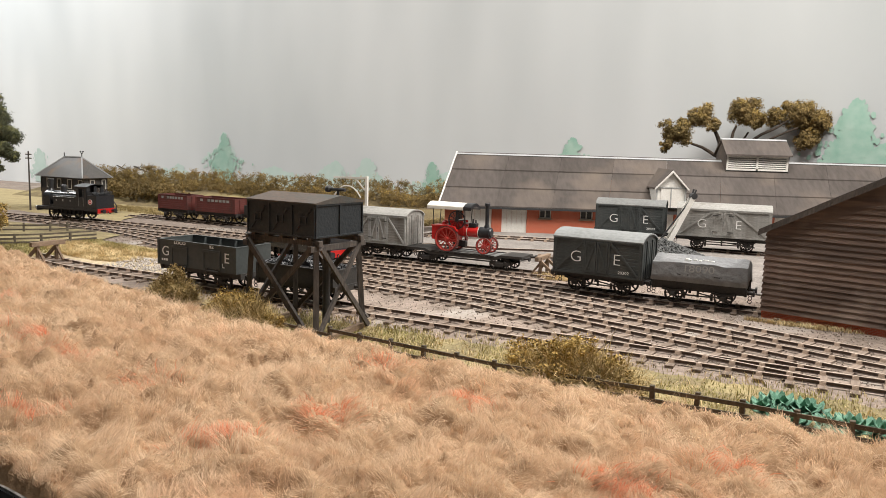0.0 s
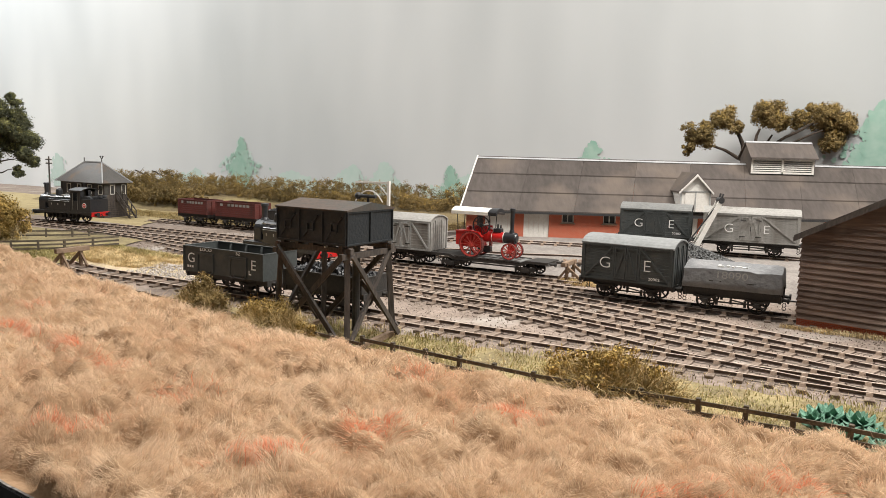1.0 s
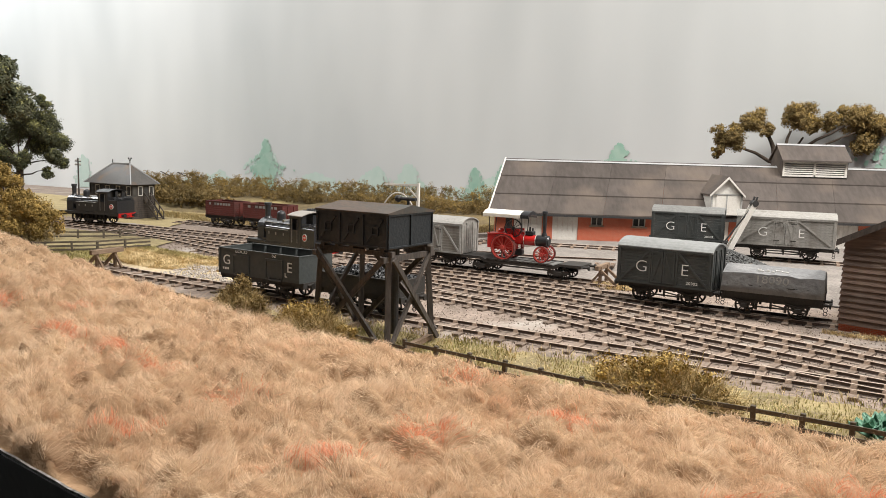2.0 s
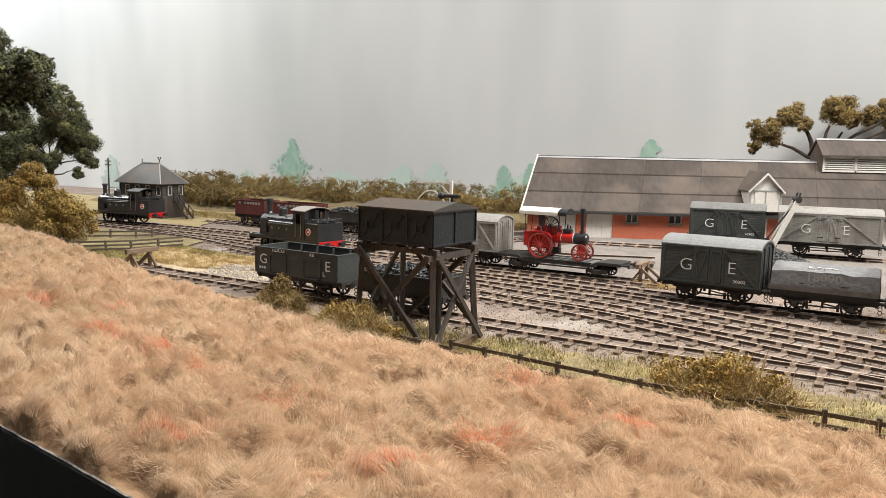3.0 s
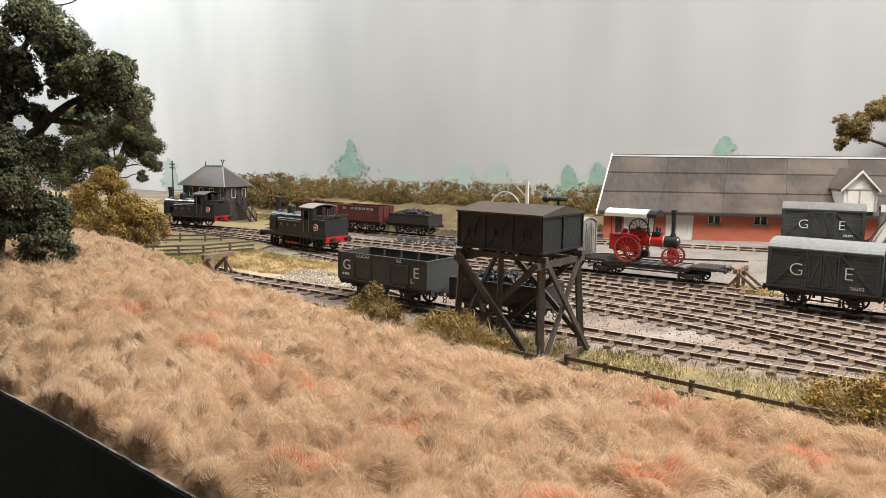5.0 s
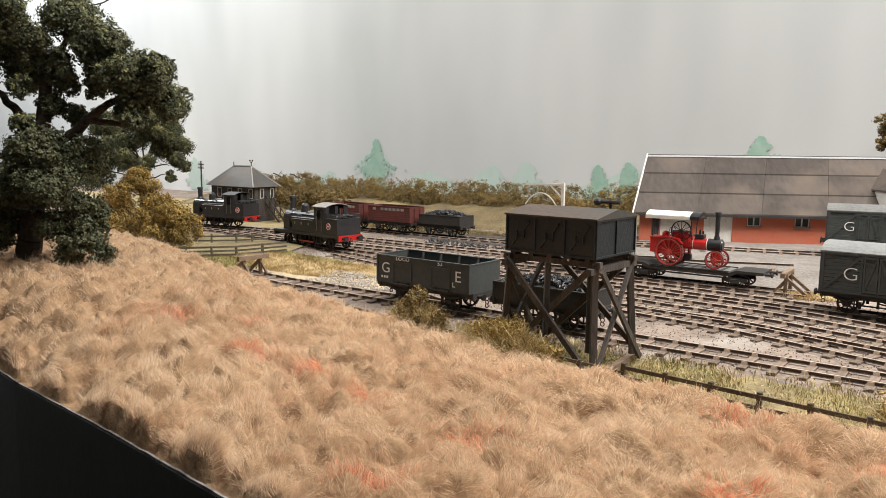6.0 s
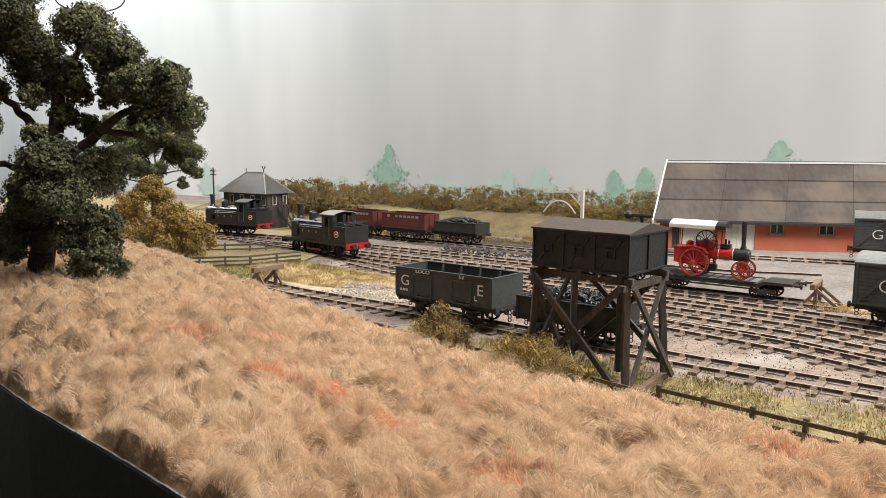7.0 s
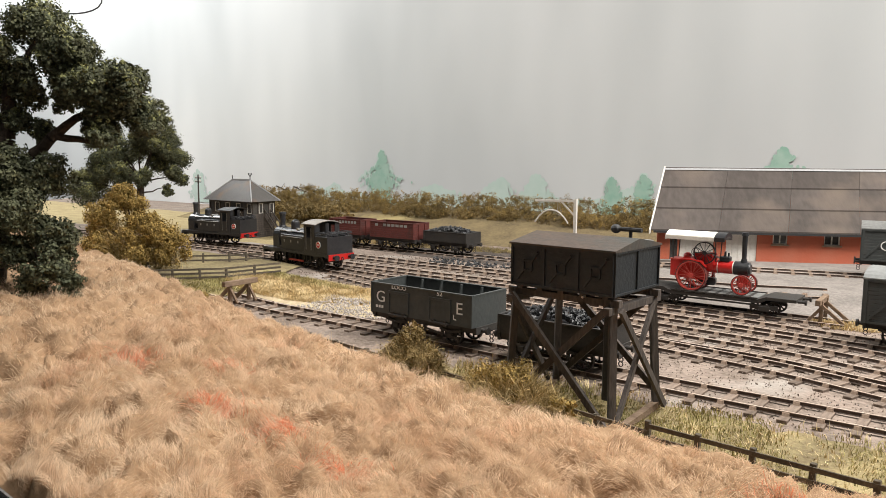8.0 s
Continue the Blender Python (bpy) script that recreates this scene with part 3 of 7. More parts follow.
def underframe(parent, L, floor, W=30, base=None):
    base = base or L * 0.27
    for s in (-1, 1):
        bm = B()
        box(bm, -L / 2, s * 12.2, floor - 4.2, L / 2, s * 14.0, floor)
        part("solebar", bm, "under", parent)
        for x in (-base, base):
            bm = B()
            prism(bm, [(x - 5.5, floor - 4.2), (x + 5.5, floor - 4.2), (x + 2, 5.2), (x - 2, 5.2)], s * 13.2, s * 14.2)
            box(bm, x - 2, s * 14.0, 5.6, x + 2, s * 16.2, 9.0, 0.4)
            bar(bm, (x - 8.5, s * 15, floor - 4.0), (x, s * 15.2, 9.6), 1.0, 1.6)
            bar(bm, (x + 8.5, s * 15, floor - 4.0), (x, s * 15.2, 9.6), 1.0, 1.6)
            part("axle_guard", bm, "under", parent)
        bm = B()
        bar(bm, (-base + 8, s * 12.5, 7), (base - 8, s * 12.5, 7), 1.0)
        bar(bm, (0, s * 12.5, floor - 4), (0, s * 12.5, 6), 1.6)
        for x in (-1, 1):
            box(bm, x * (base - 8.4) - 1.0, s * 12.0, 4.5, x * (base - 8.4) + 1.0, s * 13.2, 9.5)
        part("brake_gear", bm, "under", parent)
        bm = B()
        bar(bm, (0, s * 15.5, floor - 5), (L * 0.36, s * 16, floor - 9), 0.7, 1.0)
        part("brake_lever", bm, "under", parent)
    for x in (-base, base):
        wheelset(parent, x)
    for e in (-1, 1):
        bm = B()
        box(bm, e * (L / 2 - 1.0), -15, floor - 4.6, e * (L / 2 + 0.8), 15, floor)
        part("headstock", bm, "under", parent)
        for s in (-1, 1):
            bm = B()
            rod(bm, (e * (L / 2 + 0.6), s * 9, floor - 2.4), (e * (L / 2 + 4.6), s * 9, floor - 2.4), 1.4, 1.1, 10)
            rod(bm, (e * (L / 2 + 4.6), s * 9, floor - 2.4), (e * (L / 2 + 6.0), s * 9, floor - 2.4), 2.4, 2.4, 14)
            part("buffer", bm, "under", parent)
        bm = B()
        for k in range(3):
            ring(bm, (e * (L / 2 + 2.0), 0, floor - 5 - 2.6 * k), 1.6, 0.5, 0.6, seg=10)
        part("coupling", bm, "under", parent)


def on_track(x, c, z=3.0):
    return x, along(x, c), z + rise(x, along(x, c))


def covered_van(name, where, rz, label, body, roofm, L=70.0, W=38.0, number=None, dark_iron="grey", lettered=True, brace=None, letters=None):
    x, y, z = where
    root = thing(name, x, y, z, rz, label, "railway van", "covered goods vans")
    floor, eave, crown = 15.5, 45.0, 51.0
    h = W / 2
    nb = 11
    bm = B()
    box(bm, -L / 2 + 0.4, -h + 1.2, floor, L / 2 - 0.4, h - 1.2, eave - 0.2)
    shell = part("body_shell", bm, body, root)
    bm = B()
    box(bm, -L / 2 + 0.02, -0.8, 0.14, L / 2 - 0.02, 0.8, (eave - floor) / nb - 0.02, 0.12)
    board = part("side_board", bm, body, shell)
    for s in (-1, 1):
        for i in range(nb):
            ob = board if s == -1 and i == 0 else new("side_board", board.data)
            ob.parent = shell
            ob.matrix_basis = pose(0, s * (h - 0.8) * MM, (floor + (eave - floor) * i / nb) * MM)
    for e in (-1, 1):
        arc = [(h * math.sin(a), eave + (crown - eave) * (math.cos(a * 1.0) - math.cos(1.2)) / (1 - math.cos(1.2))) for a in np.linspace(-1.2, 1.2, 11)]
        arc = [(yy * h / (h * math.sin(1.2)), zz) for yy, zz in arc]
        bm = B()
        prism_x(bm, [(-h, floor), (h, floor)] + [(yy, zz - 0.6) for yy, zz in arc[::-1]], e * (L / 2 - 1.2), e * (L / 2))
        wall = part("end_wall", bm, body, root)
        for k in range(1, 8):
            yy = -h + W * k / 8
            bm = B()
            box(bm, e * (L / 2), yy - 1.75, floor + 0.5, e * (L / 2 + 0.35), yy + 1.75, eave - 1)
            part("end_board", bm, body, wall)
        for yy in (-h + 0.9, -h * 0.36, h * 0.36, h - 0.9):
            bm = B()
            box(bm, e * (L / 2), yy - 0.9, floor, e * (L / 2 + 1.2), yy + 0.9, eave + 1.0)
            part("end_stanchion", bm, body, wall)
    bm = B()
    o = [(yy * (h + 0.9) / h, zz + 0.5) for yy, zz in arc] + [(yy * (h + 0.9) / h, zz - 0.7) for yy, zz in arc[::-1]]
    prism_x(bm, o, -L / 2 - 1.4, L / 2 + 1.4)
    part("roof", bm, roofm, root)
    fy = -h - 0.55
    for s in (-1, 1):
        sy = s * h
        o = s * 0.9
        bm = B()
        box(bm, -L / 2, sy, floor, -L / 2 + 1.8, sy + o, eave)
        box(bm, L / 2 - 1.8, sy, floor, L / 2, sy + o, eave)
        box(bm, -L / 2 + 1.8, sy, floor, L / 2 - 1.8, sy + o, floor + 1.5)
        box(bm, -L / 2 + 1.8, sy, eave - 1.6, L / 2 - 1.8, sy + o, eave - 0.2)
        box(bm, -11.5, sy, floor + 1.5, -9.9, sy + o, eave - 1.6)
        box(bm, 9.9, sy, floor + 1.5, 11.5, sy + o, eave - 1.6)
        part("side_framing", bm, brace or body, root)
        for e in (-1, 1):
            bm = B()
            bar(bm, (e * (L / 2 - 2.2), sy + o * 0.5, floor + 2.2), (e * 12.0, sy + o * 0.5, eave - 2.4), 1.0, 1.7)
            part("diagonal_brace", bm, brace or body, root)
            bm = B()
            box(bm, e * 0.2, sy, floor + 2.0, e * 9.6, sy + o * 0.7, eave - 2.0)
            door = part("door", bm, body, root)
            bm = B()
            for xx in (0.9, 8.9):
                box(bm, e * (xx - 0.6), sy + o * 0.7, floor + 2.2, e * (xx + 0.6), sy + o * 1.5, eave - 2.2)
            box(bm, e * 1.5, sy + o * 0.7, floor + 2.2, e * 8.3, sy + o * 1.5, floor + 3.6)
            box(bm, e * 1.5, sy + o * 0.7, eave - 3.6, e * 8.3, sy + o * 1.5, eave - 2.2)
            bar(bm, (e * 1.6, sy + o * 1.1, eave - 4), (e * 8.2, sy + o * 1.1, floor + 4.0), 0.8, 1.2)
            part("door_frame", bm, brace or body, door)
            bm = B()
            for zz in (floor + 6, eave - 6):
                box(bm, e * 5.0, sy + o * 1.4, zz - 0.4, e * 10.8, sy + o * 1.75, zz + 0.4)
            part("hinge", bm, dark_iron, door)
    bm = B()
    rod(bm, (0, fy - 0.6, floor + 12), (0, fy - 0.9, floor + 17), 0.35, seg=6)
    part("door_bolt", bm, "iron", root)
    if lettered:
        gx, ex = letters or (-L / 2 + 19.6, L / 2 - 19.6)
        writing("G", 13.2, gx, -h - 0.95, floor + 14.0, root, stretch=1.12, bold=-0.22)
        writing("E", 13.2, ex, -h - 0.95, floor + 14.0, root, stretch=1.1, bold=-0.22)
    if number:
        writing(number, 3.1, L / 2 - 13.5, -h - 0.98, floor + 4.4, root, stretch=1.2)
    underframe(root, L, floor)
    return root


covered_van("goods_van", on_track(138.5, 647), -31.5, "dark grey boarded goods van with white letters and grey roof", "grey", "vanroof", 74, number="20302")
covered_van("goods_van", (215, 820, 15.5), -19, "dark grey boarded goods van in front of the brick store", "grey", "vanroof_dark", 74, number="20302")
covered_van("goods_van", (307, 784, 15.5), -19, "weathered pale grey goods van beside the coal heap", "lightgrey", "lightgrey", 94, dark_iron="under", letters=(-21.5, 15.5))
covered_van("goods_van", on_track(-58, 714), SLOPE, "pale grey framed goods van behind the water tower", "lightgrey", "lightgrey", 66, W=36.0, dark_iron="under", lettered=False, brace="palegrey")


def coal_lumps(name, rng, n, x0, x1, y0, y1, zfun, size, material, parent, label="", kind=""):
    """Many small angular lumps in one mesh."""
    verts, faces = [], []
    for _ in range(n):
        x, y = rng.uniform(x0, x1), rng.uniform(y0, y1)
        z = zfun(x, y)
        if z is None:
            continue
        s = size * rng.uniform(0.5, 1.4)
        k = len(verts)
        pts = [(1, 0, 0), (-1, 0, 0), (0, 1, 0), (0, -1, 0), (0, 0, 1), (0, 0, -1)]
        rot = Euler((rng.uniform(0, 6), rng.uniform(0, 6), rng.uniform(0, 6))).to_matrix()
        for p in pts:
            q = rot @ (Vector(p) * s * rng.uniform(0.6, 1.1))
            verts.append((x + q.x, y + q.y, z + q.z))
        for f in ((0, 2, 4), (2, 1, 4), (1, 3, 4), (3, 0, 4), (2, 0, 5), (1, 2, 5), (3, 1, 5), (0, 3, 5)):
            faces.append(tuple(k + i for i in f))
    return sheet(name, verts, faces, material, parent, label, kind)


def open_wagon(name, where, rz, label, body, L, height, W=32.0, load=None, letters=None, planks=0, bulkheads=0, group="open wagons", floor=15.0):
    x, y, z = where
    root = thing(name, x, y, z, rz, label, "railway wagon", group)
    h, top = W / 2, floor + height
    n = planks or 1
    for s in (-1, 1):
        for i in range(n):
            bm = B()
            z0, z1 = floor + height * i / n, floor + height * (i + 1) / n
            box(bm, -L / 2, s * (h - 1.3), z0 + (0.15 if planks else 0), L / 2, s * h, z1)
            part("side_plank" if planks else "side", bm, body, root)
        bm = B()
        box(bm, -L / 2, s * (h - 1.6), top, L / 2, s * (h + 0.4), top + 0.8)
        for xx in (-L / 2 + 0.8, L / 2 - 0.8):
            box(bm, xx - 0.8, s * h, floor, xx + 0.8, s * (h + 0.5), top)
        part("side_capping", bm, body, root)
    for e in (-1, 1):
        for i in range(n):
            bm = B()
            z0, z1 = floor + height * i / n, floor + height * (i + 1) / n
            box(bm, e * (L / 2 - 1.3), -h + 1.3, z0 + (0.15 if planks else 0), e * L / 2, h - 1.3, z1)
            part("end_plank" if planks else "end", bm, body, root)
        bm = B()
        box(bm, e * (L / 2 - 1.5), -h + 1.3, top, e * (L / 2 + 0.3), h - 1.3, top + 0.8)
        if planks:
            for yy in (-h * 0.4, h * 0.4):
                box(bm, e * L / 2, yy - 1, floor - 3, e * (L / 2 + 1.4), yy + 1, top - 1)
        part("end_capping", bm, body, root)
    bm = B()
    box(bm, -L / 2 + 1.3, -h + 1.3, floor, L / 2 - 1.3, h - 1.3, floor + 1.0)
    part("floor", bm, "under", root)
    for k in range(bulkheads):
        xx = -L / 2 + L * (k + 1) / (bulkheads + 1)
        bm = B()
        prism_x(bm, [(-h + 1.3, top - 7), (-h + 1.3, top), (-h + 2.4, top), (-h + 2.8, top - 7)], xx - 0.5, xx + 0.5)
        part("side_knee", bm, body, root)
        bm = B()
        prism_x(bm, [(h - 1.3, floor + 1), (h - 1.3, top - 0.2), (h - 3.2, top - 0.2), (h - 8.5, floor + 1)], xx - 0.6, xx + 0.6)
        part("side_knee", bm, body, root)
    if load == "coal":
        rng = random.Random(3)
        bm = B()
        box(bm, -L / 2 + 1.4, -h + 1.4, floor + 1, L / 2 - 1.4, h - 1.4, top - 4)
        part("coal_bed", bm, "coal", root)
        coal_lumps("coal_load", rng, 520, -L / 2 + 3, L / 2 - 3, -h + 3, h - 3, lambda a, b: top - 3.0 + 8.5 * math.cos(a * 2.6 / L) * math.cos(b * 2.6 / W) + rng.uniform(-1, 1), 1.9, "coal", root, "heaped black coal", "stuff")
    underframe(root, L, floor, W)
    return root


def loco_coal_wagon():
    root = open_wagon("loco_coal_wagon", on_track(-181, 460), -29.0, "dark grey empty steel coal wagon with white letters", "grey", 87, 20.0, W=37.0, bulkheads=4)
    y = -18.55
    for xx in (-17.8, 17.8):
        bm = B()
        box(bm, xx - 8, y, 16.8, xx + 8, y - 0.5, 29.8)
        door = part("side_door", bm, "grey", root)
        bm = B()
        for a, b, c, d in ((-9, -8, 16.5, 31.4), (8, 9, 16.5, 31.4), (-8, 8, 30.0, 31.4)):
            box(bm, xx + a, y - 0.4, c, xx + b, y - 1.1, d)
        part("door_frame", bm, "grey", door)
        bm = B()
        for q in (-5, 5):
            box(bm, xx + q - 1, y - 0.4, 13.5, xx + q + 1, y - 1.6, 17)
        rod(bm, (xx - 8, y - 1.2, 15.2), (xx + 8, y - 1.2, 15.2), 0.8, seg=8)
        part("door_hinge", bm, "under", door)
    writing("G", 11.0, -34.2, y - 0.15, 26.0, root, stretch=1.1)
    writing("E", 11.0, 33.4, y - 0.15, 26.0, root, stretch=1.1)
    writing("LOCO", 3.6, -17.6, y - 0.25, 33.9, root, stretch=1.3, bold=0.08)
    writing("52", 3.6, 17.4, y - 0.25, 33.9, root, stretch=1.3, bold=0.08)
    for k in range(3):
        bm = B()
        box(bm, -39 + 2.6 * k, y, 18.4, -37.2 + 2.6 * k, y - 0.08, 20.2)
        part("small_lettering", bm, "letter", root)
    bm = B()
    prism(bm, [(28.5, 18.6), (31, 18.6), (31, 19.4), (29.2, 19.4), (29.2, 22), (28.5, 22)], y, y - 0.09)
    part("tare_mark", bm, "letter", root)
    return root


loco_coal_wagon()
open_wagon("coal_wagon", on_track(-96, 456), -28.5, "black low wagon loaded with coal behind the water tower", "under", 72, 11.0, load="coal")
RED = "rust red planked open wagon on the rusty siding"
for xx, LL in ((-392, 58), (-318, 74)):
    w = open_wagon("mineral_wagon", on_track(xx, 872), SLOPE, RED, "oxide", LL, 20.0, planks=7)
    bm = B()
    k = 0
    for i in range(8):
        if i == 1:
            continue
        box(bm, -LL * 0.38 + LL * 0.095 * i, -16.05, 30.0, -LL * 0.38 + LL * 0.095 * i + LL * 0.07, -16.15, 33.4)
    part("lettering_bars", bm, "lightgrey", w)
open_wagon("ash_wagon", on_track(-243, 880), SLOPE, "low black wagon piled with coal and scrap", "under", 66, 12.0, load="coal")


def tarp_wagon():
    L, W = 69.0, 34.0
    root = open_wagon("sheeted_wagon", on_track(208, 644.5), SLOPE, "low open wagon covered by a grey tarpaulin sheet", "under", L, 8.0, W=W, planks=2)
    rng = random.Random(8)
    nx, ny = 30, 22
    verts, faces = [], []
    for i in range(nx + 1):
        u = -1 + 2 * i / nx
        for j in range(ny + 1):
            v = -1 + 2 * j / ny
            au, av = min(1, abs(u) / 0.86), min(1, abs(v) / 0.72)
            zz = 37.2 - 4.6 * min(abs(v), 0.72) / 0.72 + 0.8 * noise.noise((u * 4, v * 2, 3))
            drop_v = max(0, (abs(v) - 0.72) / 0.28)
            drop_u = max(0, (abs(u) - 0.86) / 0.14)
            zz -= 15.0 * max(drop_v, drop_u)
            xx = u / max(abs(u), 1e-6) * (min(abs(u), 0.86) / 0.86 * (L / 2 + 0.4) + 1.0 * drop_u)
            yy = v / max(abs(v), 1e-6) * (min(abs(v), 0.72) / 0.72 * (W / 2 - 0.2) + 1.2 * drop_v)
            w = noise.noise((xx / 9, yy / 9, 1)) * 0.7 + noise.noise((xx / 3, zz / 4, 5)) * 0.5
            verts.append((xx + 0.4 * w, yy + 0.7 * w, zz + 0.7 * w * (1 - drop_v)))
    n = ny + 1
    for i in range(nx):
        for j in range(ny):
            k = i * n + j
            faces.append((k, k + n, k + n + 1, k + 1))
    ob = sheet("tarpaulin", verts, faces, "tarp", root, "creased grey tarpaulin")
    for p in ob.data.polygons:
        p.use_smooth = True
    ob.data.set_sharp_from_angle(angle=0.42)
    ob.modifiers.new("thick", "SOLIDIFY").thickness = 0.0004
    writing("18090", 8.0, 0, -19.1, 28.5, root, "lightgrey", stretch=1.2, rx=86)
    bm = B()
    for a, b, c, d in ((-11, -8.5, 35.2, 34.0), (-11, -10, 34.0, 32.6), (-10.5, -6.5, 33.0, 32.4), (-5, -2.5, 34.6, 33.8), (1.5, 6, 34.6, 33.9), (6, 10.5, 33.6, 32.9), (-1, 1, 33.2, 32.6)):
        box(bm, a, -12.0 + (d - 33) * 1.2, 33.3 + (d - 33) * 0.3, b, -10.4 + (d - 33) * 1.2, 35.0 + (d - 33) * 0.3)
    part("worn_lettering", bm, "letter", root)
    return root


tarp_wagon()


def flat_wagon():
    x, y, z = on_track(27, 713)
    L = 126.0
    root = thing("flat_wagon", x, y, z, SLOPE, "black flat machinery wagon carrying the traction engine", "railway wagon")
    bm = B()
    prism(bm, [(-L / 2, 15), (-L / 2 + 22, 15), (-L / 2 + 28, 12.5), (L / 2 - 28, 12.5), (L / 2 - 22, 15), (L / 2, 15), (L / 2, 12.5), (L / 2 - 21, 12.5), (L / 2 - 27, 9.5), (-L / 2 + 27, 9.5), (-L / 2 + 21, 12.5), (-L / 2, 12.5)], -15, 15)
    part("deck_frame", bm, "under", root)
    for k in range(24):
        bm = B()
        x0 = -L / 2 + 29 + k * (L - 58) / 24
        box(bm, x0, -14.6, 12.5, x0 + (L - 58) / 24 - 0.15, 14.6, 13.1)
        part("deck_plank", bm, "vanroof_dark" if k % 3 else "under", root)
    for s in (-1, 1):
        bm = B()
        bar(bm, (-L / 2 + 20, s * 14, 8), (L / 2 - 20, s * 14, 8), 1.2)
        box(bm, -L / 2 + 28, s * 14.6, 13.0, L / 2 - 28, s * 15.4, 13.9)
        part("side_rail", bm, "under", root)
    for x0 in (-46, -34, 34, 46):
        wheelset(root, x0, 5.6, "under")
    for e in (-1, 1):
        for s in (-1, 1):
            bm = B()
            box(bm, e * 30, s * 12.4, 5, e * 50, s * 14, 8.5, 0.3)
            box(bm, e * 36, s * 13.8, 3.5, e * 44, s * 15, 7.5, 0.3)
            part("bogie_frame", bm, "under", root)
            bm = B()
            rod(bm, (e * L / 2, s * 9, 13), (e * (L / 2 + 5), s * 9, 13), 1.3, 1.1, 10)
            rod(bm, (e * (L / 2 + 5), s * 9, 13), (e * (L / 2 + 6.2), s * 9, 13), 2.3, 2.3, 14)
            part("buffer", bm, "under", root)
    return root


flat_wagon()


def spoked_wheel(name, parent, c, r, wide, n, rim="redpale", tyre=None):
    bm = B()
    ring(bm, c, r - 0.05, 0.9, wide, seg=32)
    for k in range(n):
        for off in (-wide * 0.28, wide * 0.28):
            a = 2 * math.pi * (k + (0.5 if off > 0 else 0)) / n
            bar(bm, (c[0], c[1] + off * 1.2, c[2]), (c[0] + (r - 0.8) * math.cos(a), c[1] + off, c[2] + (r - 0.8) * math.sin(a)), 0.5, 0.55)
    rod(bm, (c[0], c[1] - wide * 0.65, c[2]), (c[0], c[1] + wide * 0.65, c[2]), 1.7, seg=12)
    w = part(name, bm, rim, parent)
    if tyre:
        bm = B()
        ring(bm, c, r + 0.5, 0.5, wide * 1.02, seg=32)
        part("tyre", bm, tyre, w)
        if name == "rear_wheel":
            bm = B()
            for k in range(26):
                a = 2 * math.pi * k / 26
                m = Matrix.Translation(c) @ Euler((0, -a, 0)).to_matrix().to_4x4() @ Matrix.Translation((r + 0.6, 0, 0)) @ Euler((radians(25), 0, 0)).to_matrix().to_4x4()
                res = bmesh.ops.create_cube(bm, size=1)
                bmesh.ops.transform(bm, matrix=m @ Matrix.Diagonal((0.7, wide * 1.05, 0.9, 1)), verts=res["verts"])
            part("strake", bm, tyre, w)
    return w


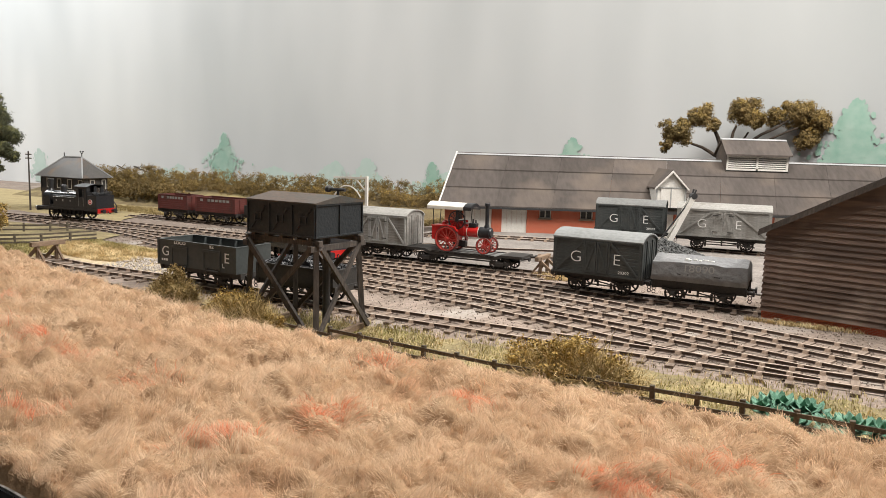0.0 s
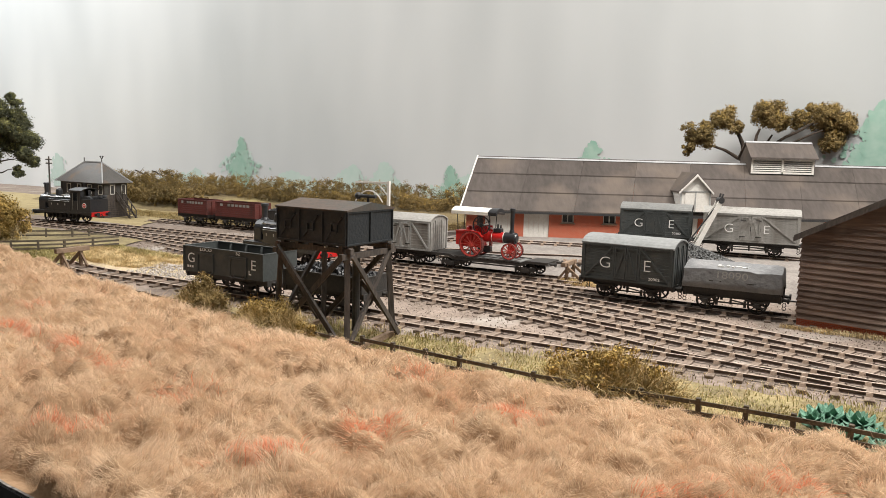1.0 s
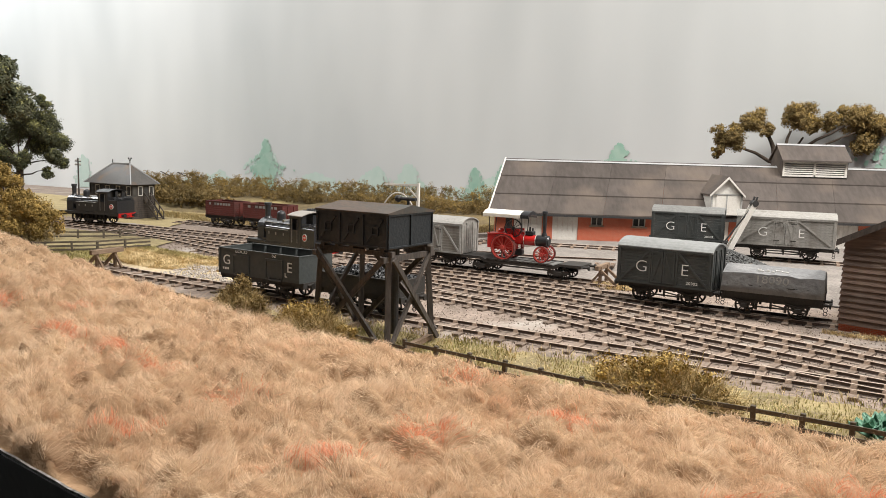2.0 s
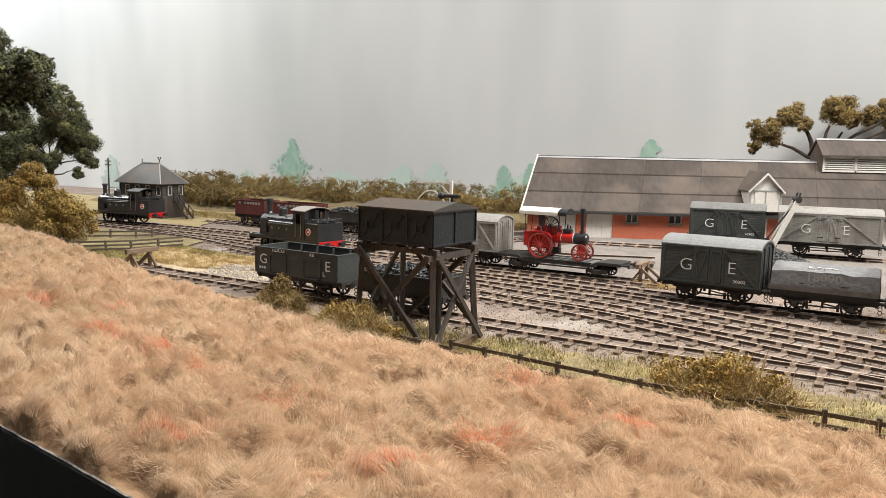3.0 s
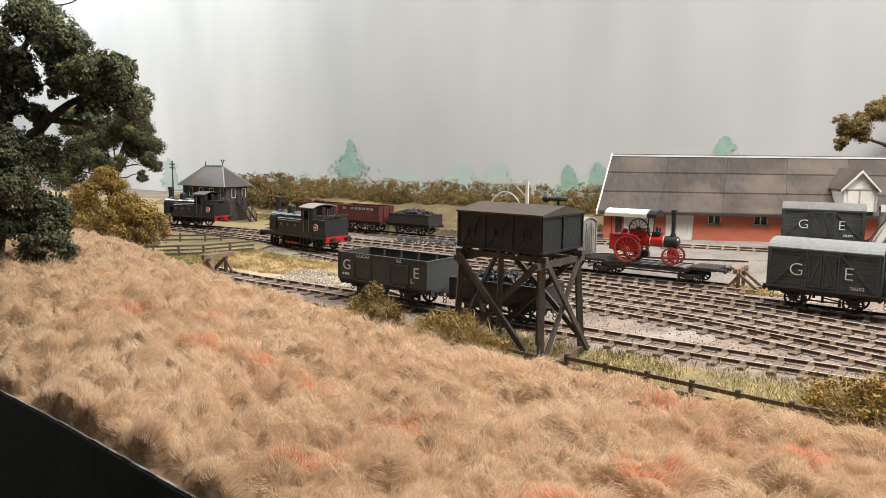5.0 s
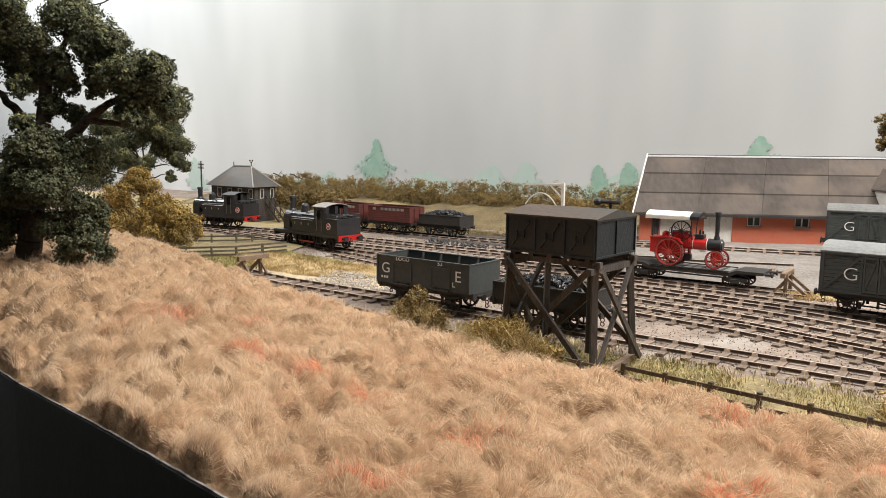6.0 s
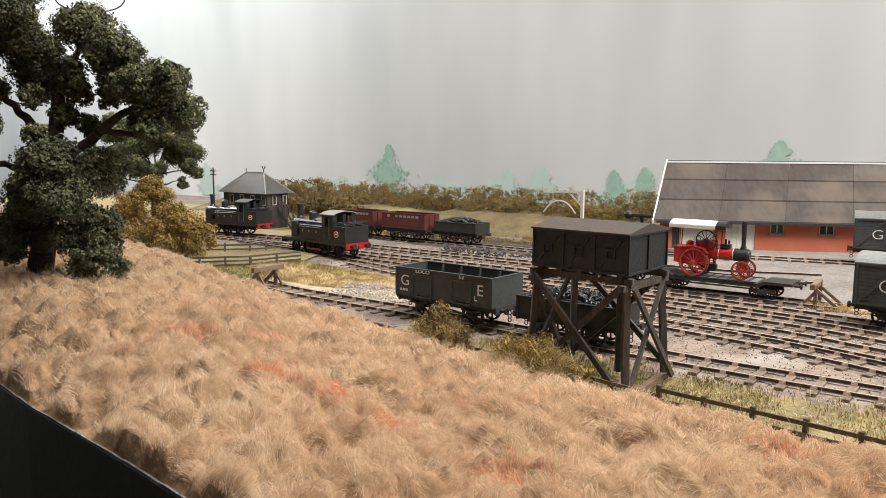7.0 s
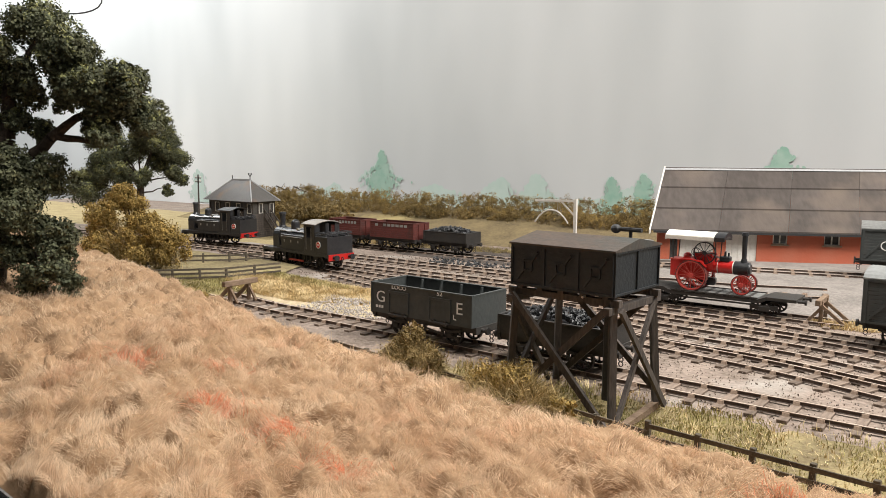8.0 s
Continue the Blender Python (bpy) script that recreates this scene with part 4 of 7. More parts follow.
def traction_engine():
    """Facing +x along the wagon; its near side is -y; z = 0 is the wagon deck."""
    x, y, z = on_track(26, 713)
    root = thing("traction_engine", x, y, z + 13.1, SLOPE, "red steam traction engine with cream canopy and spoked wheels", "traction engine")
    X = -7.0
    for s in (-1, 1):
        spoked_wheel("rear_wheel", root, (X - 11, s * 10.0, 12.6), 12.0, 4.6, 12, "redpale", "tyre_dark" if "tyre_dark" in M else "oxide")
        spoked_wheel("front_wheel", root, (X + 28.5, s * 8.4, 8.2), 7.6, 2.4, 10, "redpale", "oxide")
    bm = B()
    rod(bm, (X - 2, 0, 20.5), (X + 20.5, 0, 20.5), 5.3, seg=28)
    part("boiler", bm, "red", root, smooth=False)
    bm = B()
    for xx, wide in ((X + 8, 0.3), (X + 20.2, 0.45)):
        rod(bm, (xx - wide, 0, 20.5), (xx + wide, 0, 20.5), 5.42, seg=28)
    part("boiler_band", bm, "white", root)
    bm = B()
    rod(bm, (X + 20.6, 0, 20.5), (X + 32, 0, 20.5), 5.5, seg=28)
    rod(bm, (X + 32, 0, 20.5), (X + 33.2, 0, 20.5), 4.8, 3.8, seg=20)
    part("smokebox", bm, "locoblack", root)
    bm = B()
    rod(bm, (X + 27.5, 0, 25), (X + 27.5, 0, 28.5), 3.0, 2.1, 16)
    rod(bm, (X + 27.5, 0, 28.5), (X + 27.5, 0, 47), 1.75, 2.15, 16)
    rod(bm, (X + 27.5, 0, 47), (X + 27.5, 0, 49.6), 2.9, 2.5, 16)
    part("chimney", bm, "locoblack", root)
    bm = B()
    box(bm, X - 13, -5.5, 9, X - 1.5, 5.5, 26, 0.6)
    part("firebox", bm, "red", root)
    bm = B()
    prism(bm, [(X - 30, 11), (X - 13, 9), (X - 13, 22), (X - 22, 24.5), (X - 30, 24.5)], -6.8, 6.8)
    part("tender", bm, "red", root)
    bm = B()
    box(bm, X - 30.5, -7.4, 24.3, X - 14, 7.4, 25.3)
    part("tender_rail", bm, "redpale", root)
    bm = B()
    ball(bm, (X - 18, 0, 27.5), 3.6, 0.8)
    box(bm, X - 21, -4, 24.5, X - 14, 4, 27, 0.8)
    part("driver_seat", bm, "red", root)
    for s in (-1, 1):
        bm = B()
        prism(bm, [(X - 23, 25), (X - 19, 26.2), (X - 11, 26.5), (X - 3, 25.2), (X + 1, 21), (X + 0.5, 20.4), (X - 4, 24.2), (X - 11, 25.5), (X - 19, 25.2), (X - 22, 24.4)], s * 7.5, s * 12.0)
        part("mudguard", bm, "red", root)
        bm = B()
        prism(bm, [(X - 12, 18), (X + 5, 18), (X + 4, 31), (X - 10, 31)], s * 5.6, s * 6.3)
        part("horn_plate", bm, "red", root)
    spoked_wheel("flywheel", root, (X - 1.5, -8.6, 31.8), 9.2, 1.5, 6, "locoblack")
    bm = B()
    rod(bm, (X - 1.5, -9, 31.5), (X - 1.5, 7, 31.5), 0.7, seg=8)
    part("crankshaft", bm, "steel", root)
    bm = B()
    box(bm, X + 9, -3.6, 25.2, X + 17, 3.6, 29.2, 0.6)
    part("cylinder_block", bm, "locoblack", root)
    bm = B()
    rod(bm, (X + 13, -1.2, 29), (X + 13, -1.2, 33.5), 1.0, 0.8, 10)
    rod(bm, (X + 15, 1.2, 29), (X + 15, 1.2, 32.2), 0.8, 0.8, 10)
    part("safety_valve", bm, "locoblack", root)
    bm = B()
    bar(bm, (X + 9, -2, 27.5), (X - 1.5, -2, 31), 0.7)
    bar(bm, (X + 9, 2, 27.5), (X - 1.5, 2, 31), 0.7)
    part("connecting_rod", bm, "steel", root)
    n = 13
    arc = [(-10.5 + 21 * i / (n - 1), 45.0 + 3.6 * (1 - ((2 * i / (n - 1)) - 1) ** 2)) for i in range(n)]
    bm = B()
    prism_x(bm, arc + [(a, b - 0.7) for a, b in arc[::-1]], X - 34, X + 6)
    for s in (-1, 1):
        box(bm, X - 34, s * 10.3, 41.8, X + 6, s * 10.7, 44.4)
    box(bm, X - 34.2, -10.5, 41.2, X - 33.8, 10.5, 44.2)
    part("canopy", bm, "canopy", root)
    bm = B()
    prism_x(bm, [(a * 0.93, b - 0.75) for a, b in arc] + [(a * 0.93, b - 1.2) for a, b in arc[::-1]], X - 4, X + 6)
    prism_x(bm, [(a * 1.02, b + 0.1) for a, b in arc] + [(a * 1.02, b - 3.2) for a, b in arc[::-1]], X + 6.1, X + 14.5)
    part("canopy_lining", bm, "locoblack", root)
    for xx, zz in ((X - 28, 24), (X + 7, 25)):
        for s in (-1, 1):
            bm = B()
            rod(bm, (xx, s * 6.3, zz), (xx, s * 8.8, 43.5), 0.45, seg=6)
            part("canopy_post", bm, "iron", root)
    bm = B()
    ring(bm, (X - 12, 0, 31), 3.2, 0.4, 0.5, seg=16)
    rod(bm, (X - 12, 0, 31), (X - 6, 3, 26), 0.4, seg=6)
    part("steering_wheel", bm, "locoblack", root)
    bm = B()
    box(bm, X + 24.5, -1.6, 8.5, X + 31.5, 1.6, 15.5, 0.4)
    rod(bm, (X + 28.5, -8.4, 8.2), (X + 28.5, 8.4, 8.2), 0.8, seg=8)
    part("front_axle", bm, "red", root)
    bm = B()
    rod(bm, (X - 11, -12, 12.6), (X - 11, 12, 12.6), 1.1, seg=8)
    part("rear_axle", bm, "under", root)
    bm = B()
    box(bm, X - 8, -3, 5, X + 6, 3, 11, 0.8)
    part("ashpan", bm, "locoblack", root)
    rod_b = B()
    rod(rod_b, (X + 31, 0, 10), (X + 37, -4, 9), 0.5, seg=6)
    part("tow_hook", rod_b, "iron", root)
    return root


traction_engine()


def buffer_stop(where, rz, label, e=1):
    x, y, z = where
    root = thing("buffer_stop", x, y, z, rz, label, "buffer stop", "timber buffer stops")
    for s in (-1, 1):
        bm = B()
        bar(bm, (0, s * 9.5, 0), (0, s * 9.5, 17), 2.6)
        part("post", bm, "oldwood", root)
        bm = B()
        bar(bm, (e * 16, s * 9.5, 0.5), (0, s * 9.5, 13.5), 2.3)
        part("raking_strut", bm, "oldwood", root)
        bm = B()
        bar(bm, (-e * 9, s * 9.5, 0.5), (0, s * 9.5, 12), 1.8)
        part("front_strut", bm, "oldwood", root)
    bm = B()
    box(bm, -1.9 - 1.3 * e, -17, 14, 1.9 - 1.3 * e, 17, 18.2, 0.3)
    part("buffer_beam", bm, "oldwood", root)
    return root


buffer_stop((99, 667, 1.2), SLOPE, "weathered timber buffer stop beyond the flat wagon", 1)
buffer_stop((-362, 636, 4.5), SLOPE, "weathered timber buffer stop at the edge of the field", -1)


# ---- locomotives ----
def tank_loco(name, label, L=112.0, roofm="locogrey", rods="redpale", grow=(1.0, 1.0, 1.0), wheels=((-37, 6.6), (-13, 9.5), (11, 9.5), (37, 6.6)), red_beam=True):
    """Rear end (bunker, red beam) at +x, chimney at -x; z = 0 is the rail head."""
    root = thing(name, 0, 0, 0, 0, label, "steam locomotive")
    h = 15.5
    for s in (-1, 1):
        bm = B()
        prism(bm, [(-L / 2 + 2, 11), (L / 2 - 2, 11), (L / 2 - 2, 15), (-L / 2 + 2, 15)], s * 8.4, s * 9.4)
        prism(bm, [(-26, 6.5), (24, 6.5), (30, 11), (-32, 11)], s * 8.4, s * 9.2)
        part("frame_plate", bm, "locoblack", root)
    bm = B()
    box(bm, -L / 2, -h, 15, L / 2, h, 16.4)
    for s in (-1, 1):
        box(bm, -L / 2, s * (h - 0.4), 13.4, L / 2, s * (h + 0.2), 15.6)
    part("running_plate", bm, "locoblack", root)
    for e, mm_ in ((-1, "locoblack"), (1, "red" if red_beam else "locoblack")):
        bm = B()
        box(bm, e * (L / 2 - 0.6), -h, 10.2, e * (L / 2 + 1.2), h, 16.2)
        beam = part("buffer_beam", bm, mm_, root)
        for s in (-1, 1):
            bm = B()
            rod(bm, (e * (L / 2 + 1.2), s * 9.6, 13.2), (e * (L / 2 + 5.4), s * 9.6, 13.2), 1.7, 1.2, 12)
            rod(bm, (e * (L / 2 + 5.4), s * 9.6, 13.2), (e * (L / 2 + 7), s * 9.6, 13.2), 2.8, 2.8, 16)
            part("buffer", bm, "steel" if e < 0 else "locoblack", beam)
        bm = B()
        ring(bm, (e * (L / 2 + 2.5), 0, 11.5), 1.8, 0.6, 0.7, seg=10)
        part("coupling", bm, "iron", beam)
    for s in (-1, 1):
        bm = B()
        box(bm, -24, s * 6.0, 16.4, 16, s * h, 32.0, 0.5)
        tank = part("side_tank", bm, "locoblack", root)
        bm = B()
        for xx in (-18, -6.5, 6):
            box(bm, xx - 0.8, s * h, 24.0, xx + 0.8, s * (h + 0.12), 26.6)
        part("lettering_bars", bm, "lightgrey", tank)
        bm = B()
        rod(bm, (-23, s * (h + 0.6), 29.8), (14, s * (h + 0.6), 29.8), 0.25, seg=6)
        part("handrail", bm, "steel", tank)
    bm = B()
    rod(bm, (-38, 0, 28.5), (17, 0, 28.5), 8.6, seg=24)
    part("boiler", bm, "locoblack", root)
    bm = B()
    rod(bm, (-48, 0, 28.3), (-37, 0, 28.3), 9.1, seg=24)
    prism_x(bm, [(-9, 16.4), (9, 16.4), (9, 27), (-9, 27)], -48, -37)
    rod(bm, (-49.2, 0, 28.3), (-48, 0, 28.3), 7.2, 7.6, 20)
    part("smokebox", bm, "locoblack", root)
    bm = B()
    rod(bm, (-43, 0, 36), (-43, 0, 39), 4.4, 3.0, 16)
    rod(bm, (-43, 0, 39), (-43, 0, 50), 2.7, 3.1, 16)
    rod(bm, (-43, 0, 50), (-43, 0, 52.5), 4.0, 3.6, 16)
    part("chimney", bm, "locoblack", root)
    bm = B()
    rod(bm, (-20, 0, 35.5), (-20, 0, 42), 4.6, 4.4, 16)
    ball(bm, (-20, 0, 42), 4.4, 0.9, 16)
    part("dome", bm, "locoblack", root)
    bm = B()
    rod(bm, (2, 0, 36), (2, 0, 42), 1.6, 1.2, 10)
    rod(bm, (5, 0, 36), (5, 0, 42), 1.6, 1.2, 10)
    part("safety_valves", bm, "brass", root)
    for xx, s in ((-16, -1), (-16, 1)):
        bm = B()
        rod(bm, (xx, s * 10.5, 32), (xx, s * 10.5, 34.2), 2.6, 2.4, 14)
        part("tank_filler", bm, "locoblack", root)
    for s in (-1, 1):
        bm = B()
        rod(bm, (-37, s * 7.2, 34.2), (14, s * 7.2, 34.2), 0.45, seg=6)
        part("boiler_handrail", bm, "steel", root)
    bm = B()
    rod(bm, (-9, -5.5, 36.4), (-9, 5.5, 36.4), 1.5, seg=12)
    part("brake_pipe", bm, "steel", root)
    bm = B()
    rod(bm, (12, 4, 36), (12, 4, 41.0), 0.5, seg=6)
    part("whistle", bm, "brass", root)
    for s in (-1, 1):
        bm = B()
        box(bm, 16, s * (h - 0.8), 16.4, 20.5, s * h, 45)
        box(bm, 29, s * (h - 0.8), 16.4, 34, s * h, 45)
        box(bm, 20.5, s * (h - 0.8), 16.4, 29, s * h, 31)
        box(bm, 20.5, s * (h - 0.8), 42, 29, s * h, 45)
        cab = part("cab_side", bm, "locoblack", root)
        bm = B()
        rod(bm, (20.7, s * (h + 0.6), 19), (20.7, s * (h + 0.6), 41), 0.25, seg=6)
        rod(bm, (29.0, s * (h + 0.6), 19), (29.0, s * (h + 0.6), 41), 0.25, seg=6)
        part("cab_handrail", bm, "steel", cab)
        bm = B()
        box(bm, 34.5, s * (h - 6), 16.4, L / 2 - 1.5, s * h, 33.5, 0.4)
        part("bunker_side", bm, "locoblack", root)
        bm = B()
        rod(bm, (40.5, s * h, 25), (40.5, s * (h + 0.5), 25), 3.0, seg=20)
        badge = part("number_plate", bm, "red", root, "red oval plate with pale rim")
        bm = B()
        ring(bm, (40.5, s * (h + 0.3), 25), 3.4, 0.5, 0.7, seg=20)
        box(bm, 38.9, s * (h + 0.5), 24.5, 42.1, s * (h + 0.62), 25.6)
        part("plate_rim", bm, "white", badge)
    bm = B()
    prism_x(bm, [(-h + 0.8, 16.4), (h - 0.8, 16.4), (h - 0.8, 45), (-h + 0.8, 45)], 15.6, 16.4)
    part("cab_front", bm, "locoblack", root)
    bm = B()
    prism_x(bm, [(-h + 0.8, 16.4), (h - 0.8, 16.4), (h - 0.8, 36), (-h + 0.8, 36)], 33.6, 34.4)
    for a, b in ((-h + 0.8, -9.5), (-2.2, 2.2), (9.5, h - 0.8)):
        prism_x(bm, [(a, 36), (b, 36), (b, 45), (a, 45)], 33.6, 34.4)
    part("cab_back", bm, "locoblack", root)
    n = 11
    arc = [(-h - 1 + (2 * h + 2) * i / (n - 1), 44.8 + 3.4 * (1 - ((2 * i / (n - 1)) - 1) ** 2)) for i in range(n)]
    bm = B()
    prism_x(bm, arc + [(a, b - 0.7) for a, b in arc[::-1]], 13.5, 36.5)
    part("cab_roof", bm, roofm, root)
    bm = B()
    box(bm, L / 2 - 2.2, -h, 16.4, L / 2 - 1.2, h, 33.5)
    part("bunker_back", bm, "locoblack", root)
    bm = B()
    for zz in (34.6, 36.0, 37.4):
        for s in (-1, 1):
            rod(bm, (35, s * (h - 0.6), zz), (L / 2 - 1.6, s * (h - 0.6), zz), 0.35, seg=6)
        rod(bm, (L / 2 - 1.6, -h + 0.6, zz), (L / 2 - 1.6, h - 0.6, zz), 0.35, seg=6)
    part("coal_rail", bm, "locoblack", root)
    rng = random.Random(4)
    coal_lumps("bunker_coal", rng, 120, 36, L / 2 - 4, -h + 3, h - 3, lambda a, b: 34 + rng.uniform(-1, 2.0), 1.6, "coal", root, "black coal", "stuff")
    for xx, r in wheels:
        for s in (-1, 1):
            bm = B()
            ring(bm, (xx, s * GAUGE / 2, r), r, 1.2, 2.2, seg=28)
            for k in range(10):
                a = 2 * math.pi * k / 10
                bar(bm, (xx, s * GAUGE / 2, r), (xx + (r - 1) * math.cos(a), s * GAUGE / 2, r + (r - 1) * math.sin(a)), 0.8)
            rod(bm, (xx, s * (GAUGE / 2 - 1.4), r), (xx, s * (GAUGE / 2 + 1.4), r), 1.9, seg=12)
            part("wheel", bm, "wheel", root)
        bm = B()
        rod(bm, (xx, -GAUGE / 2, r), (xx, GAUGE / 2, r), 1.0, seg=8)
        part("axle", bm, "under", root)
    for s in (-1, 1):
        bm = B()
        bar(bm, (-13, s * 12.6, 6.2), (11, s * 12.6, 6.2), 0.9, 1.8)
        part("coupling_rod", bm, rods, root)
        bm = B()
        box(bm, 16, s * 12.4, 5.0, 24, s * 15.0, 5.8)
        box(bm, 16, s * 12.4, 5.0, 16.8, s * 13.0, 15)
        box(bm, 23.2, s * 12.4, 5.0, 24, s * 13.0, 15)
        part("cab_step", bm, "locoblack", root)
        for xx in (-30, 28):
            bm = B()
            prism(bm, [(xx - 5, 16.4), (xx + 5, 16.4), (xx + 4, 18.5), (xx, 19.2), (xx - 4, 18.5)], s * 10, s * 13)
            part("splasher", bm, "locoblack", root)
    for ob in root.children_recursive:
        for v in ob.data.vertices:
            v.co = Vector((v.co.x * grow[0], v.co.y * grow[1], v.co.z * grow[2]))
    return root


MOVER = tank_loco("tank_locomotive", "black tank locomotive with red buffer beam and white cab roof", grow=(1.03, 1.12, 1.08))
SHUNTER = tank_loco("tank_locomotive", "black tank locomotive with a red badge passing the signal box", 104, "locoblack", "under", (1.0, 1.1, 1.05), ((-28, 8.6), (-6, 8.6), (17, 8.6)))


# ---- water tower ----
def water_tower():
    root = thing("water_tower", -85, 437, 0, -30.7, "black riveted water tank on a tarred timber trestle", "water tower")
    lx, ly, ux, uy = 30.0, 23.6, 27.0, 20.5
    z1 = 58.8
    for sx in (-1, 1):
        for sy in (-1, 1):
            bm = B()
            bar(bm, (sx * lx, sy * ly, -7 if sy < 0 else -2), (sx * ux, sy * uy, z1), 3.4)
            part("leg", bm, "timber", root)
    for sy in (-1, 1):
        bm = B()
        box(bm, -31, sy * uy - 1.7, z1 - 2.6, 31, sy * uy + 1.7, z1 + 0.6)
        part("cross_beam", bm, "timber", root)
        for a, b, off in ((-1, 1, 1.6), (1, -1, 4.6)):
            bm = B()
            bar(bm, (a * lx, sy * (ly + off), -1 if sy < 0 else 3), (b * ux, sy * (uy + off), z1 - 2), 2.0, 3.2)
            part("diagonal_brace", bm, "timber", root)
    for sx in (-1, 1):
        bm = B()
        box(bm, sx * ux - 1.7, -27, z1 - 6.0, sx * ux + 1.7, 27, z1 - 2.6)
        part("cap_beam", bm, "timber", root)
        for a, b, off in ((-1, 1, 1.6), (1, -1, 4.4)):
            bm = B()
            bar(bm, (sx * (lx + off), a * ly, 0), (sx * (ux + off), b * uy, z1 - 4), 1.9, 2.8)
            part("diagonal_brace", bm, "timber", root)
        bm = B()
        bar(bm, (sx * lx, -ly - 5, -4.5), (sx * lx, ly + 5, 0), 3.4)
        part("ground_sill", bm, "oldwood", root)
    for k in range(5):
        bm = B()
        xx = -24 + 12 * k
        box(bm, xx - 1.5, -23, z1 + 0.6, xx + 1.5, 23, z1 + 2.2)
        part("joist", bm, "timber", root)
    T0, T1, hx, hy = z1 + 2.2, z1 + 22.8, 28.3, 23.1
    bm = B()
    box(bm, -hx, -hy, T0, hx, hy, T1, 0.5)
    tank = part("tank_body", bm, "tank", root)
    for s in (-1, 1):
        for nx, ax in ((3, "x"), (2, "y")):
            H = hx if ax == "x" else hy
            D = (hy if ax == "x" else hx) * s
            w = 2 * H / nx
            for k in range(nx):
                cx = -H + w * (k + 0.5)
                zc = (T0 + T1) / 2
                bm = B()

                def put(a0, z0, a1, z1_, d, turn=0.0):
                    if ax == "x":
                        box(bm, a0, D, z0, a1, D + s * d, z1_)
                    else:
                        box(bm, D, a0, z0, D + s * d, a1, z1_)

                put(cx - w / 2, T0, cx - w / 2 + 0.7, T1, 0.9)
                put(cx + w / 2 - 0.7, T0, cx + w / 2, T1, 0.9)
                put(cx - w / 2 + 0.7, T0, cx + w / 2 - 0.7, T0 + 1.0, 0.9)
                put(cx - w / 2 + 0.7, T1 - 1.0, cx + w / 2 - 0.7, T1, 0.9)
                part("panel_flange", bm, "tank", tank)
                if ax == "y":
                    continue
                bm = B()

                def P(a, z, d=0.5):
                    return (cx + a, D + s * d, zc + z) if ax == "x" else (D + s * d, cx + a, zc + z)
                q, o = 2.4, 5.9
                for sa in (-1, 1):
                    bar(bm, P(sa * q * 0.9, sa * q * 0.9), P(sa * o, sa * o * 1.2), 1.0)
                for (a0, z0), (a1, z1_) in (((-q, -q), (q, -q)), ((q, -q), (q, q)), ((q, q), (-q, q)), ((-q, q), (-q, -q))):
                    bar(bm, P(a0, z0), P(a1, z1_), 0.9)
                part("panel_rib", bm, "tank", tank)
    bm = B()
    e = 1.2
    prism_x(bm, [(-hy - e, T1), (hy + e, T1), (hy + e, T1 + 0.9), (0, T1 + 5.0), (-hy - e, T1 + 0.9)], -hx - e, hx + e)
    part("tank_roof", bm, "tankroof", root)
    bm = B()
    rod(bm, (hx - 8, 8, T1 + 2.5), (hx - 8, 8, T1 + 9), 0.9, seg=8)
    rod(bm, (hx - 16, 8, T1 + 8), (hx - 2, 8, T1 + 8), 1.1, seg=8)
    ball(bm, (hx - 16, 8, T1 + 8), 2.6, 0.9, 10)
    part("float_valve", bm, "iron", root)
    bm = B()
    rod(bm, (8, 12, 0), (8, 12, T0), 2.6, seg=12)
    part("feed_pipe", bm, "iron", root)
    bm = B()
    rod(bm, (14, -hy - 0.5, T0 - 1.0), (14, -hy - 3.0, T0 - 1.2), 0.6, seg=8)
    part("drain_cock", bm, "steel", root)
    return root


water_tower()


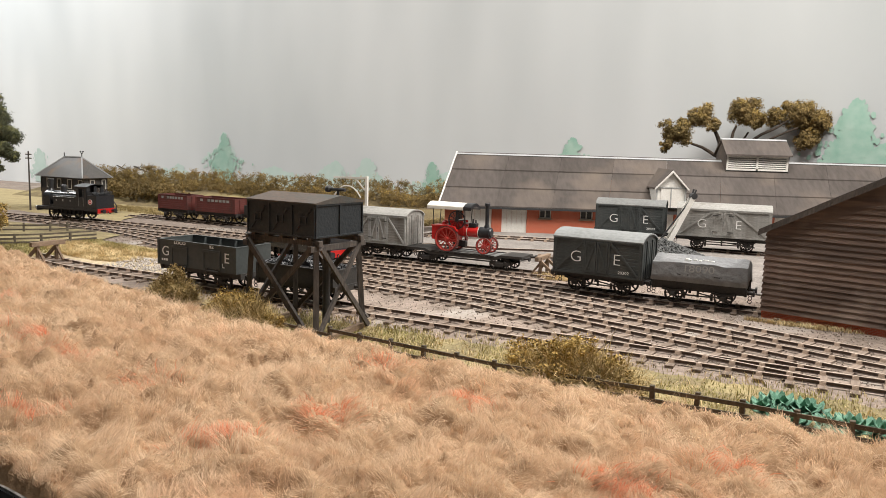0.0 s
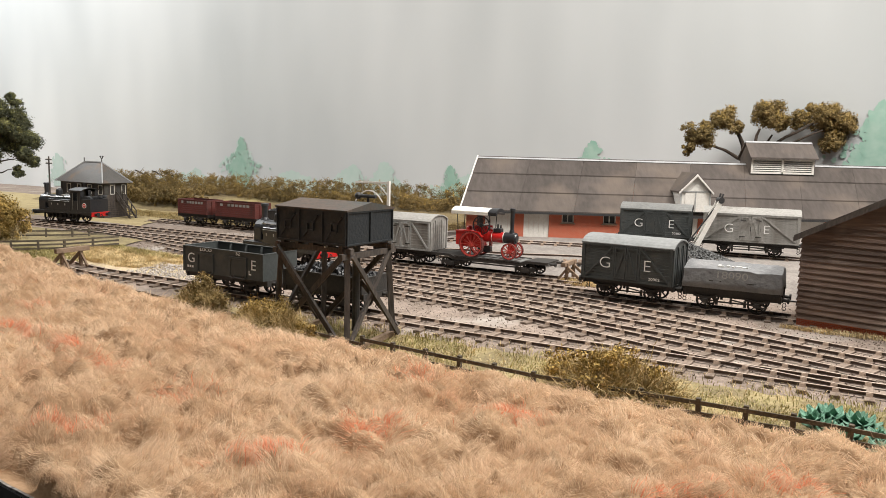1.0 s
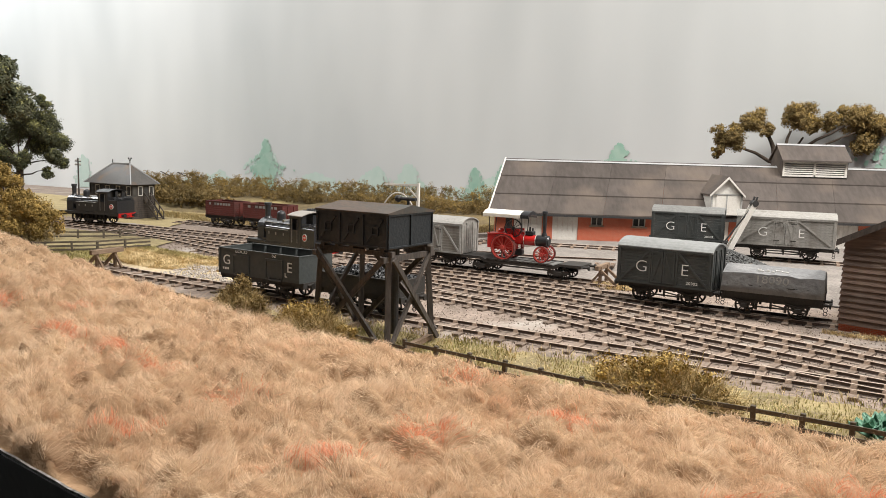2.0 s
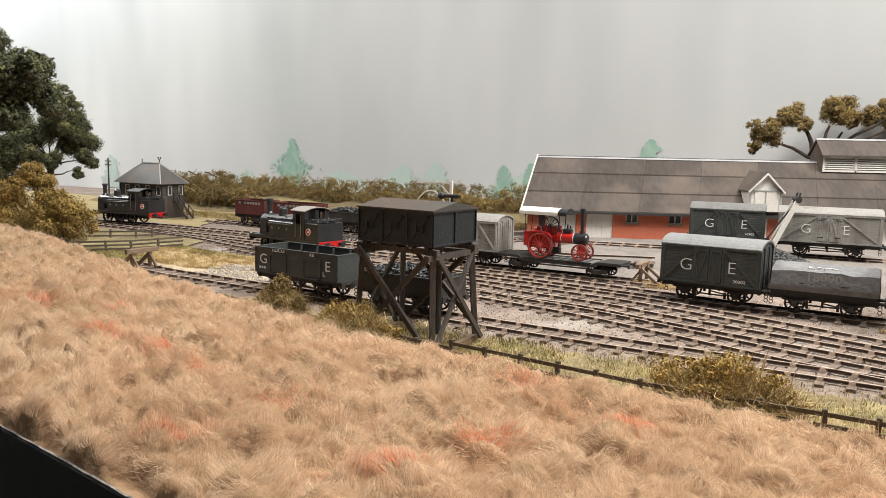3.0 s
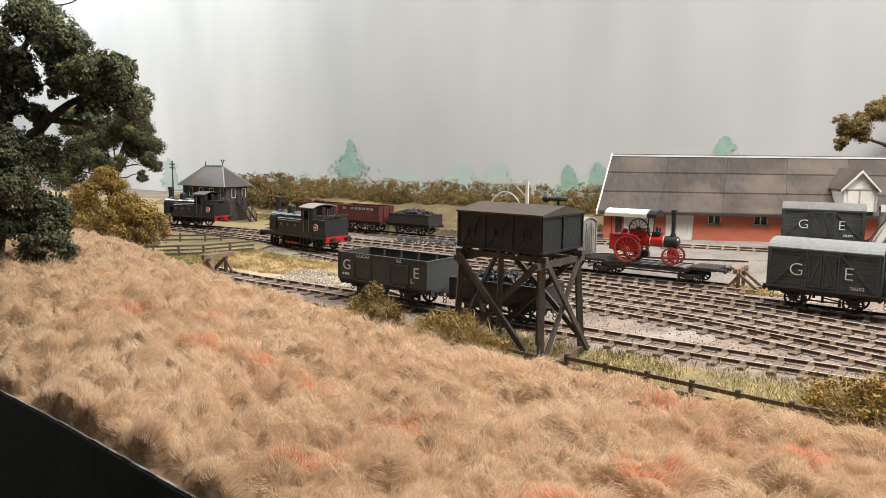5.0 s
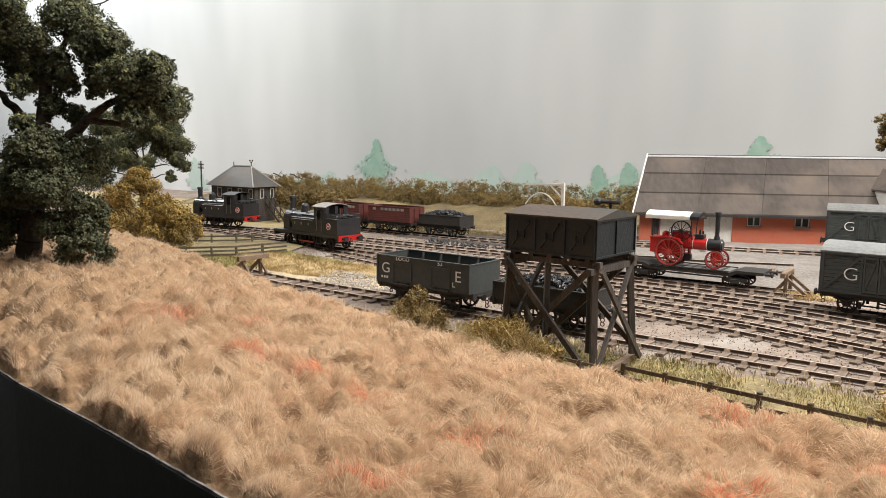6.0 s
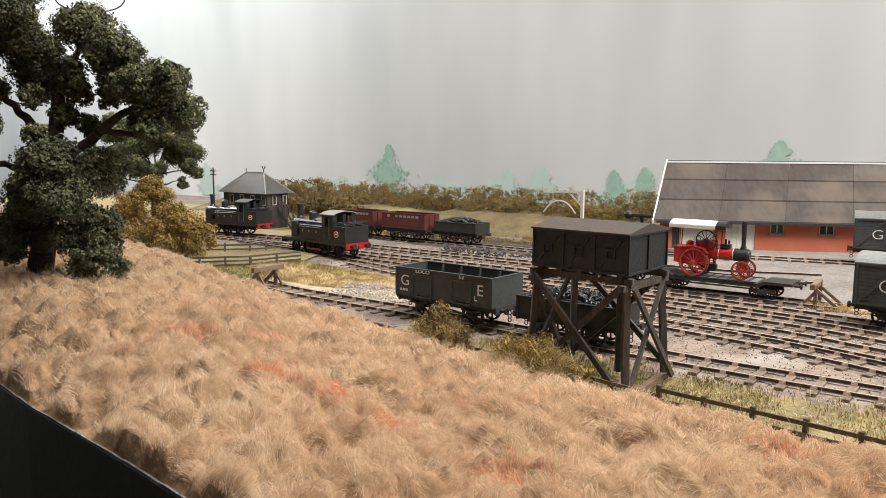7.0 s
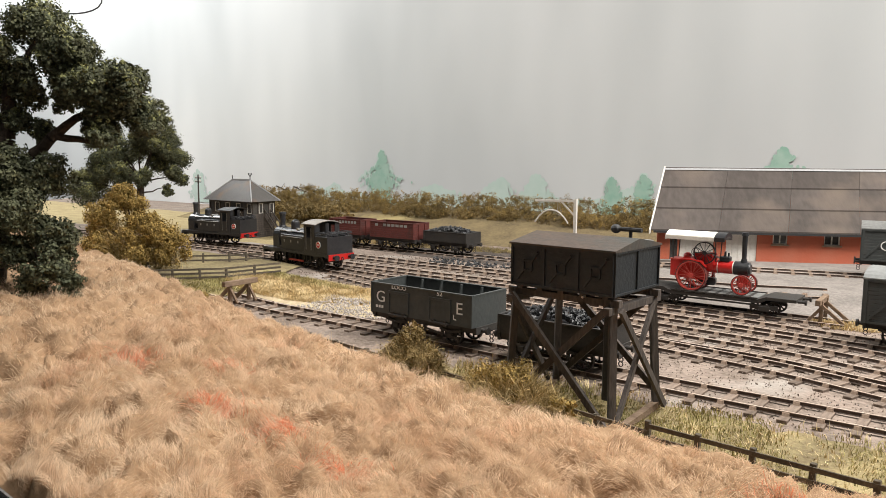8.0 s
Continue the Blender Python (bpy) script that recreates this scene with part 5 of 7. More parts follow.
# ---- brick goods store ----
def goods_store():
    root = thing("goods_store", 0, 921, 12.0, 0, "long red brick goods store with grey felt roof", "building")
    L, D, eave, ridge = 630.0, 150.0, 36.5, 98.0
    back = 112.0
    back_z = ridge - (back - D / 2) * 0.75
    holes = [(14, 22, 0, 32), (24, 60, 0, 34), (73, 105, 0, 33.5), (121, 136, 20.5, 33.5), (173, 189, 20.5, 33.5), (262, 292, 0, 33), (330, 346, 20.5, 33.5), (420, 450, 0, 33)]
    xs = [0]
    for a, b, _, _ in holes:
        xs += [a, b]
    xs.append(L)
    bm = B()
    for i in range(0, len(xs) - 1, 2):
        box(bm, xs[i], 0, -4, xs[i + 1], 4, eave + 0.5)
    for a, b, z0, z1 in holes:
        box(bm, a, 0, z1, b, 4, eave + 0.5)
        if z0:
            box(bm, a, 0, -4, b, 4, z0)
    part("front_wall", bm, "brick", root)
    bm = B()
    for x0 in (0, L - 4):
        prism_x(bm, [(4, -4), (back, -4), (back, back_z - 2), (D / 2, ridge - 1), (4, eave + 2)], x0, x0 + 4)
    part("gable_wall", bm, "brick", root)
    bm = B()
    box(bm, 34, back - 4, -4, L, back, back_z - 2)
    part("back_wall", bm, "brick", root)
    bm = B()
    for a, b, z0, z1 in holes:
        if z0 == 0:
            box(bm, a - 1.2, -0.6, z1, b + 1.2, 1, z1 + 1.8)
    part("lintel", bm, "oldwood", root)
    for a, b, z0, z1 in holes:
        if z0 == 0:
            bm = B()
            n = 5
            for k in range(n):
                box(bm, a + (b - a) * k / n + 0.1, 1.2, -2, a + (b - a) * (k + 1) / n - 0.1, 2.4, z1)
            part("sliding_door", bm, "white" if a > 16 else "glass_dark", root, "cream painted boarded door" if a > 16 else "")
        else:
            bm = B()
            box(bm, a, 3.0, z0, b, 3.5, z1)
            win = part("window", bm, "glass_dark", root)
            bm = B()
            for u0, u1, v0, v1 in ((a, a + 1.1, z0, z1), (b - 1.1, b, z0, z1), (a + 1.1, b - 1.1, z1 - 1, z1), (a + 1.1, b - 1.1, z0, z0 + 1), ((a + b) / 2 - 0.6, (a + b) / 2 + 0.6, z0 + 1, z1 - 1)):
                box(bm, u0, 1.2, v0, u1, 2.6, v1)
            part("window_frame", bm, "canopy", win)
            bm = B()
            box(bm, a - 1.8, -1.4, z0 - 1.6, b + 1.8, 1.2, z0)
            part("window_sill", bm, "oldwood", win)
    ang = math.atan2(ridge - eave + 3, D / 2 + 7)
    length = math.hypot(ridge - eave + 3, D / 2 + 7)
    for side in (0, 1):
        for r in range(3):
            n = 9
            for k in range(n):
                bm = B()
                w = (L + 12) / n
                x0 = -6 + w * k
                d0, d1 = length * r / 3, length * (r + 1) / 3 + 1.6
                lift = 0.9 * r
                pts = []
                for d in (d0, d1):
                    yy, zz = -7 + d * math.cos(ang), eave - 3 + d * math.sin(ang)
                    pts.append((yy, zz))
                (ya, za), (yb, zb) = pts
                if side:
                    ya, yb = D - ya, D - yb
                    if min(ya, yb) > back:
                        continue
                    if ya > back + 4:
                        za += (ya - back - 4) * math.tan(ang)
                        ya = back + 4
                o = [(ya, za + lift), (yb, zb + lift - 0.7), (yb, zb + lift + 0.7), (ya, za + lift + 1.5)]
                prism_x(bm, o, x0, x0 + w - 0.25)
                part("roof_panel", bm, "slate", root)
    bm = B()
    prism_x(bm, [(D / 2 - 4, ridge + 0.6), (D / 2, ridge + 3.6), (D / 2 + 4, ridge + 0.6), (D / 2, ridge + 1.6)], -6, L + 6)
    part("ridge_cap", bm, "lead", root)
    for x0 in (-7.5, L + 6):
        for s in (0, 1):
            bm = B()
            o = [(-9, eave - 6.5), (-9, eave - 2), (D / 2, ridge + 4.5), (D / 2, ridge + 0.2)]
            if s:
                o = [(back + 5, back_z - 7), (back + 5, back_z - 2.5), (D / 2, ridge + 4.5), (D / 2, ridge + 0.2)]
            prism_x(bm, o, x0, x0 + 1.6)
            part("bargeboard", bm, "white", root)
    bm = B()
    box(bm, -5, -8.6, eave - 5.4, L, -6.8, eave - 2.8)
    part("gutter", bm, "iron", root)

    for ob in root.children:
        if ob.name.split(".")[0] in ("roof_panel", "ridge_cap", "bargeboard", "gable_wall"):
            for v in ob.data.vertices:
                v.co.x += 0.27 * v.co.y

    # hoist dormer
    cx, w, y0 = 284.0, 38.0, -9.0
    zb, ze, za = eave + 3, 66.0, 86.0
    bm = B()
    prism(bm, [(cx - w / 2, zb), (cx + w / 2, zb), (cx + w / 2, ze), (cx, za - 2), (cx - w / 2, ze)], y0, y0 + 70)
    dorm = part("dormer", bm, "white", root, "cream boarded hoist dormer")
    bm = B()
    for k in range(2):
        a = cx - 13 + 13 * k
        box(bm, a + 0.3, y0 - 0.8, zb, a + 12.7, y0, ze - 2)
    part("loft_door", bm, "white", dorm)
    bm = B()
    for a, b in ((-w / 2, -w / 2 + 2), (w / 2 - 2, w / 2), (-0.7, 0.7)):
        box(bm, cx + a, y0 - 1.3, zb, cx + b, y0 - 0.6, ze - 1)
    box(bm, cx - w / 2, y0 - 1.3, ze - 2, cx + w / 2, y0 - 0.6, ze - 0.6)
    part("door_post", bm, "palegrey", dorm)
    for s in (-1, 1):
        bm = B()
        a = math.atan2(za - ze, w / 2)
        o = [(cx, za), (cx, za + 1.8), (cx + s * (w / 2 + 2.5), ze - 1.4), (cx + s * (w / 2 + 2.5), ze - 3.2)]
        prism(bm, o, y0 - 3, y0 + 70)
        part("dormer_roof", bm, "slate", dorm)
        bm = B()
        prism(bm, [(cx, za - 2.4), (cx, za + 0.6), (cx + s * (w / 2 + 2.5), ze - 2.2), (cx + s * (w / 2 + 2.5), ze - 4.8)], y0 - 4.4, y0 - 3.1)
        part("dormer_bargeboard", bm, "white", dorm)

    # ridge ventilator
    x0, x1, y0, y1 = 373.0, 455.0, D / 2 - 20, D / 2 + 20
    zb, ze, za = ridge - 10, ridge + 10.5, ridge + 30
    bm = B()
    box(bm, x0, y0 + 2.5, zb - 12, x1, y1 - 2.5, ze)
    vent = part("ridge_ventilator", bm, "glass_dark", root, "louvred ridge ventilator with white slats")
    bm = B()
    for a, b in ((x0, x0 + 2.5), ((x0 + x1) / 2 - 1.2, (x0 + x1) / 2 + 1.2), (x1 - 2.5, x1)):
        box(bm, a, y0, zb, b, y0 + 2.4, ze)
    box(bm, x0 + 2.5, y0, ze - 2.5, x1 - 2.5, y0 + 2.4, ze)
    box(bm, x0 + 2.5, y0, zb, x1 - 2.5, y0 + 2.4, zb + 2.5)
    part("louvre_frame", bm, "white", vent)
    for k in range(6):
        bm = B()
        zz = zb + 3.5 + k * (ze - zb - 6) / 5.4
        prism_x(bm, [(y0 + 0.2, zz), (y0 + 2.2, zz + 1.4), (y0 + 2.2, zz + 2.0), (y0 + 0.2, zz + 0.9)], x0 + 2.4, x1 - 2.4)
        part("louvre_slat", bm, "white", vent)
    bm = B()
    for s in (0, 1):
        ya, yb = (y0 - 5, D / 2) if s == 0 else (y1 + 5, D / 2)
        prism_x(bm, [(ya, ze - 1), (yb, za), (yb, za + 1.6), (ya, ze + 0.8)], x0 - 3, x1 + 3)
    part("ventilator_roof", bm, "slate", vent)
    bm = B()
    prism_x(bm, [(D / 2 - 2.5, za + 0.5), (D / 2, za + 2.6), (D / 2 + 2.5, za + 0.5)], x0 - 3, x1 + 3)
    part("ventilator_ridge", bm, "lead", vent)
    for xx in (x0 - 0.8, x1):
        bm = B()
        prism_x(bm, [(y0, zb - 12), (y1, zb - 12), (y1, ze), (D / 2, za), (y0, ze)], xx, xx + 0.8)
        part("ventilator_end", bm, "slate", vent)
    return root


goods_store()


# ---- weatherboarded barn ----
def barn():
    ax, ay = 243.0, 507.0
    bx, by = 303.0, 455.0
    rz = math.degrees(math.atan2(by - ay, bx - ax))
    root = thing("weatherboarded_barn", ax, ay, 0, rz, "brown weatherboarded barn with a gable end on a brick plinth", "building")
    W, eave, apex, depth = 190.0, 66.0, 116.0, 130.0
    plinth = 5.0
    bm = B()
    box(bm, 0, 0.4, -2, W, depth, plinth)
    part("plinth", bm, "brick", root)

    def span(z):
        if z <= eave:
            return 0.0, W
        k = (z - eave) / (apex - eave) * W / 2
        return k, W - k
    bm = B()
    prism(bm, [(1, plinth), (W - 1, plinth), (W - 1, eave - 1), (W / 2, apex - 2), (1, eave - 1)], 1.2, depth)
    part("frame", bm, "boards", root)
    n = 26
    for k in range(n):
        z0 = plinth + (apex - plinth) * k / n
        z1 = z0 + (apex - plinth) / n
        a0, b0 = span(z0)
        a1, b1 = span(min(z1 + 0.5, apex))
        if b1 - a1 < 2:
            continue
        bm = B()
        lo = [(a0, -1.5, z0), (b0, -1.5, z0), (b0, 1.0, z0), (a0, 1.0, z0)]
        hi = [(a1, -0.2, z1 + 0.5), (b1, -0.2, z1 + 0.5), (b1, 1.0, z1 + 0.5), (a1, 1.0, z1 + 0.5)]
        lo, hi = [bm.verts.new(p) for p in lo], [bm.verts.new(p) for p in hi]
        bm.faces.new(lo[::-1])
        bm.faces.new(hi)
        for i in range(4):
            bm.faces.new((lo[i], lo[(i + 1) % 4], hi[(i + 1) % 4], hi[i]))
        part("weatherboard", bm, "boards", root)
        if z1 < eave:
            bm = B()
            prism(bm, [(-1.5, z0), (1.0, z0), (1.0, z1 + 0.5), (-0.2, z1 + 0.5)], 0.2, depth)
            part("weatherboard", bm, "boards", root)
    for s in (0, 1):
        bm = B()
        o = [(-5, eave - 2.4), (-5, eave - 0.4), (W / 2, apex + 2.6), (W / 2, apex + 0.4)]
        if s:
            o = [(W - a, b) for a, b in o]
        prism(bm, o, -4.5, depth + 4)
        part("roof_slope", bm, "slate", root)
        bm = B()
        o = [(-5, eave - 5), (-5, eave - 1.6), (W / 2, apex + 1.4), (W / 2, apex - 2.6)]
        if s:
            o = [(W - a, b) for a, b in o]
        prism(bm, o, -5.4, -4.4)
        part("bargeboard", bm, "timber", root)
    bm = B()
    prism(bm, [(W / 2 - 4, apex + 1), (W / 2, apex + 4.6), (W / 2 + 4, apex + 1)], -4.8, depth + 4)
    part("ridge_tile", bm, "lead", root)
    return root


barn()


# ---- signal box ----
def signal_box():
    root = thing("signal_box", -600, 1168, 0, SLOPE, "dark timber signal box with hipped slate roof", "signal box")
    L, W, mid, eave, apex = 100.0, 42.0, 30.0, 56.0, 86.0
    a, b = L / 2, W / 2
    ridge = 21.0
    bm = B()
    box(bm, -a, -b, -2, a, b, mid)
    base = part("base_wall", bm, "boards", root)
    for k in range(9):
        bm = B()
        box(bm, -a - 0.5, -b - 0.6, mid * k / 9 + 0.2, a + 0.5, b + 0.6, mid * (k + 1) / 9 - 0.2)
        part("board", bm, "timber", base)
    bm = B()
    box(bm, -a + 2, -b + 2, mid, a - 2, b - 2, mid + 1)
    box(bm, -a + 6, b - 8, mid + 1, a - 6, b - 3, mid + 12)
    part("lever_frame", bm, "iron", root)
    for s, axis in ((-1, "x"), (1, "x"), (-1, "y"), (1, "y")):
        n = 8 if axis == "x" else 4
        H = a if axis == "x" else b
        D = s * (b if axis == "x" else a)
        bm = B()
        gl = B()
        for k in range(n + 1):
            u = -H + 2 * H * k / n
            if axis == "x":
                box(bm, u - 1, D - 1, mid, u + 1, D + 1, eave)
            else:
                box(bm, D - 1, u - 1, mid, D + 1, u + 1, eave)
        for z0, z1 in ((mid, mid + 6), (eave - 3, eave)):
            if axis == "x":
                box(bm, -H, D - 0.9, z0, H, D + 0.9, z1)
            else:
                box(bm, D - 0.9, -H, z0, D + 0.9, H, z1)
        if axis == "x":
            box(gl, -H, D - 0.2, mid + 6, H, D + 0.2, eave - 3)
        else:
            box(gl, D - 0.2, -H, mid + 6, D + 0.2, H, eave - 3)
        fr = part("window_frame", bm, "timber", root)
        part("pane", gl, "glass_dark", fr)
        if axis == "x" or s > 0:
            bm = B()
            for k in range(1, n, 2):
                u = -H + 2 * H * k / n
                w = 2 * H / n
                for u0, u1, v0, v1 in ((u + 1.4, u + 2.2, mid + 7, eave - 4), (u + w - 2.2, u + w - 1.4, mid + 7, eave - 4), (u + 2.2, u + w - 2.2, mid + 7, mid + 7.9), (u + 2.2, u + w - 2.2, eave - 4.9, eave - 4)):
                    if axis == "x":
                        box(bm, u0, D + s * 0.4, v0, u1, D + s * 1.0, v1)
                    else:
                        box(bm, D + s * 0.4, u0, v0, D + s * 1.0, u1, v1)
            part("sash", bm, "white", fr)
    o = 7.0
    bm = B()
    c = [bm.verts.new(p) for p in ((-a - o, -b - o, eave - 1), (a + o, -b - o, eave - 1), (a + o, b + o, eave - 1), (-a - o, b + o, eave - 1))]
    r = [bm.verts.new((-ridge, 0, apex)), bm.verts.new((ridge, 0, apex))]
    bm.faces.new(c[::-1])
    bm.faces.new((c[0], c[1], r[1], r[0]))
    bm.faces.new((c[1], c[2], r[1]))
    bm.faces.new((c[2], c[3], r[0], r[1]))
    bm.faces.new((c[3], c[0], r[0]))
    part("hipped_roof", bm, "boxslate", root)
    for e in (-1, 1):
        for s in (-1, 1):
            bm = B()
            bar(bm, (e * (ridge), 0, apex + 0.4), (e * (a + o), s * (b + o), eave - 0.6), 1.6)
            part("hip_flashing", bm, "lead", root)
    bm = B()
    bar(bm, (-ridge, 0, apex + 0.6), (ridge, 0, apex + 0.6), 1.8)
    part("ridge_flashing", bm, "lead", root)
    for e in (-1, 1):
        bm = B()
        rod(bm, (e * (ridge), 0, apex), (e * (ridge), 0, apex + 7), 0.7, seg=8)
        if e > 0:
            rod(bm, (ridge, 0, apex + 5), (ridge - 3, 0, apex + 9), 0.6, seg=6)
            rod(bm, (ridge, 0, apex + 5), (ridge + 3, 0, apex + 9), 0.6, seg=6)
            ball(bm, (ridge + 3, 0, apex + 9.5), 1.3)
            ball(bm, (ridge - 3, 0, apex + 9.5), 1.3)
        part("finial", bm, "iron", root)
    bm = B()
    for s in (-1, 1):
        bar(bm, (a + 3, 6 + s * 6, mid), (a + 34, 6 + s * 6, 0), 1.4, 3)
        bar(bm, (a + 3, 6 + s * 6, mid + 12), (a + 34, 6 + s * 6, 12), 1.2)
        for k in range(4):
            bar(bm, (a + 3 + 10 * k, 6 + s * 6, mid - mid * (10 * k) / 31), (a + 3 + 10 * k, 6 + s * 6, mid + 12 - mid * (10 * k) / 31), 1.2)
    stair = part("staircase", bm, "timber", root)
    for k in range(8):
        bm = B()
        xx = a + 4 + 3.7 * k
        box(bm, xx, 1, mid - mid * (xx - a - 3) / 31 - 0.5, xx + 3, 11, mid - mid * (xx - a - 3) / 31 + 0.3)
        part("tread", bm, "timber", stair)
    bm = B()
    box(bm, a * 0.3, -b - 1.2, 8, a * 0.62, -b - 0.5, 18)
    part("notice_board", bm, "oxide", root)
    return root


signal_box()


def loading_gauge():
    root = thing("loading_gauge", -90, 828, 0, SLOPE, "white painted loading gauge post with curved arm", "loading gauge")
    bm = B()
    bar(bm, (0, 0, 0), (0, 0, 83), 3.0)
    part("post", bm, "white", root)
    bm = B()
    bar(bm, (1, 0, 81), (-46, 0, 80), 2.2)
    bar(bm, (-1, 0, 66), (-16, 0, 80), 1.4)
    part("arm", bm, "white", root)
    bm = B()
    last = None
    for i in range(9):
        u = -1 + i / 4
        p = (-27 + 19 * u, 0, 71 - 13 * abs(u) ** 2.2)
        if last:
            rod(bm, last, p, 0.8, seg=8)
        last = p
    part("gauge_hoop", bm, "white", root)
    bm = B()
    for u in (-36, -20):
        rod(bm, (u, 0, 80), (u, 0, 70), 0.35, seg=6)
    part("hanger", bm, "steel", root)
    return root


loading_gauge()


def telegraph_pole():
    root = thing("telegraph_pole", -662, 1150, 0, SLOPE, "dark telegraph pole with two cross arms", "telegraph pole")
    bm = B()
    rod(bm, (0, 0, 0), (0, 0, 94), 1.5, 1.0, 10)
    part("pole", bm, "timber", root)
    for zz in (88, 82):
        bm = B()
        box(bm, -7, -1, zz, 7, 0.6, zz + 1.4)
        arm = part("cross_arm", bm, "timber", root)
        for xx in (-6, -3, 3, 6):
            bm = B()
            rod(bm, (xx, -0.2, zz + 1.4), (xx, -0.2, zz + 3.4), 0.7, 0.5, 8)
            part("insulator", bm, "white", arm)


telegraph_pole()


def loader():
    """The white elevator leaning over the coal heap in the yard."""
    root = thing("coal_elevator", 250, 765, 12, 0, "white coal elevator boom leaning over the heap", "coal elevator")
    bm = B()
    for s in (-1, 1):
        bar(bm, (-12, s * 4, 2), (16, s * 4, 62), 1.2, 5)
    part("boom_side", bm, "white", root)
    bm = B()
    bar(bm, (-12, 0, 2), (16, 0, 62), 6.6, 1.0)
    part("boom_belt", bm, "white", root)
    bm = B()
    bar(bm, (-26, 0, 0), (15, 0, 60), 1.4)
    part("stay", bm, "iron", root)
    bm = B()
    rod(bm, (16.5, -5, 63), (16.5, 5, 63), 3.2, seg=14)
    bar(bm, (15, -4, 60), (18, -4, 70), 1.6)
    bar(bm, (15, 4, 60), (18, 4, 70), 1.6)
    part("boom_head", bm, "iron", root)
    rng = random.Random(6)

    def z(x, y):
        r = math.hypot((x - 232) / 46, (y - 745) / 30)
        return rise(x, y) + 18 * (1 - r) if r < 1 else None
    coal_lumps("coal_heap", rng, 2600, 186, 278, 712, 778, lambda x, y: z(x, y), 1.6, "slack", None, "heap of grey slack in the goods yard", "stuff")


loader()


# ---- fences ----
def fence(pts, label, zfun, h=13.0, spacing=24.0, rails=(5.5, 10.5)):
    root = thing("fence", 0, 0, 0, 0, label, "fence", kind="")
    post = B()
    box(post, -1.1, -1.1, -3, 1.1, 1.1, h, 0.2)
    first = None
    total = 0.0
    prev = None
    for (x0, y0), (x1, y1) in zip(pts, pts[1:]):
        d = math.hypot(x1 - x0, y1 - y0)
        n = max(1, round(d / spacing))
        ang = math.degrees(math.atan2(y1 - y0, x1 - x0))
        for k in range(n):
            x, y = x0 + (x1 - x0) * k / n, y0 + (y1 - y0) * k / n
            zz = zfun(x, y)
            if first is None:
                first = part("post", post, "fence", root)
                ob = first
            else:
                ob = new("post", first.data)
                ob.parent = root
            ob.matrix_basis = pose(x * MM, y * MM, zz * MM, random.uniform(-3, 3), random.uniform(-3, 3), ang)
            xn, yn = x0 + (x1 - x0) * (k + 1) / n, y0 + (y1 - y0) * (k + 1) / n
            zn = zfun(xn, yn)
            for r in rails:
                bm = B()
                bar(bm, (x, y - 1.2, zz + r), (xn, yn - 1.2, zn + r), 0.8, 1.9)
                part("rail", bm, "fence", root)
    return root


fence(FENCE[1:5], "low dark post and rail fence along the field", lambda x, y: rise(x, y) * 0.5 + 1.5, h=12)
fence(FENCE[4:], "low dark post and rail fence along the field", lambda x, y: 2.0, h=12.5)
fence([(-560, 690), (-464, 712), (-420, 734), (-383, 780)], "dark post and rail fence across the grass", lambda x, y: 4, rails=(4, 8, 12))
fence([(-640, 790), (-523, 826), (-470, 846), (-440, 868)], "dark post and rail fence below the running line", lambda x, y: 3, rails=(5, 10))
fence([(-500, 730), (-477, 696), (-440, 655), (-404, 612)], "pale weathered field fence", lambda x, y: 7, rails=(5, 10))


# ---- plants ----
def strands(name, pts, width, material, rng, label="", parent=None, kind="stuff"):
    """Fine fibres, each two quads and a tip along four points."""
    m = len(pts[0])
    side = rng.normal(size=(m, 3))
    side[:, 2] *= 0.3
    side /= np.linalg.norm(side, axis=1)[:, None]
    w = width * rng.uniform(0.6, 1.3, m)[:, None]
    rows = []
    for p, f in zip(pts[:3], (1.0, 0.95, 0.75)):
        rows += [p - side * w * f, p + side * w * f]
    v = np.stack(rows + [pts[3]], 1).reshape(-1, 3) * MM
    b = np.arange(m)[:, None] * 7
    loops = np.concatenate([b + np.array([[0, 1, 3, 2]]), b + np.array([[2, 3, 5, 4]]), b + np.array([[4, 5, 6]])], 1).ravel()
    me = bpy.data.meshes.new(name)
    me.vertices.add(7 * m)
    me.vertices.foreach_set("co", v.ravel())
    me.loops.add(11 * m)
    me.loops.foreach_set("vertex_index", loops)
    me.polygons.add(3 * m)
    me.polygons.foreach_set("loop_start", np.column_stack([np.arange(m) * 11, np.arange(m) * 11 + 4, np.arange(m) * 11 + 8]).ravel())
    me.polygons.foreach_set("loop_total", np.tile([4, 4, 3], m))
    me.update()
    me.materials.append(M[material])
    ob = new(name, me)
    if parent:
        ob.parent = parent
    return tagged(ob, label, kind=kind)


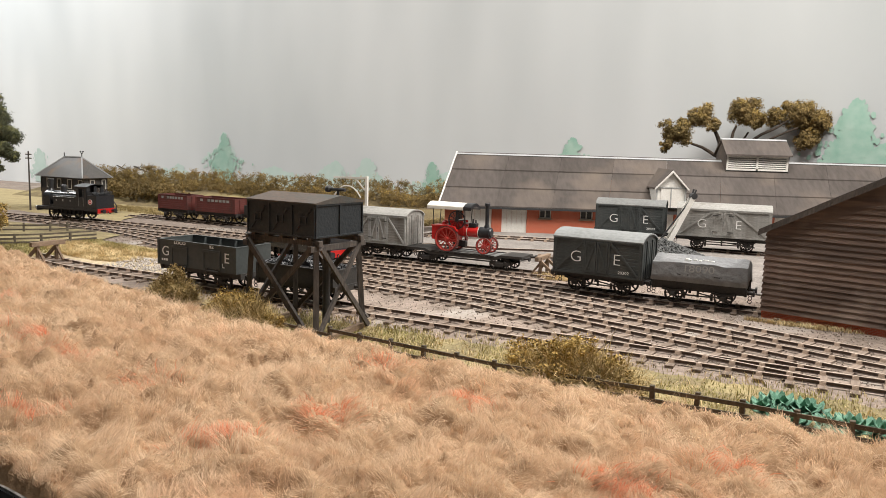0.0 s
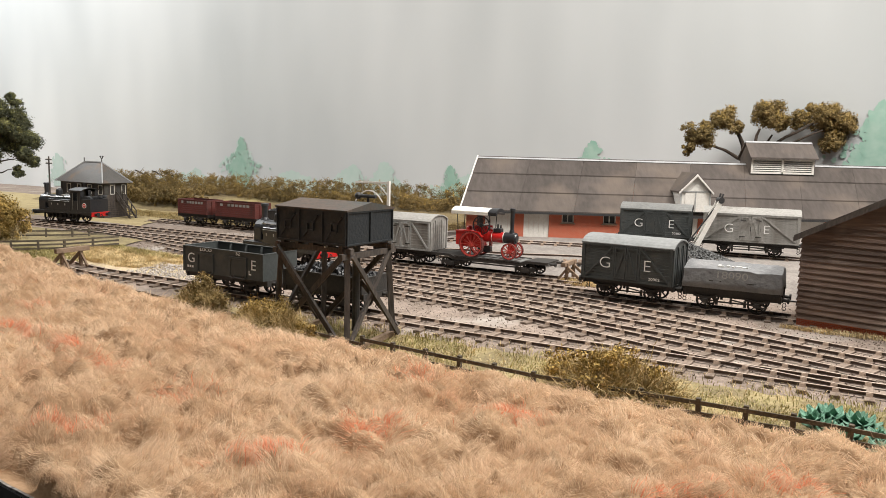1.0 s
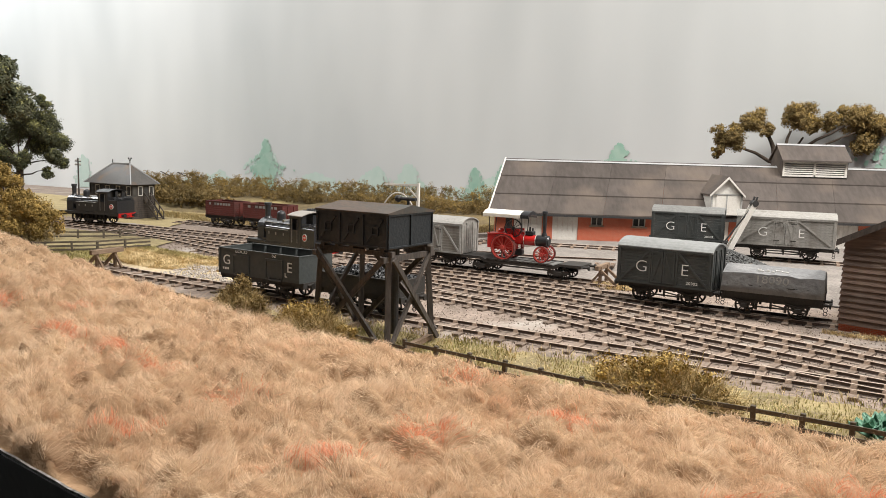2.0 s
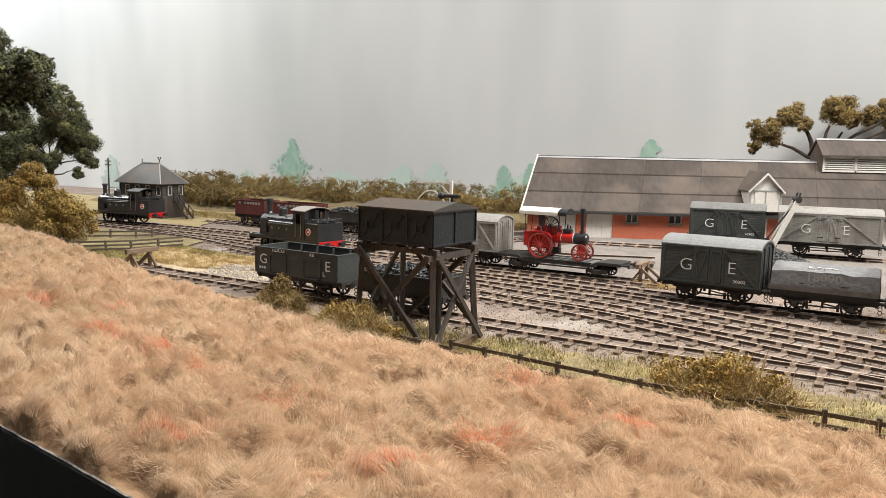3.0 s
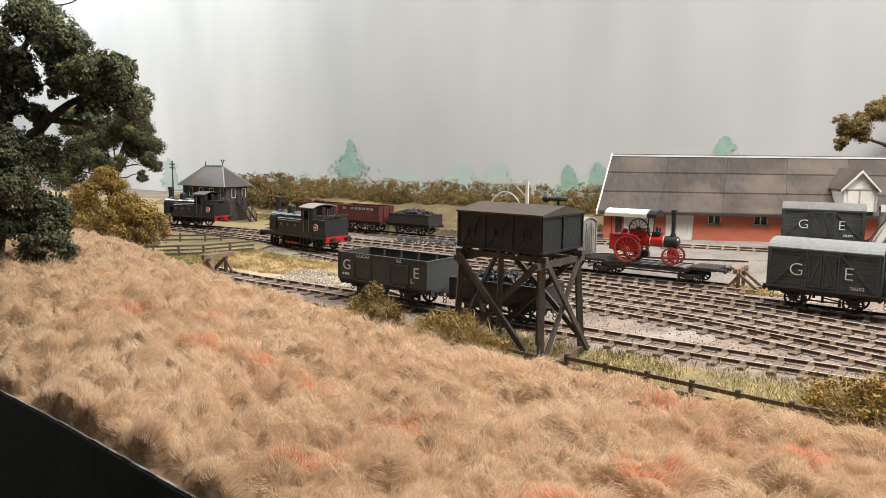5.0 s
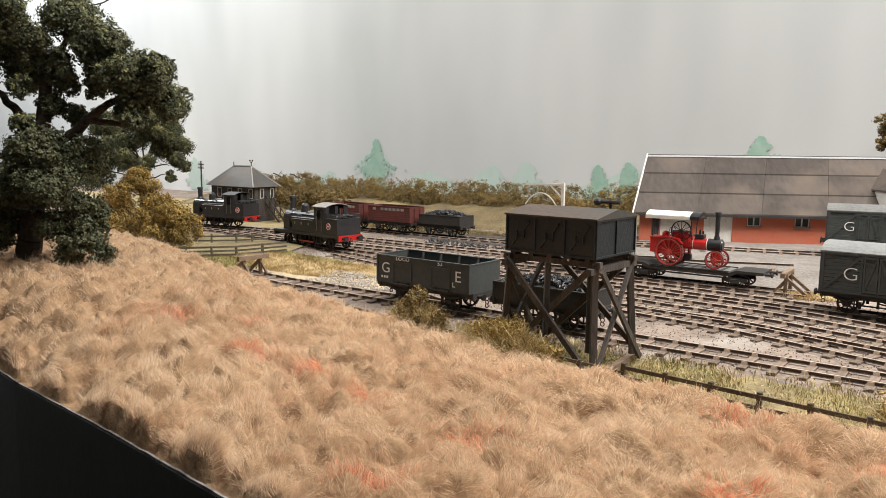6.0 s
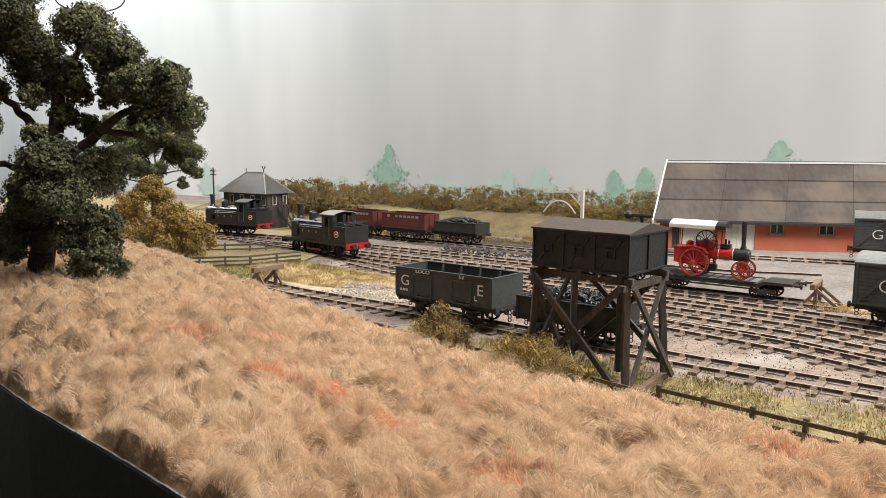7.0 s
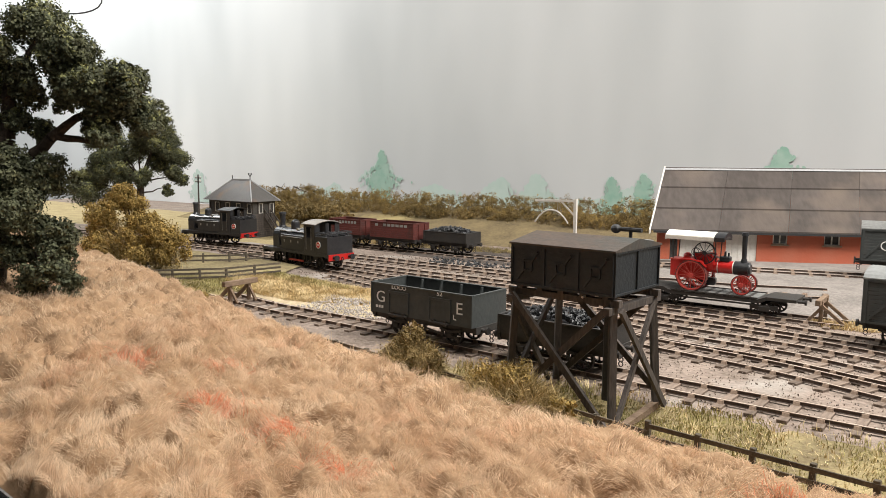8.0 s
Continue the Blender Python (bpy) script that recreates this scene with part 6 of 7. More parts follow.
def flakes(name, centres, radii, n, size, material, seed, parent=None, label="", squash=0.75, shell=0.55, kind=""):
    """Small leaf flakes gathered in tight tufts over uneven clumps, lying mostly along each tuft's skin."""
    rng = np.random.default_rng(seed)
    centres, radii = np.asarray(centres, float), np.asarray(radii, float)
    w = radii ** 2

    def unit(k):
        d = rng.normal(size=(k, 3))
        return d / np.linalg.norm(d, axis=1)[:, None]
    m = max(len(centres), n // 20)
    home = rng.choice(len(centres), m, p=w / w.sum())
    out = unit(m)
    reach = radii[home] * (shell + (1 - shell) * rng.random(m) ** 0.5) * rng.uniform(0.8, 1.15, m)
    tuft = centres[home] + out * reach[:, None] * np.array([1, 1, squash])
    girth = np.clip(radii[home] * rng.uniform(0.25, 0.5, m), 1.8 * size, 6.5 * size)
    pick = rng.integers(0, m, n)
    d = unit(n)
    p = tuft[pick] + d * (girth[pick] * (0.55 + 0.5 * rng.random(n)))[:, None]
    nrm = d + 0.6 * out[pick] + 0.55 * rng.normal(size=(n, 3))
    nrm /= np.linalg.norm(nrm, axis=1)[:, None]
    a = np.cross(nrm, unit(n))
    a /= np.linalg.norm(a, axis=1)[:, None]
    b = np.cross(nrm, a)
    s = size * rng.uniform(0.5, 1.3, n)[:, None]
    quad = np.stack([p - a * s, p - b * s * 0.65, p + a * s, p + b * s * 0.65], 1).reshape(-1, 3) * MM
    me = bpy.data.meshes.new(name)
    me.vertices.add(4 * n)
    me.vertices.foreach_set("co", quad.ravel())
    me.loops.add(4 * n)
    me.loops.foreach_set("vertex_index", np.arange(4 * n))
    me.polygons.add(n)
    me.polygons.foreach_set("loop_start", np.arange(0, 4 * n, 4))
    me.polygons.foreach_set("loop_total", np.full(n, 4))
    me.update()
    me.materials.append(M[material])
    ob = new(name, me)
    if parent:
        ob.parent = parent
    return tagged(ob, label, kind=kind)


def limb(bm, a, b, r0, r1, wob, rng, n=5):
    a, b = Vector(a), Vector(b)
    last, lr = a, r0
    for i in range(1, n + 1):
        t = i / n
        p = a.lerp(b, t) + Vector((rng.uniform(-1, 1), rng.uniform(-1, 1), rng.uniform(-1, 1))) * wob * (0 if i == n else 1)
        r = r0 + (r1 - r0) * t
        rod(bm, last, p, lr, r, 9)
        last, lr = p, r
    return bm


def big_tree():
    """The dark oak on the field's far shoulder."""
    root = thing("oak_tree", -487, 507, 20, 0, "large dark leafy tree standing in the field", "tree")
    rng = random.Random(2)
    bm = B()
    limb(bm, (0, 0, -4), (12, 0, 60), 10, 7.5, 1.0, rng, 6)
    limb(bm, (12, 0, 58), (18, 0, 105), 7.5, 6, 1.5, rng)
    limb(bm, (18, 0, 104), (26, 2, 162), 6, 3, 2, rng)
    part("trunk", bm, "bark", root)
    for a, b, r in (((14, 0, 84), (46, -6, 104), 4.5), ((46, -6, 104), (76, -4, 127), 4.2), ((76, -4, 127), (104, -2, 138), 2.6), ((62, -5, 116), (96, 4, 112), 2.6), ((16, 0, 108), (-12, 4, 134), 4), ((-12, 4, 134), (-40, 6, 150), 2.6),
                    ((12, 0, 80), (-16, -4, 92), 3.4), ((-16, -4, 92), (-46, -8, 88), 2.4), ((22, 0, 140), (46, 4, 178), 3), ((25, 2, 156), (4, 0, 186), 2.6), ((8, 0, 50), (58, -20, 38), 3), ((6, 0, 44), (-24, -16, 36), 2.6)):
        bm = B()
        limb(bm, a, b, r, r * 0.6, 1.6, rng)
        part("limb", bm, "bark", root)
    upper = [(21, 192, 22), (43, 190, 20), (2, 179, 19), (60, 176, 17), (79, 166, 18), (5, 153, 19), (41, 156, 13), (70, 156, 15), (87, 152, 14), (-25, 177, 24), (-32, 143, 20), (40, 141, 10), (35, 128, 10), (19, 139, 8), (48, 120, 9), (28, 170, 16), (60, 140, 9), (-8, 120, 14), (30, 112, 10)]
    outer = [(101, 141, 19), (116, 145, 16), (123, 155, 8), (118, 129, 16), (96, 126, 12), (108, 116, 10)]
    lower = [(15, 90, 17), (37, 95, 18), (55, 88, 17), (27, 75, 22), (49, 68, 20), (4, 66, 18), (62, 51, 14), (-7, 51, 15), (43, 43, 13), (65, 35, 14), (51, 22, 10), (74, 21, 8), (83, 13, 4), (38, 16, 5), (-15, 36, 16), (-18, 16, 8), (-35, 46, 20), (61, 11, 5)]
    for seed, name, group, depth in ((11, "upper_crown", upper, 26), (13, "outer_crown", outer, 18), (15, "lower_crown", lower, 16)):
        sub = []
        for x, z, r in group:
            x -= 0 if name == "lower_crown" else 6
            y = rng.uniform(-1, 0.7) * depth - (14 if name == "lower_crown" else 0)
            for _ in range(11):
                v = Vector((rng.uniform(-1, 1), rng.uniform(-1, 1), rng.uniform(-1, 1))).normalized() * r * rng.uniform(0.3, 0.75)
                sub.append((x + v.x, y + v.y * 1.2, z + v.z, r * rng.uniform(0.42, 0.66)))
        n = int(sum(q[3] ** 2 for q in sub) * 7.5)
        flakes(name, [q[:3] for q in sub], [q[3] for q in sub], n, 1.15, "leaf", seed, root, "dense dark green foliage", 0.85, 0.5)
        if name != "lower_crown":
            # light on the clump tops is put into colour by these paler flakes
            flakes("lit_foliage", [(q[0], q[1], q[2] + q[3] * 0.4) for q in sub], [q[3] * 0.85 for q in sub], n // 5, 0.95, "leaf_light", seed + 1, root, "yellow green flakes coloured as lit leaf tops", 0.7, 0.5)
    return root


big_tree()


def bushy(name, x, y, z, clumps, n, material, label, seed, size=1.3, second=None, category="bush", wires=0):
    root = thing(name, x, y, z, 0, label, category)
    rng = random.Random(seed)
    bm = B()
    if category == "tree":
        limb(bm, (-60, 4, -2), (-56, 4, 84), 8, 5, 1.5, rng, 5)
        for cx, cy, cz, r in clumps:
            limb(bm, (-56, 4, min(84, cz * 0.9)), (cx * 0.9 - 5, cy, cz + 4), 1.6, 0.5, 2.0, rng, 4)
    else:
        for cx, cy, cz, r in clumps:
            limb(bm, (cx * 0.3, cy * 0.3, -2), (cx, cy, cz), 1.2, 0.4, 1.0, rng, 3)
    part("stems", bm, "bark", root)
    sub = []
    for cx, cy, cz, r in clumps:
        for _ in range(6):
            v = Vector((rng.uniform(-1, 1), rng.uniform(-1, 1), rng.uniform(-0.8, 1))).normalized() * r * rng.uniform(0.35, 0.75)
            sub.append((cx + v.x, cy + v.y, max(cz + v.z, r * 0.25), r * rng.uniform(0.4, 0.68)))
    flakes("foliage", [s[:3] for s in sub], [s[3] for s in sub], n, size, material, seed, root, "", 0.9, 0.4)
    # raised flakes in the second colour; leaf_light there paints lit clump tops
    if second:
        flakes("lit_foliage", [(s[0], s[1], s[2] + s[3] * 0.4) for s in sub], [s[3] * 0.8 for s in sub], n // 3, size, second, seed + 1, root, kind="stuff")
    if wires:
        rg = np.random.default_rng(seed)
        c = np.asarray(clumps, float)[rg.integers(0, len(clumps), wires)]
        p = c[:, :3] * np.array([0.8, 0.8, 0.45]) + rg.normal(size=(wires, 3)) * c[:, 3:] * np.array([0.4, 0.4, 0.25])
        d = rg.normal(size=(wires, 3)) + (p - np.array([0, 0, 0])) / 20 + np.array([0, 0, 0.5])
        d /= np.linalg.norm(d, axis=1)[:, None]
        pts = [p]
        for _ in range(3):
            d = d + rg.normal(size=(wires, 3)) * 0.45 + np.array([0, 0, -0.12])
            d /= np.linalg.norm(d, axis=1)[:, None]
            pts.append(pts[-1] + d * (c[:, 3] * 0.36)[:, None])
        for q in pts:
            q[:, 2] = np.maximum(q[:, 2], 0.0)
        strands("twig_tangle", pts, 0.19, "wiry", rg, "wiry straw coloured stems", root)
    return root


bushy("ochre_bush", -505, 742, 12, [(-26, 0, 61, 22), (-10, 4, 53, 19), (-45, -4, 52, 17), (14, 0, 30, 20), (33, -6, 21, 14), (-5, -8, 20, 22), (-41, -6, 19, 22), (-22, -10, 8, 19), (20, -8, 8, 12), (-56, 4, 31, 16), (-25, 2, 73, 11)], 46000, "leaf_ochre", "rounded ochre shrub beside the field", 21, 1.05, "leaf_ochre", "bush", wires=2500)
bushy("verge_bush", 72, 307, 1, [(0, 0, 11, 17), (-20, 9, 9, 14), (20, -10, 9, 14), (4, 8, 17, 13), (-10, 0, 15, 12)], 13000, "leaf_ochre", "olive bush growing through the field fence", 22, 0.8, None, wires=14000)
bushy("verge_bush", -120, 405, 4, [(0, 0, 10, 14), (-14, 9, 9, 11), (14, -8, 8, 12), (24, -15, 5, 9), (4, 4, 16, 11)], 9000, "leaf_ochre", "straggly olive growth at the foot of the water tower", 23, 0.7, None, wires=12000)
bushy("verge_bush", -176, 449, 6, [(0, 0, 11, 12), (-8, 8, 9, 11), (10, -6, 7, 10), (-1, 2, 20, 8)], 9000, "leaf_brown", "brown straggly bush against the siding", 24, 0.7, wires=9000)
bushy("verge_bush", -400, 625, 7, [(0, 0, 3, 7), (-14, 8, 2, 6), (14, -6, 2, 6)], 2600, "leaf_ochre", "low ochre weeds by the buffer stop", 25, 0.9, None, wires=3500)
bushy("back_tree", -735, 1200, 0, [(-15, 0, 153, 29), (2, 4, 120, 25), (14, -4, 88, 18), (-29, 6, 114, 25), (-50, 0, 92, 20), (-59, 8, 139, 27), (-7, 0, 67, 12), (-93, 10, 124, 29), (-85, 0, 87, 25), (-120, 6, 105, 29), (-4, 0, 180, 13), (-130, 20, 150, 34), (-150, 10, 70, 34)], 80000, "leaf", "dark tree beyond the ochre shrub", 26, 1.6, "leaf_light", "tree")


def yard_tree():
    root = thing("yard_tree", 405, 1078, 12, 0, "bare-stemmed tree with brown autumn foliage behind the store", "tree")
    rng = random.Random(9)
    bm = B()
    limb(bm, (2, 0, 0), (-2, 0, 108), 7, 5.0, 1.0, rng)
    part("trunk", bm, "bark", root)
    for b, r in (((-57, 0, 126), 3), ((-22, 4, 156), 4), ((12, -4, 150), 3.4), ((34, 6, 142), 2.6), ((88, 0, 160), 3), ((100, -6, 150), 2.4)):
        bm = B()
        limb(bm, (-2, 0, 104), b, r, r * 0.5, 2, rng)
        part("limb", bm, "bark", root)
    clumps = [(-76, 142, 24), (-91, 119, 12), (-62, 150, 14), (-33, 165, 22), (-22, 152, 12), (28, 170, 28), (43, 158, 17), (73, 165, 17), (101, 174, 24), (125, 156, 26), (119, 137, 19), (142, 163, 12)]
    sub = []
    for x, z, r in clumps:
        y = rng.uniform(-14, 14)
        for _ in range(9):
            v = Vector((rng.uniform(-1, 1), rng.uniform(-1, 1), rng.uniform(-1, 1))).normalized() * r * rng.uniform(0.3, 0.75)
            sub.append((x + v.x, y + v.y, z + v.z, r * rng.uniform(0.35, 0.55)))
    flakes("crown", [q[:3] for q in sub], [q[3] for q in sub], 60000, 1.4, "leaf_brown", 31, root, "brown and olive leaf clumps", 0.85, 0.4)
    # top light on the crown, painted as a raised layer of ochre flakes
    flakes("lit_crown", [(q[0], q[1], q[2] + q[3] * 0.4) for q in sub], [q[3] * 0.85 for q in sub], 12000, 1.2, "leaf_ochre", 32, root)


yard_tree()


def hedge_bank():
    """The grassy bank and hedge before the backcloth."""
    us = np.linspace(-760, 260, 120)
    verts, faces = [], []
    prof = [(-150, 0), (-95, 16), (-55, 26), (-22, 34), (0, 44), (22, 46), (60, 20)]
    for u in us:
        for v, z in prof:
            x, y = -60 + 0.894 * u + 0.447 * (v - 160), 1385 - 0.447 * u + 0.894 * (v - 160)
            k = 0.86 + 0.14 * noise.noise((u / 60, v / 60, 2)) + 0.2 * noise.noise((u / 160, 0, 8))
            verts.append((x, y, z * k - 2))
    n = len(prof)
    for i in range(len(us) - 1):
        for j in range(n - 1):
            k = i * n + j
            faces.append((k, k + n, k + n + 1, k + 1))
    ob = sheet("bank", verts, faces, "bank_soil", None, "olive grassy bank behind the sidings", "structure")
    rng = random.Random(12)
    cs, rs, gs, gr = [], [], [], []
    for _ in range(2200):
        u = rng.uniform(-760, 260)
        v = rng.uniform(-40, 26)
        x, y = -60 + 0.894 * u + 0.447 * (v - 160), 1385 - 0.447 * u + 0.894 * (v - 160)
        top = 59 + 7 * noise.noise((u / 40, 1, 1)) + 5 * noise.noise((u / 140, 4, 1))
        cs.append((x, y, rng.uniform(22, top - max(0, -v) * 0.5)))
        rs.append(rng.uniform(5, 10))
    flakes("hedge", cs, rs, 230000, 0.85, "leaf_brown", 41, None, "rough brown and olive hedge along the bank", 0.8, 0.4, "stuff")
    flakes("hedge_shoot", [(x, y, z + 3) for x, y, z in cs], rs, 46000, 0.8, "leaf_ochre", 42, None, "ochre shoots over the hedge", 0.8, 0.4, "stuff")
    cs, rs = [], []
    for _ in range(420):
        u = rng.uniform(-640, -300)
        v = -66 - 46 * smooth(-600, -450, u) + rng.uniform(-16, 16)
        x, y = -60 + 0.894 * u + 0.447 * (v - 160), 1385 - 0.447 * u + 0.894 * (v - 160)
        cs.append((x, y, rng.uniform(12, 38)))
        rs.append(rng.uniform(4, 8))
    flakes("lower_hedge", cs, rs, 24000, 1.6, "leaf_brown", 43, None, "lower brambles before the hedge", 0.8, 0.4, "stuff")
    for u in (-610, -560, -530):
        x, y = -60 + 0.894 * u - 0.447 * 150, 1385 - 0.447 * u - 0.894 * 150
        root = thing("fallen_branch", x, y, 50, SLOPE, "bare dead branch lying over the hedge", "branch")
        bm = B()
        limb(bm, (-20, 0, 12), (22, 0, 2), 1.2, 0.8, 2.0, rng)
        limb(bm, (-6, 0, 8), (6, 0, 18), 0.7, 0.3, 1.0, rng, 3)
        part("branch", bm, "bark", root)


hedge_bank()


def blades(name, xy, zfun, length, width, material, seed, label, lean=0.9, comb=(0.0, 0.0), parent=None, kind="stuff", jitter=0.35):
    """Fine curved fibres, each two quads and a tip, standing on a surface."""
    rng = np.random.default_rng(seed)
    xy = np.asarray(xy, float)
    n = len(xy)
    z = np.array([zfun(a, b) for a, b in xy])
    base = np.column_stack([xy, z])
    L = length * rng.uniform(1 - jitter, 1 + jitter, n)
    clump = np.array([(noise.noise((a / 13, b / 13, 1.7)), noise.noise((a / 13, b / 13, 9.1))) for a, b in xy])
    d = clump * lean * 1.5 + rng.normal(size=(n, 2)) * lean * 0.5 + np.asarray(comb)
    bend = np.column_stack([d, np.ones(n)])
    bend /= np.linalg.norm(bend, axis=1)[:, None]
    side = np.column_stack([-d[:, 1], d[:, 0], np.zeros(n)]) + rng.normal(size=(n, 3)) * 0.3 + np.array([0.5, 0, 0])
    side /= np.linalg.norm(side, axis=1)[:, None]
    w = width * rng.uniform(0.6, 1.3, n)[:, None]
    mid = base + (np.array([0, 0, 1.0]) * 0.6 + bend * 0.4) * (L * 0.5)[:, None]
    tip = base + bend * (L * np.linalg.norm([0.95]))[:, None]
    v = np.stack([base - side * w, base + side * w, mid - side * w * 0.8, mid + side * w * 0.8, tip], 1).reshape(-1, 3) * MM
    k = np.arange(n)[:, None] * 5
    loops = np.concatenate([k + np.array([[0, 1, 3, 2]]), k + np.array([[2, 3, 4]])], 1).ravel()
    me = bpy.data.meshes.new(name)
    me.vertices.add(5 * n)
    me.vertices.foreach_set("co", v.ravel())
    me.loops.add(7 * n)
    me.loops.foreach_set("vertex_index", loops)
    me.polygons.add(2 * n)
    st = np.column_stack([np.arange(n) * 7, np.arange(n) * 7 + 4]).ravel()
    me.polygons.foreach_set("loop_start", st)
    me.polygons.foreach_set("loop_total", np.tile([4, 3], n))
    me.update()
    me.materials.append(M[material])
    ob = new(name, me)
    if parent:
        ob.parent = parent
    return tagged(ob, label, kind=kind)


def scatter(seed, n, x0, x1, lo, hi, weight=None):
    rng = np.random.default_rng(seed)
    out = []
    xs = rng.uniform(x0, x1, n)
    us = rng.random(n)
    keep = rng.random(n)
    for x, u, k in zip(xs, us, keep):
        a, b = lo(x), hi(x)
        y = a + (b - a) * u
        if weight is None or k < weight(x, y):
            out.append((x, y))
    return out


def near(x, y):
    """More fibres where the field comes close to the viewer."""
    return 1.0 if y < 330 and x > -330 else 0.6


def tufts(x, y, pitch=9.5):
    """The tuft that each point belongs to: its centre, the way it leans and how tall it grows."""
    rng = np.random.default_rng(23)
    table = rng.random((256, 256, 4))
    best = np.full(len(x), 1e9)
    out = [np.zeros(len(x)) for _ in range(4)]
    gi, gj = np.floor(x / pitch).astype(int), np.floor(y / pitch).astype(int)
    for di in (-1, 0, 1):
        for dj in (-1, 0, 1):
            i, j = gi + di, gj + dj
            r = table[i % 256, j % 256]
            cx, cy = (i + r[:, 0]) * pitch, (j + r[:, 1]) * pitch
            d = (cx - x) ** 2 + (cy - y) ** 2
            near_by = d < best
            best = np.where(near_by, d, best)
            for k, v in enumerate((cx, cy, 2 * math.pi * r[:, 2], 0.6 + 0.75 * r[:, 3])):
                out[k] = np.where(near_by, v, out[k])
    return out


def fuzz(name, xy, length, width, material, seed, label, lift=0.0, stray=0.03):
    """Soft hair over the tufts: it stands off each tuft and is combed over with its neighbours."""
    rng = np.random.default_rng(seed)
    xy = np.asarray(xy, float)
    n = len(xy)
    x, y = xy[:, 0], xy[:, 1]
    top = pile(x, y)
    z = np.array([field(a, b) for a, b in xy]) + top + lift
    e = 2.0
    nrm = np.column_stack([(pile(x - e, y) - pile(x + e, y)) / (2 * e), (pile(x, y - e) - pile(x, y + e)) / (2 * e), np.ones(n)])
    nrm /= np.linalg.norm(nrm, axis=1)[:, None]
    cx, cy, lean, grow = tufts(x, y)
    comb = np.column_stack([np.cos(lean) * 0.9 + (cx - x) / 5.5, np.sin(lean) * 0.9 + (cy - y) / 5.5, np.zeros(n)]) + rng.normal(size=(n, 3)) * 0.12
    fly = rng.random(n) < stray
    fx, fy = zip(*FENCE)
    L = length * rng.uniform(0.6, 1.15, n) * np.where(fly, 1.6, 1.0) * grow * np.clip((np.interp(x, fx, fy) - y) / 40, 0.45, 1)
    rnd = rng.normal(size=(n, 3)) * 0.16
    stand = np.where(fly, 1.2, 0.85)[:, None]
    pts = [np.column_stack([x, y, z - 0.8])]
    for d, f in ((nrm * (stand + 0.5) + comb * 0.3, 0.34), (nrm * stand + comb * 0.9, 0.34), (nrm * (stand - 0.65) + comb * 1.0, 0.32)):
        d = d + rnd + rng.normal(size=(n, 3)) * 0.12
        d /= np.linalg.norm(d, axis=1)[:, None]
        pts.append(pts[-1] + d * (L * f)[:, None])
    ex, ey = zip(*EDGE)
    inside = np.all([p[:, 1] > np.interp(p[:, 0], ex, ey) - 0.8 for p in pts], axis=0) & (top + 1.5 * rng.random(n) > 2.6)
    strands(name, [p[inside] for p in pts], width, material, rng, label)


NEAR = scatter(1, 300000, -330, 330, lambda x: fill_edge(x) + 1.5, lambda x: min(fence_y(x) - 4, fill_edge(x) + 175))
FAR = scatter(2, 110000, -640, 330, lambda x: fill_edge(x) + (2 if x < -330 else 170), lambda x: fence_y(x) - 4)
NEAR += scatter(3, 30000, -400, 330, lambda x: fill_edge(x) + 1, lambda x: fill_edge(x) + 9)
fuzz("dry_corn", NEAR, 8.0, 0.06, "fur", 4, "soft pale straw fibres of a ripe corn field")
fuzz("dry_corn", FAR, 7.5, 0.10, "fur", 5, "soft pale straw fibres of a ripe corn field")
POPPIES = [(-36, 226), (-120, 262), (-205, 330), (-238, 342), (-300, 380), (-70, 200), (66, 170), (-170, 300), (20, 250), (-150, 225), (-260, 400), (110, 190), (-20, 300)]
spots = []
rng_p = np.random.default_rng(17)
for x, y in POPPIES:
    for _ in range(420):
        a, b = rng_p.normal(size=2) * 5.0
        spots.append((x + a * 1.4, y + b))
fuzz("poppy_patch", spots, 6.5, 0.10, "poppy", 6, "patches of orange red poppies in the corn", 0.6)


height_sheet("verge", np.linspace(-175, 620, 120), lambda x: np.linspace(fence_y(x) - 8, along(x, 424), 14), lambda x, y: rise(x, y) + 0.9 + 0.8 * noise.noise((x / 12, y / 12, 4)) - 1.6 * smooth(412, 424, y + 0.5 * x), "verge_soil", "olive and brown soil of the trackside verge")
height_sheet("yard_surface", np.linspace(-60, 700, 90), lambda x: np.linspace(max(735 - 0.5 * x, 560), 925, 30), lambda x, y: rise(x, y) + 0.9 + 0.4 * noise.noise((x / 15, y / 15, 4)), "yard", "pale dusty surface of the goods yard")


height_sheet("far_meadow", np.linspace(-1450, -470, 60), lambda x: np.linspace(along(x, 800), along(x, 1130), 20), lambda x, y: 0.8 + 1.2 * noise.noise((x / 60, y / 60, 4)) - 2 * smooth(815, 800, y + 0.5 * x), "straw_ground", "pale straw meadow beyond the running lines")
height_sheet("near_meadow", np.linspace(-1450, -385, 60), lambda x: np.linspace(fence_y(x) - 20, max(along(x, 655), fence_y(x) + 5), 16), lambda x, y: rise(x, y) + 1.0 + 1.0 * noise.noise((x / 40, y / 40, 4)), "verge_soil", "olive meadow between the field and the line")


height_sheet("ash_ground", np.linspace(-330, 60, 70), lambda x: np.linspace(along(x, 838), along(x, 985), 24), lambda x, y: rise(x, y) + 1.0 + 0.9 * noise.noise((x / 14, y / 14, 3)) - 2.2 * max(smooth(960, 985, y + 0.5 * x), smooth(850, 838, y + 0.5 * x), smooth(-295, -330, x)), "dark_ash", "dark ash and cinders round the far sidings")


